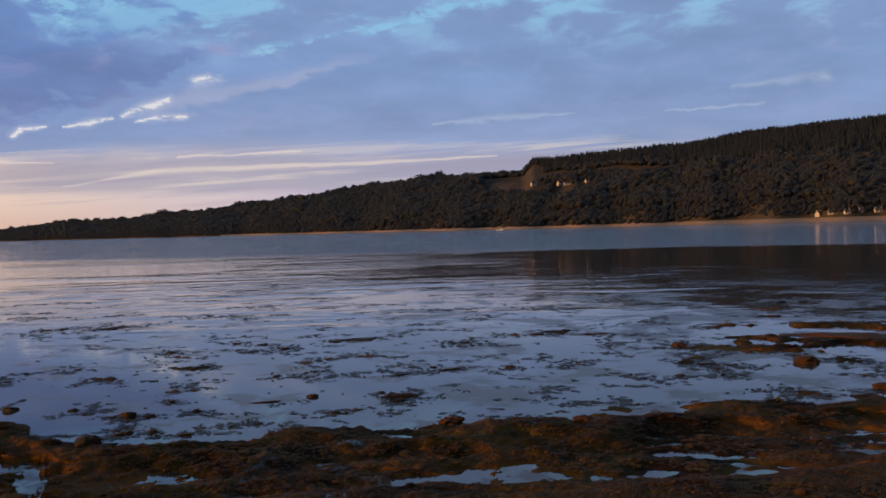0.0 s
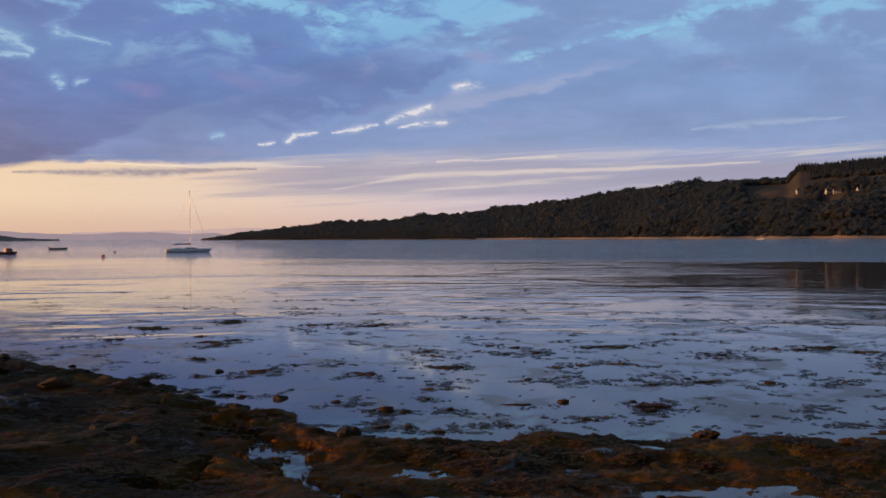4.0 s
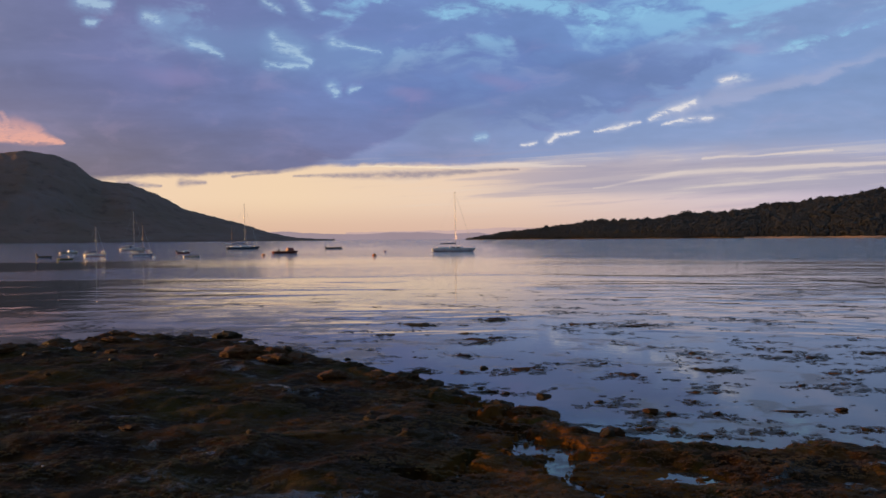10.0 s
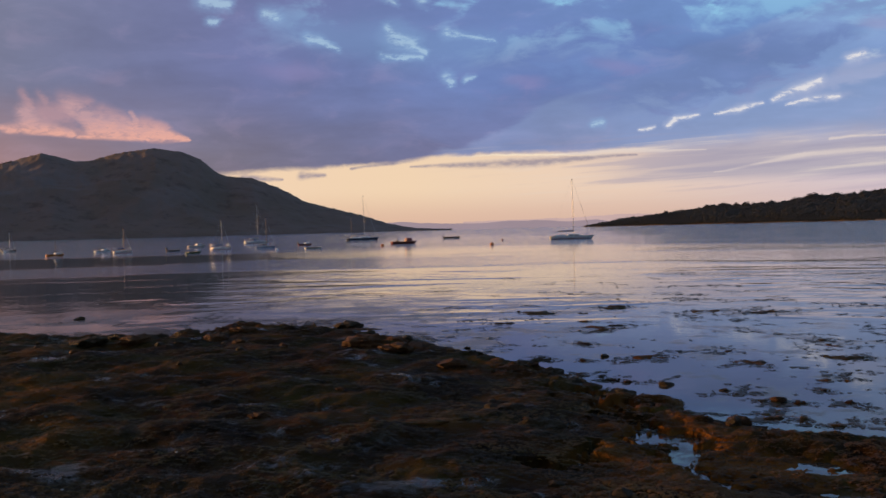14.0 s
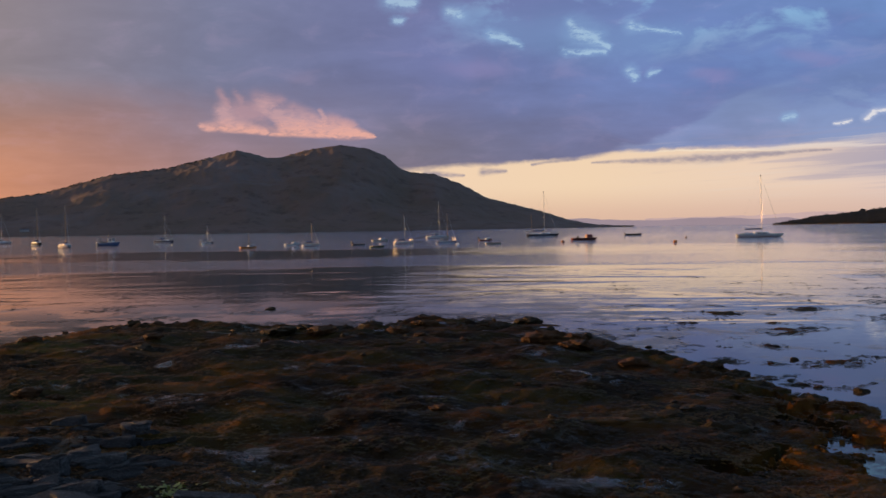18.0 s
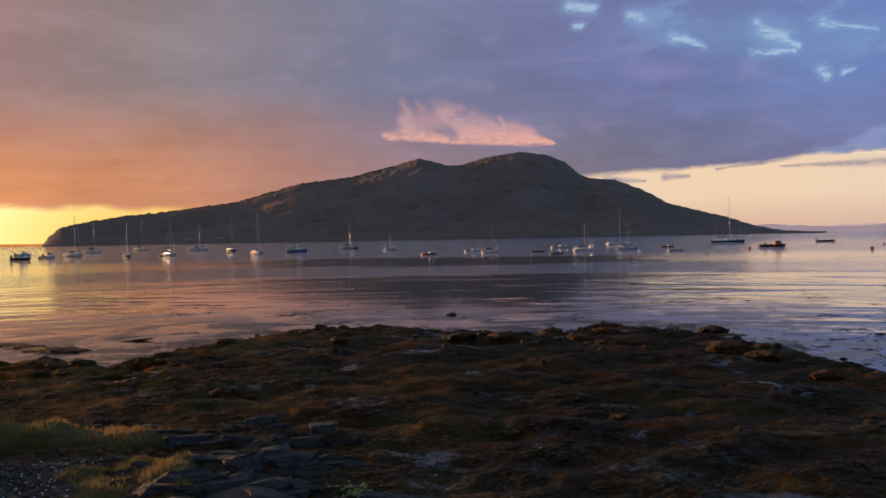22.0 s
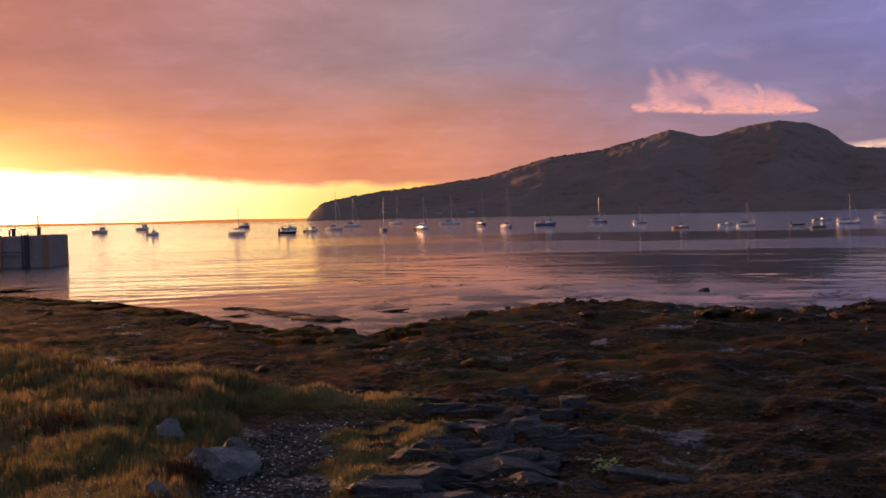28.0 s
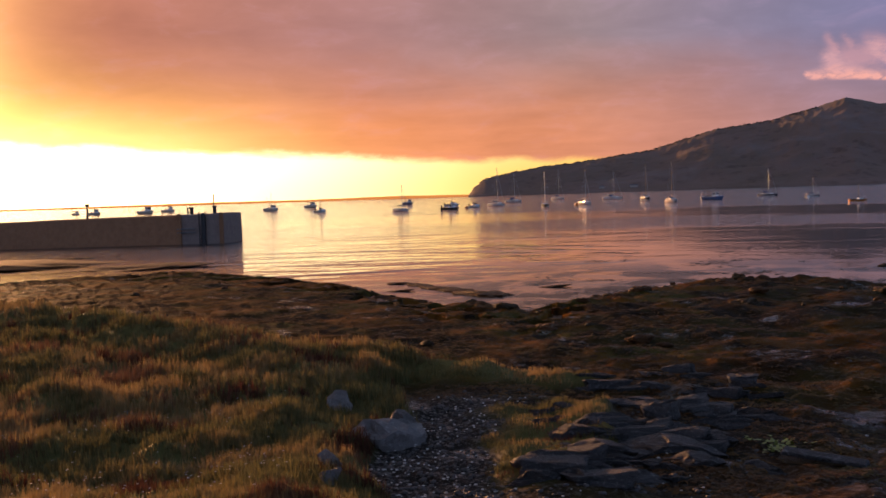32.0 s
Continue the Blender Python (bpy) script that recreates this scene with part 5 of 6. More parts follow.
open_boat(moored(47.25, 159, 50), 2.4, "green", "green open dinghy lying low in the water", False)
open_boat(moored(48.25, 185, 35), 2.6, "grey", "small grey tender on a mooring")
fishing_boat(moored(61.20, 250, 45), 5.8, "blue", "blue working boat with a forward wheelhouse", 3.0)
fishing_boat(moored(77.30, 430, 45), 6.8, "blue", "blue fishing boat on an outer mooring", 4.6)
# cream hulls on the boats under the dawn stand in for haze
fishing_boat(moored(82.50, 413, 50), 7.6, "cream", "fishing boat in shade against the dawn, paled for haze", 4.2)
fishing_boat(moored(84.60, 315, 55), 6.2, "cream", "fishing boat with a mast and derrick, paled for haze", 5.6)
fishing_boat(moored(89.90, 421, 60), 7.4, "cream", "low fishing boat beyond the pier, paled for haze", 2.8)
fishing_boat(moored(91.05, 372, 60), 8.0, "cream", "fishing boat beyond the pier, paled for haze", 3.4)
fishing_boat(moored(93.57, 402, 60), 7.0, "cream", "fishing boat against the sunrise, paled for haze", 3.2)
fishing_boat(moored(94.47, 440, 60), 5.0, "cream", "small fishing boat against the sunrise, paled for haze", 3.0)
cabin_cruiser(moored(-3.05, 900, 60), 7.0, "white", "white boat moored under the wooded headland")
for az, r, q, paint, label in ((37.27, 182, 0.30, "orange", "round orange mooring buoy"), (31.37, 166, 0.33, "orange", "round orange mooring buoy"), (30.8, 225, 0.25, "red", "small red mooring buoy"),
                               (68.25, 222, 0.42, "orange", "large orange buoy lit by the sun"), (74.15, 230, 0.40, "orange", "orange buoy beside a white boat"), (56.45, 240, 0.33, "white", "round white mooring buoy"),
                               (42.9, 172, 0.25, "white", "small white mooring buoy")):
    mooring_buoy(Matrix.Translation(at(az, r)), q, paint, label)


# ---- rocks and boulders on the shore ----
def rock_mesh(seed, flat=0.6, angular=0.3, detail=2):
    """A stone about 1 across, cut by a few planes and weathered."""
    rng = random.Random(seed)
    bm = bmesh.new()
    bmesh.ops.create_icosphere(bm, subdivisions=detail, radius=0.5)
    cuts = []
    for _ in range(9):
        n = Vector((rng.uniform(-1, 1), rng.uniform(-1, 1), rng.uniform(-0.6, 1))).normalized()
        cuts.append((n, rng.uniform(0.5 - angular * 0.6, 0.47)))
    off = Vector((rng.uniform(-50, 50), rng.uniform(-50, 50), 0))
    for v in bm.verts:
        for n, d in cuts:
            over = v.co.dot(n) - d
            if over > 0:
                v.co -= n * over * 0.92
        v.co *= 1 + 0.16 * noise.noise(v.co * 2.2 + off) + 0.07 * noise.noise(v.co * 6 + off)
        v.co.z *= flat
    return bm


def stone_material(name, base, weed, weed_amount, light=(0.3, 0.29, 0.27)):
    """Stone with lichen, and weed over its upper side in patches."""
    mat, p, tree, (m, mix, fbm, xyz, step, ramp) = material(name, 0.75, spec=0.16)
    co = coords(tree)
    n1, n2, n3 = fbm(co, 3.0, 6.0, 0.65), fbm(co, 14.0, 5.0, 0.65), fbm(co, 50.0, 3.0, 0.6)
    info = tree.nodes.new("ShaderNodeObjectInfo")
    col = mix(n1, tuple(c * 0.55 for c in base), tuple(c * 1.3 for c in base))
    col = mix(m("MULTIPLY", step(m("ADD", m("MULTIPLY", n2, 0.7), m("MULTIPLY", n3, 0.3)), 0.52, 0.64), 0.6), col, light)
    shade = m("ADD", 0.75, m("MULTIPLY", info.outputs["Random"], 0.5))
    col = mix(1.0, col, xyz(shade, shade, shade), "MULTIPLY")
    w = mix(n2, tuple(c * 0.35 for c in weed), tuple(c * 1.5 for c in weed))
    col = mix(step(m("ADD", n1, m("MULTIPLY", n3, 0.3)), 0.95 - 0.65 * weed_amount, 1.05 - 0.65 * weed_amount), col, w)
    tree.links.new(col, p.inputs["Base Color"])
    tree.links.new(m("ADD", 0.5, m("MULTIPLY", n2, 0.35)), p.inputs["Roughness"])
    bump(tree, p, m("ADD", n2, m("MULTIPLY", n3, 0.5)), 0.05)
    return mat


GREYROCK = stone_material("grey_schist", (0.058, 0.056, 0.055), (0.022, 0.018, 0.009), 0.36, (0.21, 0.205, 0.20))
BLOCKROCK = stone_material("split_schist", (0.075, 0.073, 0.072), (0.026, 0.022, 0.011), 0.30, (0.23, 0.225, 0.22))
PALEROCK = stone_material("pale_granite_boulder", (0.19, 0.182, 0.175), (0.05, 0.05, 0.02), 0.10, (0.36, 0.35, 0.33))
DARKROCK = stone_material("wet_black_rock", (0.024, 0.020, 0.016), (0.040, 0.025, 0.008), 0.75, (0.07, 0.065, 0.06))
RUSTROCK = stone_material("rock_under_rusty_wrack", (0.035, 0.028, 0.02), (0.085, 0.036, 0.010), 0.85, (0.06, 0.045, 0.03))


OLIVE = stone_material("olive_wrack_hump", (0.04, 0.034, 0.008), (0.12, 0.055, 0.012), 0.6, (0.06, 0.045, 0.01))


def sight(az, el):
    """The distance at which a line of sight at that bearing and elevation meets the shore or the sea."""
    r = np.linspace(4.5, 70, 3000)
    a = np.full_like(r, az)
    z = np.maximum(shore_height(a, r, -r * np.sin(np.radians(a)), r * np.cos(np.radians(a))), 0.0)
    hit = np.nonzero(EYE + r * math.tan(radians(el)) <= z)[0]
    k = hit[0] if len(hit) else len(r) - 1
    return float(r[k]), float(z[k])


def slab_mesh(seed):
    """A broken ledge of layered bedrock about 1 across, stepped along its tilted beds."""
    g = random.Random(seed)
    bm = rock_mesh(seed + 200, 0.9, 0.55, 3)
    n = Vector((g.uniform(-0.3, 0.3), g.uniform(-0.55, -0.2), 1)).normalized()
    off = Vector((seed * 7.3, 0, 0))
    for v in bm.verts:
        h = v.co.dot(n) + 0.05 * noise.noise(v.co * 3 + off)
        bed = g.choice((0.13, 0.13, 0.13))
        v.co += n * 0.8 * (round(h / bed) * bed - h)
        v.co += Vector((noise.noise(v.co * 5 + off), noise.noise(v.co * 5 - off), 0)) * 0.06
    return bm


def lump_mesh(seed):
    """A low hump of stones and draped weed, ragged at the edge."""
    bm = bmesh.new()
    bmesh.ops.create_icosphere(bm, subdivisions=4, radius=0.5)
    off = Vector((seed * 11.7, seed * 3.1, 0))
    for v in bm.verts:
        d = v.co.copy()
        v.co *= 1 + 0.40 * noise.noise(d * 2.6 + off) + 0.30 * noise.noise(d * 6.5 + off) + 0.22 * noise.noise(d * 15 + off)
        v.co.z = v.co.z * 0.6 - 0.06 * (d.x * d.x + d.y * d.y)
    return bm


def shard_mesh(seed):
    """A split block about 1 across with flat broken faces."""
    g = random.Random(seed + 900)
    bm = bmesh.new()
    for sx in (-1, 1):
        for sy in (-1, 1):
            for sz in (-1, 1):
                for _ in range(2):
                    bm.verts.new((sx * g.uniform(0.28, 0.5), sy * g.uniform(0.26, 0.5), sz * g.uniform(0.16, 0.42) + 0.08 * sx))
    bmesh.ops.convex_hull(bm, input=bm.verts[:])
    bmesh.ops.delete(bm, geom=[v for v in bm.verts if not v.link_faces], context="VERTS")
    bmesh.ops.bevel(bm, geom=bm.edges[:], offset=0.03, segments=1, affect="EDGES")
    bmesh.ops.triangulate(bm, faces=bm.faces[:])
    bmesh.ops.subdivide_edges(bm, edges=[e for e in bm.edges if e.calc_length() > 0.16], cuts=2, use_grid_fill=True)
    off = Vector((seed * 5.3, seed * 2.9, 1.7))
    for v in bm.verts:
        bed = round(v.co.z / 0.11) * 0.11
        v.co.z += 0.5 * (bed - v.co.z)
        v.co *= 1 + 0.22 * noise.noise(v.co * 3.0 + off) + 0.10 * noise.noise(v.co * 9.0 + off)
    return bm


ROCKS = [rock_mesh(k, 0.62, 0.42) for k in range(8)] + [slab_mesh(k) for k in range(6)] + [lump_mesh(k) for k in range(4)] + [shard_mesh(k) for k in range(6)]
ROCK_DATA = []
for k, bm in enumerate(ROCKS):
    for f in bm.faces:
        f.smooth = (k % 2 == 0 and k < 8) or 14 <= k < 18
    me = bpy.data.meshes.new("rock")
    bm.to_mesh(me)
    bm.free()
    ROCK_DATA.append(me)


def rock(az, r, z, size, mat, label, group="", name="rock", flat=1.0, turn=None, tilt=0.0, long=1.0, k=None):
    rng = random.Random(int(az * 977 + r * 131))
    k = rng.randrange(8) if k is None else k
    me = ROCK_DATA[k].copy()
    me.materials.append(mat)
    ob = tagged(new(name, me), label, "rock", group)
    ob.matrix_world = Matrix.Translation(at(az, r, z)) @ pose(0, 0, 0, tilt, rng.uniform(-6, 6), rng.uniform(0, 360) if turn is None else turn) @ Matrix.Diagonal((size * long, size, size * flat, 1))
    return ob


# rocks that stand at the tide's edge: bearing, elevation, width
for az, el, w in ((52.5, -5.45, 0.7), (49.1, -5.65, 0.28), (48.1, -5.6, 0.25), (44.5, -5.1, 0.6), (32.8, -6.45, 0.2), (25.5, -7.0, 0.25), (29.7, -7.45, 0.13), (19.4, -8.75, 0.18), (39.2, -5.15, 0.7), (53.0, -4.15, 0.45), (22.3, -8.5, 0.3), (60.9, -4.95, 0.5)):
    r, z = (EYE / math.tan(radians(-el)), 0.0) if el > -5.2 else sight(az, el)
    rock(az, r + 0.1, z + 0.05 * w, w, DARKROCK, "dark wet rock with weed at the tide's edge", "rocks at the tide's edge", flat=0.6, k=14 + int(az) % 4 if w >= 0.5 else None)
for az, el, w in ((45.0, -5.75, 0.3), (38.3, -6.2, 0.95), (36.6, -6.45, 0.6), (46.2, -5.6, 0.6), (50.3, -5.5, 0.7), (39.7, -8.45, 0.15), (44.0, -9.7, 0.24), (18.7, -10.4, 0.32), (33.7, -7.4, 0.5), (63.8, -8.3, 0.24), (65.2, -8.0, 0.38), (7.2, -8.8, 0.17), (-12.3, -6.5, 0.3), (-18.7, -7.3, 0.42),
                  (-22.3, -8.5, 0.3), (-0.2, -10.4, 0.3), (-7.2, -10.4, 0.24), (16.7, -9.2, 0.2), (59.0, -5.45, 0.42), (68.0, -5.85, 0.3)):
    r, z = sight(az, el)
    rock(az, r + 0.1, z + 0.06 * w, w, RUSTROCK, "low rock under rust-coloured bladderwrack", "rocks under rusty weed", flat=0.65, k=14 + int(abs(az)) % 4)
rng = random.Random(21)
for _ in range(85):
    az = rng.uniform(-24, 92)
    s = rng.uniform(-1.5, 9) if rng.random() < 0.7 else rng.uniform(-6, 14)
    r = float(np.interp(az, SHORE_AZ, SHORE_R)) - s
    z = shore_z(az, r)
    if r < 9 or z < (0.0 if az < 30 else -0.12) or (az > 66 and r < 16):
        continue
    w = rng.choice((0.08, 0.11, 0.15, 0.2, 0.26)) * rng.uniform(0.8, 1.3)
    rusty = rng.random() < 0.4
    rock(az, r, max(z, -0.03) + 0.12 * w, w, RUSTROCK if rusty else DARKROCK, "small stone under rusty weed on the flat" if rusty else "small dark weedy stone on the flat", "stones on the flat", name="stone", flat=0.8)

# a long low hump of wrack on the flat
r, z = sight(35.3, -10.3)
rock(35.3, r, z - 0.06, 0.5, OLIVE, "long low hump of orange-brown wrack on the flat", name="weed_mound", flat=0.7, long=2.9, turn=35.3, k=14)
rock(30.5, r + 0.6, 0.1, 0.36, OLIVE, "low hump of olive wrack beside a runnel", name="weed_mound", flat=0.4, long=2.6, turn=30, k=16)

# thin banks of weed just awash
for az, el, long, w in ((78.3, -5.0, 3.0, 0.4), (70.0, -5.0, 3.0, 0.45), (39.2, -5.25, 3.4, 0.45), (10.2, -8.9, 3.2, 0.22), (-19.9, -5.9, 2.6, 0.9), (-22.6, -6.1, 2.4, 1.1)):
    rock(az, EYE / math.tan(radians(-el)), -0.01, w, RUSTROCK, "thin bank of brown weed just awash", "weed banks awash", name="weed_bank", flat=0.22, long=long, turn=az, k=14 + int(abs(az)) % 4)

spit = random.Random(8)
for n in range(11):
    s = n / 10
    rock(78.1 - 5.0 * s, 32.8 - 5.3 * s + spit.uniform(-0.3, 0.3), -0.02, spit.uniform(0.4, 0.6) + 0.45 * s, RUSTROCK, "clump of orange-brown weed on a low spit awash", "clumps of weed on the spit", name="weed_clump", flat=spit.uniform(0.22, 0.34), long=spit.uniform(1.2, 2.0), turn=11 + spit.uniform(-12, 12), k=spit.randrange(14, 18))
rock(96.8, 53.0, -0.03, 9.0, RUSTROCK, "broad bank of weed drying at low tide", "weed banks awash", name="weed_bank", flat=0.075, long=1.6, turn=97, k=15)
rock(92.2, 47.0, -0.03, 4.0, RUSTROCK, "broad bank of weed drying at low tide", "weed banks awash", name="weed_bank", flat=0.09, long=1.6, turn=92, k=17)

# broken stones along the tide's edge
edge = random.Random(77)
for _ in range(60):
    az = edge.uniform(27, 74)
    r = float(np.interp(az, SHORE_AZ, SHORE_R)) - edge.uniform(-1.2, 1.4)
    w = edge.choice((0.12, 0.16, 0.2, 0.28, 0.4)) * edge.uniform(0.8, 1.2)
    z = max(shore_z(az, r), 0.0)
    # a quarter take the rusty weed colour so that they look sunlit
    lit = edge.random() < 0.25
    rock(az, r, z + 0.04 * w, w, RUSTROCK if lit else DARKROCK, "weedy stone in rusty sunlit colour at the tide's edge" if lit else "dark broken stone at the tide's edge", "broken stones at the tide's edge", name="stone", flat=edge.uniform(0.5, 0.9), k=edge.choice((1, 3, 5, 8, 10, 14, 16)))

# humps of draped wrack over buried stones
hump = random.Random(123)
for _ in range(60):
    az = hump.uniform(24, 76)
    r = float(np.interp(az, SHORE_AZ, SHORE_R)) - (hump.uniform(-0.4, 2.0) if hump.random() < 0.5 else hump.uniform(1.0, 11))
    if r < 11.5 or (az > 64 and r < 17):
        continue
    w = hump.uniform(0.22, 0.6)
    # rusty orange on some humps paints them as caught by the sun
    lit = hump.random() < 0.45
    rock(az, r, shore_z(az, r) - 0.03, w, RUSTROCK if lit else DARKROCK, "low hump of stones under wrack in rusty sunlit orange" if lit else "low hump of dark stones under wet weed", "humps of weed on the flat", name="weed_mound", flat=hump.uniform(0.45, 0.8), long=hump.uniform(1.0, 1.3), k=hump.randrange(14, 18))

# boulders in the turf
for az, el, w, flat, k in ((78.6, -13.2, 0.86, 0.85, 9), (78.2, -12.5, 0.40, 1.1, 11), (81.3, -11.2, 0.32, 1.1, 13), (82.0, -14.2, 0.24, 0.8, 12), (81.9, -15.0, 0.28, 0.5, 10), (92.2, -11.1, 0.24, 0.7, 8)):
    r, z = sight(az, el)
    rock(az, r + 0.12, z + 0.05, w, PALEROCK, "pale grey angular boulder sunk in the turf", "boulders in the turf", name="boulder", flat=flat, k=k)

# the ribs of schist at the foot of the bank
for n, (az, el, w, long) in enumerate(((69.2, -12.9, 0.5, 1.7), (66.4, -11.3, 0.5, 1.8), (63.9, -11.6, 0.45, 1.9), (62.2, -11.4, 0.38, 1.9), (65.0, -13.1, 0.5, 2.2), (69.4, -14.4, 0.5, 1.9), (61.6, -13.2, 0.35, 1.6), (65.7, -14.9, 0.4, 1.6),
                                       (59.6, -10.4, 0.32, 1.8), (63.2, -9.4, 0.3, 1.8), (67.2, -9.9, 0.4, 1.7), (60.4, -12.4, 0.36, 1.6), (67.8, -13.6, 0.42, 2.0), (63.5, -12.5, 0.45, 2.0), (61.0, -10.6, 0.3, 2.2), (64.8, -10.4, 0.4, 1.9),
                                       (58.2, -12.0, 0.3, 2.0), (66.9, -12.2, 0.42, 1.8), (62.8, -14.2, 0.4, 1.7), (67.6, -15.3, 0.5, 1.5), (59.0, -14.4, 0.34, 1.6), (71.0, -15.2, 0.4, 1.4))):
    r, z = sight(az, el)
    rock(az, r + 0.1, z - 0.02, w * 0.8, GREYROCK, "long slab of grey layered bedrock", "bedrock slabs below the bank", name="rock_slab", flat=0.75, k=8 + n % 6, turn=az - 18 + (n * 37) % 20, tilt=-20 + (n * 13) % 30, long=long * 1.15)

# squared blocks that have split off the outcrop
block = random.Random(53)
for az, el in ((69.8, -14.7), (68.6, -14.1), (67.1, -15.3), (65.2, -11.5), (64.1, -11.9), (62.5, -11.3), (61.6, -11.7), (65.9, -12.9), (63.0, -13.2), (61.0, -12.1), (59.9, -10.2), (63.2, -9.6), (66.8, -10.4), (60.8, -10.8), (64.7, -12.7), (61.8, -13.6)):
    r, z = sight(az, el)
    rock(az, r + 0.1, z + 0.02, block.uniform(0.20, 0.40), BLOCKROCK, "angular pale grey block split from the bedrock", "split blocks of bedrock", name="rock_block", flat=block.uniform(0.55, 0.85), turn=az - 25 + block.uniform(0, 30), tilt=block.uniform(-14, 8), long=block.uniform(1.1, 1.9), k=block.randrange(18, 24))

# splintered ribs between them
rib = random.Random(31)
for _ in range(46):
    az, el = rib.uniform(58.5, 70.5), rib.uniform(-15.2, -9.6)
    r, z = sight(az, el)
    rock(az, r, z - 0.01, rib.uniform(0.10, 0.24), GREYROCK, "narrow splintered rib of dark grey bedrock", "splintered ribs of bedrock", name="rock_rib", flat=rib.uniform(0.5, 0.9), k=rib.choice((8, 9, 10, 11, 12, 13, 19, 22)), turn=az - 20 + rib.uniform(0, 26), tilt=rib.uniform(-22, 12), long=rib.uniform(1.8, 3.2))

# the outcrop that the slabs break from
for n, (az, el, w, long, flat) in enumerate(((64.2, -13.5, 0.62, 2.0, 0.55), (63.2, -11.6, 0.60, 1.7, 0.55), (68.4, -15.2, 0.35, 1.5, 0.5), (65.4, -11.2, 0.5, 1.7, 0.5), (60.8, -13.0, 0.5, 1.6, 0.5), (63.6, -9.8, 0.45, 1.9, 0.45), (66.8, -10.3, 0.5, 1.6, 0.45), (66.0, -15.2, 0.5, 1.6, 0.45), (61.2, -15.0, 0.45, 1.5, 0.4))):
    r, z = sight(az, el)
    rock(az, r + 0.2, z - 0.05, w, GREYROCK, "dark hump of layered bedrock, cracked and uneven", "bedrock slabs below the bank", name="rock_outcrop", flat=flat, k=8 + (n * 5) % 6, turn=az - 22 + (n * 23) % 24, tilt=-10 + (n * 7) % 18, long=long)

# a long tilted flagstone with yellow-green weed at its end
r, z = sight(56.2, -13.9)
bm = box(bmesh.new(), (-0.36, -0.07, -0.02), (0.36, 0.07, 0.02), 0.05, 0.012)
for v in bm.verts:
    v.co += Vector((0, 0.02 * math.sin(v.co.x * 7), 0.012 * math.sin(v.co.x * 11 + v.co.y * 9)))
slab = part("flagstone", bm, GREYROCK)
slab.matrix_world = Matrix.Translation(at(56.0, r, z + 0.05)) @ pose(0, 0, 0, 14, 5, 56 - 12)
tagged(slab, "long grey flagstone lying tilted on dark rock", "stone slab")
rock(56.6, r + 0.1, z + 0.0, 0.55, DARKROCK, "dark rock under a grey flagstone", flat=0.25, long=1.6, turn=40)
GREENWEED = worn("yellow_green_gutweed", (0.20, 0.22, 0.05), 0.6, 8.0, 0.4, (0.06, 0.07, 0.02), 0.5)
bm = bmesh.new()
gr = random.Random(4)
for _ in range(60):
    c = Vector((gr.gauss(0, 0.16), gr.gauss(0, 0.10), gr.uniform(0, 0.05)))
    d = Vector((gr.uniform(-1, 1), gr.uniform(-1, 1), gr.uniform(-0.1, 0.3))).normalized() * gr.uniform(0.03, 0.07)
    q = d.cross(Vector((0, 0, 1))).normalized() * 0.018
    vs = [bm.verts.new(c + v) for v in (-q, q, d + q * 0.8 + Vector((0, 0, 0.01)), d - q * 0.8)]
    bm.faces.new(vs)
r2, z2 = sight(58.3, -13.4)
weed = part("gutweed", bm, GREENWEED)
weed.matrix_world = Matrix.Translation(at(58.3, r2, z2 + 0.03))
tagged(weed, "heap of yellow-green gutweed on dark rock", "seaweed", kind="stuff")


# ---- seaweed, pebbles, grass: what nobody could count ----
def leaf_material(name, dark, light, tip, glow=0.3):
    """Blades or fronds, each its own shade, that let some light through."""
    mat, p, tree, (m, mix, fbm, xyz, step, ramp) = material(name, 0.65, spec=0.12)
    geo = tree.nodes.new("ShaderNodeNewGeometry")
    co = coords(tree)
    col = mix(geo.outputs["Random Per Island"], dark, light)
    col = mix(m("MULTIPLY", step(fbm(co, 0.8, 4.0, 0.6), 0.45, 0.62), 0.7), col, tip)
    tree.links.new(col, p.inputs["Base Color"])
    thin = tree.nodes.new("ShaderNodeBsdfTranslucent")
    tree.links.new(col, thin.inputs[0])
    both = tree.nodes.new("ShaderNodeMixShader")
    both.inputs[0].default_value = glow
    tree.links.new(p.outputs[0], both.inputs[1])
    tree.links.new(thin.outputs[0], both.inputs[2])
    tree.links.new(both.outputs[0], tree.nodes["Material Output"].inputs[0])
    return mat


WRACK = leaf_material("bladderwrack", (0.012, 0.008, 0.004), (0.052, 0.029, 0.008), (0.080, 0.054, 0.011), 0.12)
# brighter copy of the wrack: the low sun's orange is in its colour
LITRUSTWRACK = leaf_material("channelled_wrack", (0.028, 0.016, 0.006), (0.115, 0.052, 0.014), (0.145, 0.078, 0.017), 0.15)
AFLOAT = leaf_material("floating_wrack", (0.022, 0.017, 0.012), (0.044, 0.033, 0.021), (0.062, 0.040, 0.020), 0.1)
AFLOAT.node_tree.nodes["Principled BSDF"].inputs["Roughness"].default_value = 0.5
AFLOAT.node_tree.nodes["Principled BSDF"].inputs["Specular IOR Level"].default_value = 0.2
GRASS = leaf_material("shore_grass", (0.070, 0.076, 0.030), (0.18, 0.155, 0.062), (0.35, 0.225, 0.10), 0.45)
DEADGRASS = leaf_material("withered_sorrel", (0.05, 0.022, 0.014), (0.13, 0.05, 0.028), (0.22, 0.12, 0.06), 0.3)
PEBBLE = worn("beach_pebbles", (0.055, 0.048, 0.044), 0.7, 6.0, 0.5, (0.19, 0.175, 0.16), 0.4)
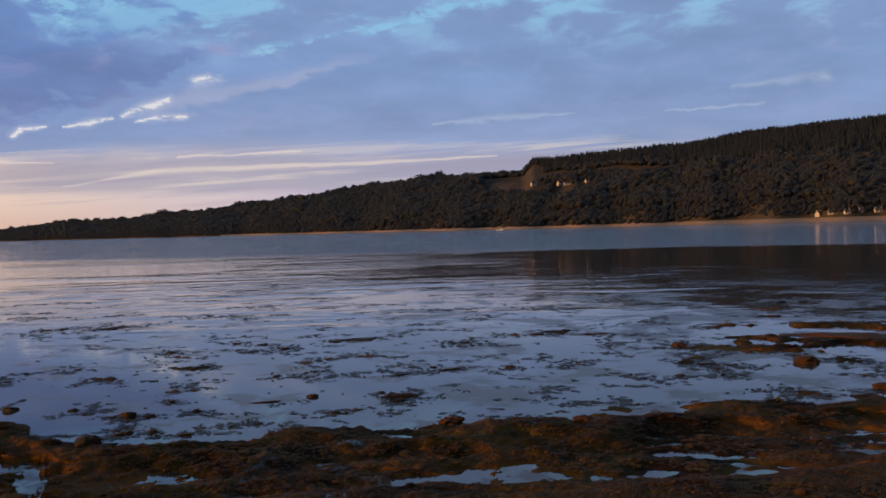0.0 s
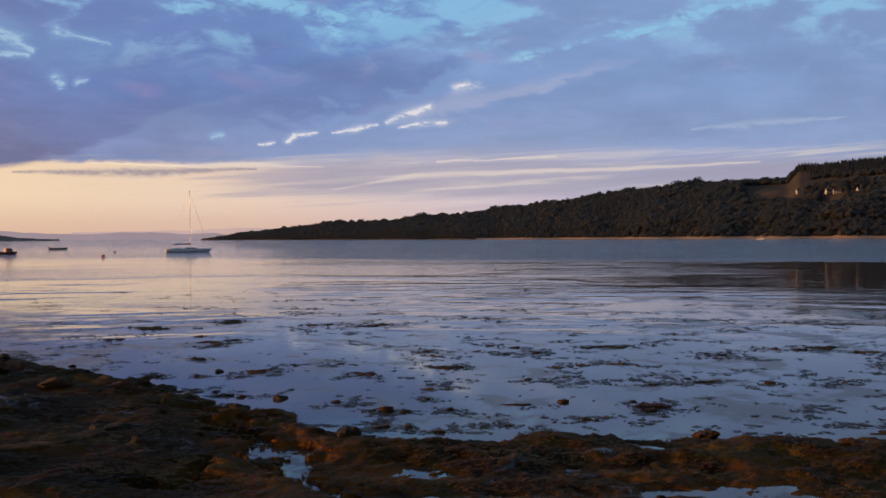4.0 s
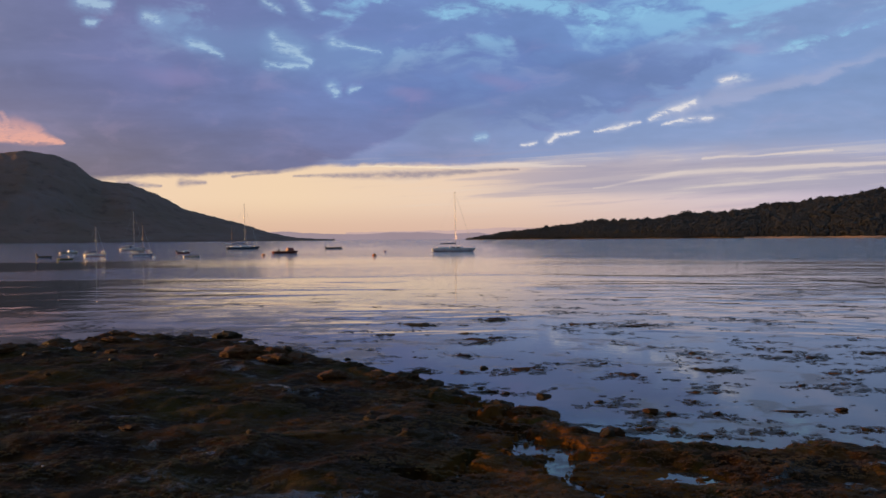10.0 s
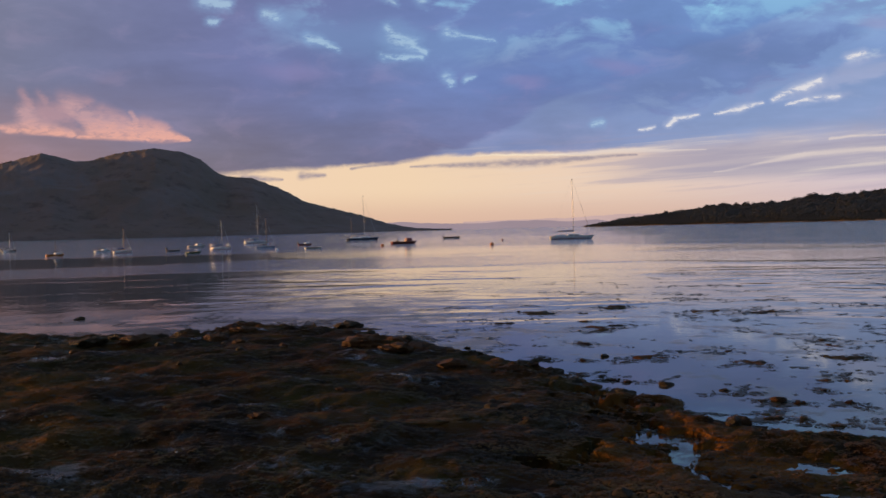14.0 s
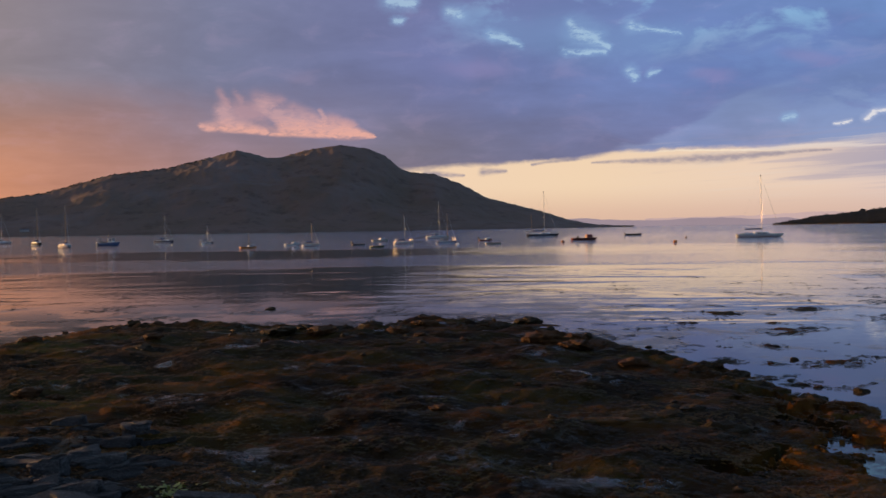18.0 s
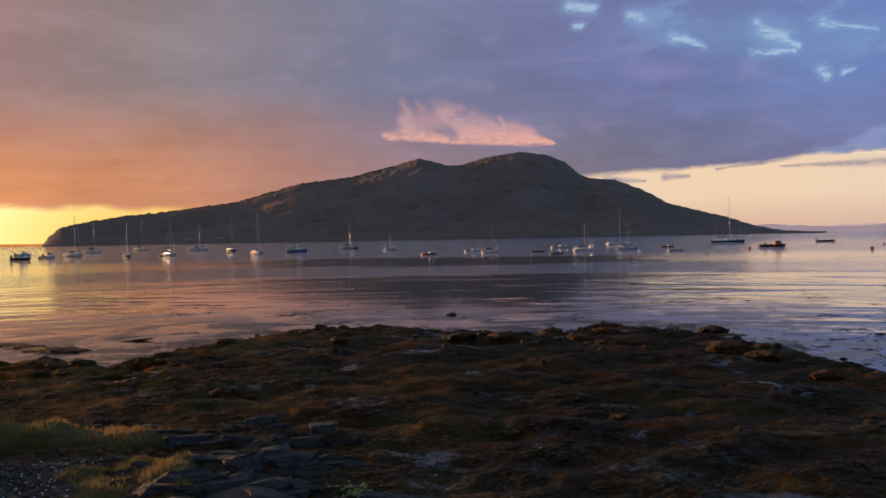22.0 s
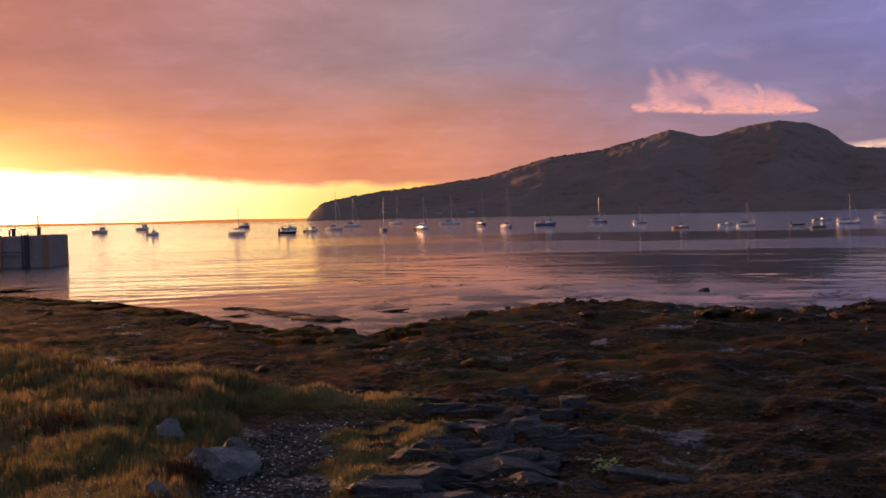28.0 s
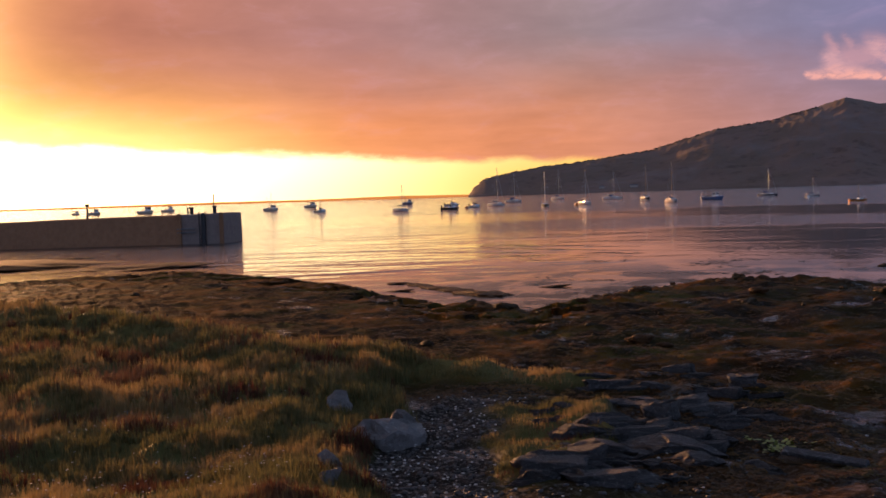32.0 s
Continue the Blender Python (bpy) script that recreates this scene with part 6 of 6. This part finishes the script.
SHELL = worn("broken_shells", (0.46, 0.44, 0.40), 0.6, 6.0, 0.3)


def spread(n, az0, az1, r0, r1, seed):
    g = np.random.default_rng(seed)
    az = g.uniform(az0, az1, n)
    r = np.exp(g.uniform(math.log(r0), math.log(r1), n))
    x, y = -r * np.sin(np.radians(az)), r * np.cos(np.radians(az))
    return g, az, r, x, y, shore_height(az, r, x, y)


def frond_template(seed):
    """A flat rosette of forked straps, 1 across."""
    g = random.Random(seed)
    vs, fs = [], []
    for k in range(6):
        a = k * 6.283 / 6 + g.uniform(-0.4, 0.4)
        l, w, lift = g.uniform(0.3, 0.6), g.uniform(0.05, 0.1), g.uniform(0.02, 0.12)
        d, q = Vector((math.cos(a), math.sin(a), 0)), Vector((-math.sin(a), math.cos(a), 0))
        b = len(vs)
        for s, ww, z in ((0.0, 0.5, 0.05), (0.5, 1.0, lift), (1.0, 0.9, -0.03)):
            vs += [d * l * s - q * w * ww + Vector((0, 0, z)), d * l * s + q * w * ww + Vector((0, 0, z))]
        fs += [(b, b + 1, b + 3), (b, b + 3, b + 2), (b + 2, b + 3, b + 5), (b + 2, b + 5, b + 4)]
    return np.array([v[:] for v in vs]), np.array(fs)


def strap_template(seed):
    """Three crossed straps lying on the water."""
    g = random.Random(seed)
    vs, fs = [], []
    for k in range(3):
        a, l, w = g.uniform(0, 6.283), g.uniform(0.3, 0.55), g.uniform(0.07, 0.13)
        d, q = Vector((math.cos(a), math.sin(a), 0)), Vector((-math.sin(a), math.cos(a), 0))
        b = len(vs)
        vs += [-d * l - q * w, -d * l + q * w, d * l + q * w + Vector((0, 0, 0.012)), d * l - q * w + Vector((0, 0, 0.02))]
        fs += [(b, b + 1, b + 2), (b, b + 2, b + 3)]
    return np.array([v[:] for v in vs]), np.array(fs)


def build_wrack():
    g, az, r, x, y, z = spread(78000, -26, 99, 8.5, 42, 31)
    turf, shingle, mud, rust_lit = shore_masks(az, r, x, y)
    clump = fbm2(x * 0.9, y * 0.9, 3, 91)
    keep = (z > 0.02) & (turf < 0.2) & (shingle < 0.6) & (clump > -0.45) & ((az > 32) | (g.uniform(0, 1, len(az)) < 0.85))
    size = g.uniform(0.05, 0.14, len(az)) * (0.7 + r / 40)
    rusty = keep & (rust_lit * (1 + 0.5 * clump) > 0.55)
    dark = keep & ~rusty
    shapes = [frond_template(k) for k in range(5)]
    p = np.stack([x, y, z], -1)
    plant("bladderwrack", shapes, p[dark], size[dark], np.ones(dark.sum()), WRACK, "wet dark brown bladderwrack draped over the tidal flat", "seaweed", 8)
    plant("channelled_wrack", shapes, p[rusty], size[rusty], np.ones(rusty.sum()), LITRUSTWRACK, "wrack along the water's edge with sunlit orange and olive in its colour", "seaweed", 18)
    g, az, r, x, y, z = spread(34000, -26, 34, 9.5, 18.5, 37)
    rust_lit = shore_masks(az, r, x, y)[3]
    edge = (z > 0.02) & (rust_lit * (1 + 0.5 * fbm2(x * 0.9, y * 0.9, 3, 91)) > 0.3)
    p = np.stack([x, y, z], -1)[edge]
    plant("toothed_wrack", shapes, p, g.uniform(0.035, 0.10, len(p)), np.ones(len(p)), LITRUSTWRACK, "fine rust-brown wrack, coloured as sunlit, matted over the stones at the edge", "seaweed", 28)
    # loose weed afloat in the shallows
    g, az, r, x, y, z = spread(170000, -27, 72, 13.5, 58, 61)
    mats = fbm2(az * 0.25, np.log(r) * 14, 5, 23, 0.70) * 1.05 + 0.35 * fbm2(x * 0.16, y * 0.16, 2, 29)
    lip = np.interp(az, SHORE_AZ, SHORE_R)
    mats = mats + 0.55 * smooth(az, 28, 34) * smooth(lip + 7 - r, 0, 6)
    afloat = (z < 0.0) & (mats + g.normal(0, 0.13, len(az)) > 0.45 - 0.13 * smooth(6 - az, 0, 14) + 0.30 * smooth(az, 24, 36) + 0.2 * smooth(r, 34, 58))
    p = np.stack([x, y, np.full_like(x, 0.006)], -1)[afloat]
    n = len(p)
    plant("floating_weed", [strap_template(k) for k in range(4)], p, g.uniform(0.05, 0.16, n) * (0.5 + r[afloat] / 42), np.ones(n), AFLOAT, "dark weed floating in thin mats on the shallows", "seaweed", 19)


def build_pebbles():
    shapes = []
    for k in range(3):
        bm = rock_mesh(60 + k, 0.6, 0.25, 1)
        bm.verts.index_update()
        shapes.append((np.array([v.co[:] for v in bm.verts]), np.array([[v.index for v in f.verts] for f in bm.faces])))
        bm.free()
    g, az, r, x, y, z = spread(9000, 36, 86, 6.0, 15, 41)
    turf, shingle, mud, rust_lit = shore_masks(az, r, x, y)
    keep = (turf < 0.3) & (g.uniform(0, 1, len(az)) < 0.01 + shingle * smooth(az, 56, 68))
    p = np.stack([x, y, z + 0.004], -1)[keep]
    n = len(p)
    plant("pebbles", shapes, p, g.uniform(0.018, 0.065, n), np.ones(n), PEBBLE, "grey beach pebbles between the rocks and the turf", "pebbles", 9)
    g, az, r, x, y, z = spread(5000, 48, 84, 5.5, 12.5, 43)
    turf, shingle, mud, rust_lit = shore_masks(az, r, x, y)
    keep = (turf < 0.3) & (g.uniform(0, 1, len(az)) < 0.004 + 0.5 * shingle * smooth(az, 58, 70))
    p = np.stack([x, y, z + 0.012], -1)[keep]
    n = len(p)
    plant("shell_litter", shapes, p, g.uniform(0.010, 0.032, n), np.full(n, 1.2), SHELL, "broken white shells strewn over the shingle path", "shells", 10)


def blade_template(seed):
    g = random.Random(seed)
    vs, fs = [], []
    for k in range(5):
        a, lean, h, w = g.uniform(0, 6.283), g.uniform(0.1, 0.5), g.uniform(0.55, 1.0), g.uniform(0.018, 0.03)
        d, q = Vector((math.cos(a), math.sin(a), 0)), Vector((-math.sin(a), math.cos(a), 0))
        o = Vector((g.uniform(-0.12, 0.12), g.uniform(-0.12, 0.12), -0.05))
        b = len(vs)
        vs += [o - q * w, o + q * w, o + d * lean * h * 0.35 + Vector((0, 0, h * 0.6)) - q * w * 0.8, o + d * lean * h * 0.35 + Vector((0, 0, h * 0.6)) + q * w * 0.8, o + d * lean * h + Vector((0, 0, h))]
        fs += [(b, b + 1, b + 3), (b, b + 3, b + 2), (b + 2, b + 3, b + 4)]
    return np.array([v[:] for v in vs]), np.array(fs)


def build_grass():
    g, az, r, x, y, z = spread(80000, 65.5, 101, 4.6, 26.5, 51)
    turf, shingle, mud, rust_lit = shore_masks(az, r, x, y)
    tuft = fbm2(x * 1.4, y * 1.4, 3, 95)
    keep = (turf > 0.35) & (g.uniform(0, 1, len(az)) < 0.8 + 0.5 * tuft)
    n = keep.sum()
    size = (0.08 + 0.11 * g.uniform(0, 1, n) + 0.16 * np.clip(tuft[keep], 0, 1)) * (0.7 + 0.45 * smooth(r[keep], 8, 15)) * (0.45 + 0.55 * smooth(az[keep], 74, 79))
    sere = fbm2(x[keep] * 0.8, y[keep] * 0.8, 3, 97) + g.normal(0, 0.15, n) > 0.38
    blades, p = [blade_template(k) for k in range(6)], np.stack([x, y, z], -1)[keep]
    plant("withered_grass", blades, p[sere], size[sere], np.full(sere.sum(), 0.9), DEADGRASS, "patches of withered red-brown sorrel and dead grass", "grass", 14)
    p, size, n = p[~sere], size[~sere], (~sere).sum()
    plant("grass", blades, p, size, np.full(n, 0.9), GRASS, "long rough shore grass with sunlit straw tips", "grass", 12)
    g, az, r, x, y, z = spread(200, 84, 100, 6.0, 12, 57)
    keep = shore_masks(az, r, x, y)[0] > 0.5
    p = np.stack([x, y, z + 0.16], -1)[keep]
    plant("wild_flowers", [frond_template(70)], p, np.full(len(p), 0.026), np.ones(len(p)), SHELL, "tiny white wild flowers in the grass", "flowers", 13)


build_wrack()
build_pebbles()
build_grass()


# ---- the stone pier ----
# masonry brown pushed warmer to carry the low sun's glare
PIERSTONE = stone_material("glare_warmed_pier_masonry", (0.40, 0.19, 0.095), (0.10, 0.045, 0.02), 0.2, (0.36, 0.25, 0.18))
PIEREND = stone_material("pier_head_concrete", (0.27, 0.20, 0.17), (0.08, 0.05, 0.03), 0.25, (0.36, 0.28, 0.24))


def between(a, b, s):
    return a[0] + (b[0] - a[0]) * s, a[1] + (b[1] - a[1]) * s


def build_pier():
    p0, p1, p2 = at(87.1, 71.5), at(89.4, 72.6), at(112.0, 91)
    pier = thing("stone_pier", Matrix.Identity(4), "old stone pier with a concrete head standing in still water", "pier")

    def stretch(name, a, b, wide, top_a, top_b, mat, batter=0.25):
        d = (b - a).normalized()
        back = Vector((-d.y, d.x, 0))
        if back.dot(a) < 0:
            back = -back
        bm = bmesh.new()
        rows = []
        for s in (0.0, 0.2, 0.4, 0.6, 0.8, 1.0):
            c = a.lerp(b, s)
            top = top_a + (top_b - top_a) * s + 0.03 * math.sin(9 * s)
            sec = [(-batter, -1.2), (0.0, top - 0.1), (0.12, top), (wide - 0.12, top), (wide, top - 0.1), (wide + batter, -1.2)]
            rows.append([bm.verts.new(c + back * o + Vector((0, 0, z))) for o, z in sec])
        for m0, m1 in zip(rows, rows[1:]):
            for k in range(5):
                bm.faces.new((m0[k], m1[k], m1[k + 1], m0[k + 1]))
        bm.faces.new(list(reversed(rows[0])))
        bm.faces.new(rows[-1])
        bmesh.ops.recalc_face_normals(bm, faces=bm.faces[:])
        return part(name, bm, mat, pier), d, back
    head, d, back = stretch("pier_head", p0, p1, 3.6, 2.0, 1.95, PIEREND, 0.12)
    body, d2, back2 = stretch("pier_wall", p1 - (p2 - p1).normalized() * 0.05, p2, 3.4, 1.95, 1.5, PIERSTONE)
    # ladder, timber fenders and rails on the water face
    fx = p0.lerp(p1, 0.46) - back * 0.16
    bm = bmesh.new()
    for o in (-0.2, 0.2):
        rod(bm, fx + d * o + Vector((0, 0, -0.6)), fx + d * o + Vector((0, 0, 2.15)), 0.03)
    for k in range(8):
        rod(bm, fx - d * 0.2 + Vector((0, 0, 0.1 + k * 0.27)), fx + d * 0.2 + Vector((0, 0, 0.1 + k * 0.27)), 0.025)
    part("ladder", bm, DARK, pier, "rusty iron ladder on the pier head")
    for s in (0.03, 0.43, 0.97):
        c = p0.lerp(p1, s) - back * 0.14
        bm = box(bmesh.new(), (-0.13, -0.10, -0.8), (0.13, 0.10, 2.04), 0.03, 0.02)
        o = part("fender_post", bm, DARK if s == 0.43 else PIERSTONE, pier, "upright timber fender")
        o.matrix_world = Matrix.Translation(c) @ pose(0, 0, 0, 0, 0, math.degrees(math.atan2(d.y, d.x)))
    for z in (0.78, 1.02):
        a, b = p0.lerp(p1, 0.62) - back * 0.2 + Vector((0, 0, z)), p0.lerp(p1, 1.02) - back * 0.2 + Vector((0, 0, z))
        part("fender_rail", rod(bmesh.new(), a, b, 0.05), PALEROCK, pier, "weathered pale fender rail")
    for s, h in ((0.28, 0.55), (0.8, 0.5)):
        c = p0.lerp(p1, s) + back * 0.8 + Vector((0, 0, 1.95))
        bm = rod(bmesh.new(), c, c + Vector((0, 0, h)), 0.13, 0.11, 10)
        rod(bm, c + Vector((0, 0, h - 0.1)), c + Vector((0, 0, h)), 0.2, 0.17, 10)
        part("bollard", bm, DARK, pier, "black iron bollard")
    c = p1.lerp(p2, 0.175) + back2 * 0.6 + Vector((0, 0, 1.75))
    bm = rod(bmesh.new(), c, c + Vector((0, 0, 0.95)), 0.07, 0.05, 8)
    box(bm, c + Vector((-0.16, -0.16, 0.95)), c + Vector((0.16, 0.16, 1.12)), 0.2, 0.03)
    part("light_post", bm, DARK, pier, "short dark light post")
    c = p0.lerp(p1, 0.86) + back * 0.6 + Vector((0, 0, 1.9))
    part("rail_post", rod(bmesh.new(), c, c + Vector((0, 0, 0.5)), 0.05), DARK, pier)
    return pier, p1, p2, back2


pier, pa, pb, pback = build_pier()
fishing_boat(Matrix.Translation(at(87.55, 77)) @ pose(0, 0, 0, 0, 0, 175), 4.6, "black", "dark fishing boat moored behind the pier head", 3.3, 0.05)

# ---- houses under and on the headland ----
HARL = worn("white_harled_wall", (0.34, 0.30, 0.26), 0.8, 0.8, 0.08, (0.4, 0.36, 0.3), 0.3)
SLATE = worn("grey_slate_roof", (0.09, 0.09, 0.10), 0.6, 1.2, 0.25)


def cottage(az, el, wide, deep, walls, label, turn=0.0, lit=False):
    """A small gabled house where that line of sight meets the hill."""
    _, d, z = hill_spot(az, el)
    h = thing("house", Matrix.Translation(at(az, d, z - 0.3)) @ pose(0, 0, 0, 0, 0, az + turn), label, "house", "houses by the bay")
    w, t, e = wide / 2, deep / 2, walls
    ridge = e + t * 0.8
    bm = bmesh.new()
    sec = [(-t, 0), (-t, e), (0, ridge), (t, e), (t, 0)]
    rows = [[bm.verts.new((x, y, zz)) for y, zz in sec] for x in (-w, w)]
    for i in range(5):
        bm.faces.new((rows[0][i], rows[0][(i + 1) % 5], rows[1][(i + 1) % 5], rows[1][i]))
    bm.faces.new(rows[0]), bm.faces.new(list(reversed(rows[1])))
    bmesh.ops.recalc_face_normals(bm, faces=bm.faces[:])
    part("wall", bm, HARL, h)
    for side in (-1, 1):
        bm = bmesh.new()
        vs = [bm.verts.new(p) for p in ((-w - 0.2, side * (t + 0.3), e - 0.2), (w + 0.2, side * (t + 0.3), e - 0.2), (w + 0.2, 0, ridge + 0.08), (-w - 0.2, 0, ridge + 0.08))]
        bm.faces.new(vs)
        bmesh.ops.solidify(bm, geom=bm.faces[:], thickness=0.15)
        part("roof", bm, SLATE, h)
    for s in (-1, 1):
        part("chimney", box(bmesh.new(), (s * (w - 0.5) - 0.35, -0.35, ridge - 0.4), (s * (w - 0.5) + 0.35, 0.35, ridge + 0.9), 0.05, 0.04), HARL, h)
    n = max(2, int(wide / 2.6))
    for k in range(n):
        x = -w + wide * (k + 0.5) / n
        if k == n // 2:
            part("door", box(bmesh.new(), (x - 0.5, -t - 0.06, 0), (x + 0.5, -t + 0.05, 2.1), 0, 0.02), DARK, h)
        else:
            part("window", box(bmesh.new(), (x - 0.55, -t - 0.05, 1.0), (x + 0.55, -t + 0.05, 2.2), 0, 0.02), GLASSY, h)
    return h


for az, el, w, dp, e, label, turn in ((-4.95, 2.16, 8, 6, 4.0, "white two-storey farmhouse among trees on the hillside", 20), (-6.35, 2.13, 7, 6, 4.0, "white cottage with a slate roof on the hillside", 30), (-6.75, 2.14, 9, 6, 3.0, "low white cottage beside a taller one", 10),
                                      (-7.8, 2.25, 6, 5, 3.0, "small pale cottage half hidden by trees", 30), (-19.5, 0.12, 5, 5, 3.2, "white house by the shore, its gable lit by the sun", 50), (-20.2, 0.22, 9, 5, 2.0, "long low pale building by the shore", 10),
                                      (-20.85, 0.22, 5, 4, 2.0, "low white cottage by the shore", 20), (-21.5, 0.26, 4, 4, 2.4, "small white house by the shore", 30), (-22.3, 0.26, 6, 4, 2.4, "white house by the shore with slate roof", 20)):
    cottage(az, el, w, dp, e, label, turn)


def isle_house(az, el, wide, label):
    q = np.linspace(0.005, 0.4, 400)
    d, z = isle(np.full_like(q, az), q)
    k = int(np.argmin(np.abs(np.degrees(np.arctan2(z - EYE, d)) - el)))
    h = thing("house", Matrix.Translation(at(az, float(d[k]), float(z[k]) - 0.5)) @ pose(0, 0, 0, 0, 0, az), label, "house", "houses on the island")
    part("wall", box(bmesh.new(), (-wide / 2, -5, 0), (wide / 2, 5, 6), 0.0, 0.1), HARL, h)
    bm = box(bmesh.new(), (-wide / 2 - 0.4, -5.5, 6), (wide / 2 + 0.4, 5.5, 9), 0.0)
    for v in bm.verts:
        if v.co.z > 8:
            v.co.y *= 0.05
    part("roof", bm, SLATE, h)


isle_house(66.9, 0.18, 15, "white house at the foot of the island")
isle_house(65.2, 0.2, 24, "long white building at the foot of the island")
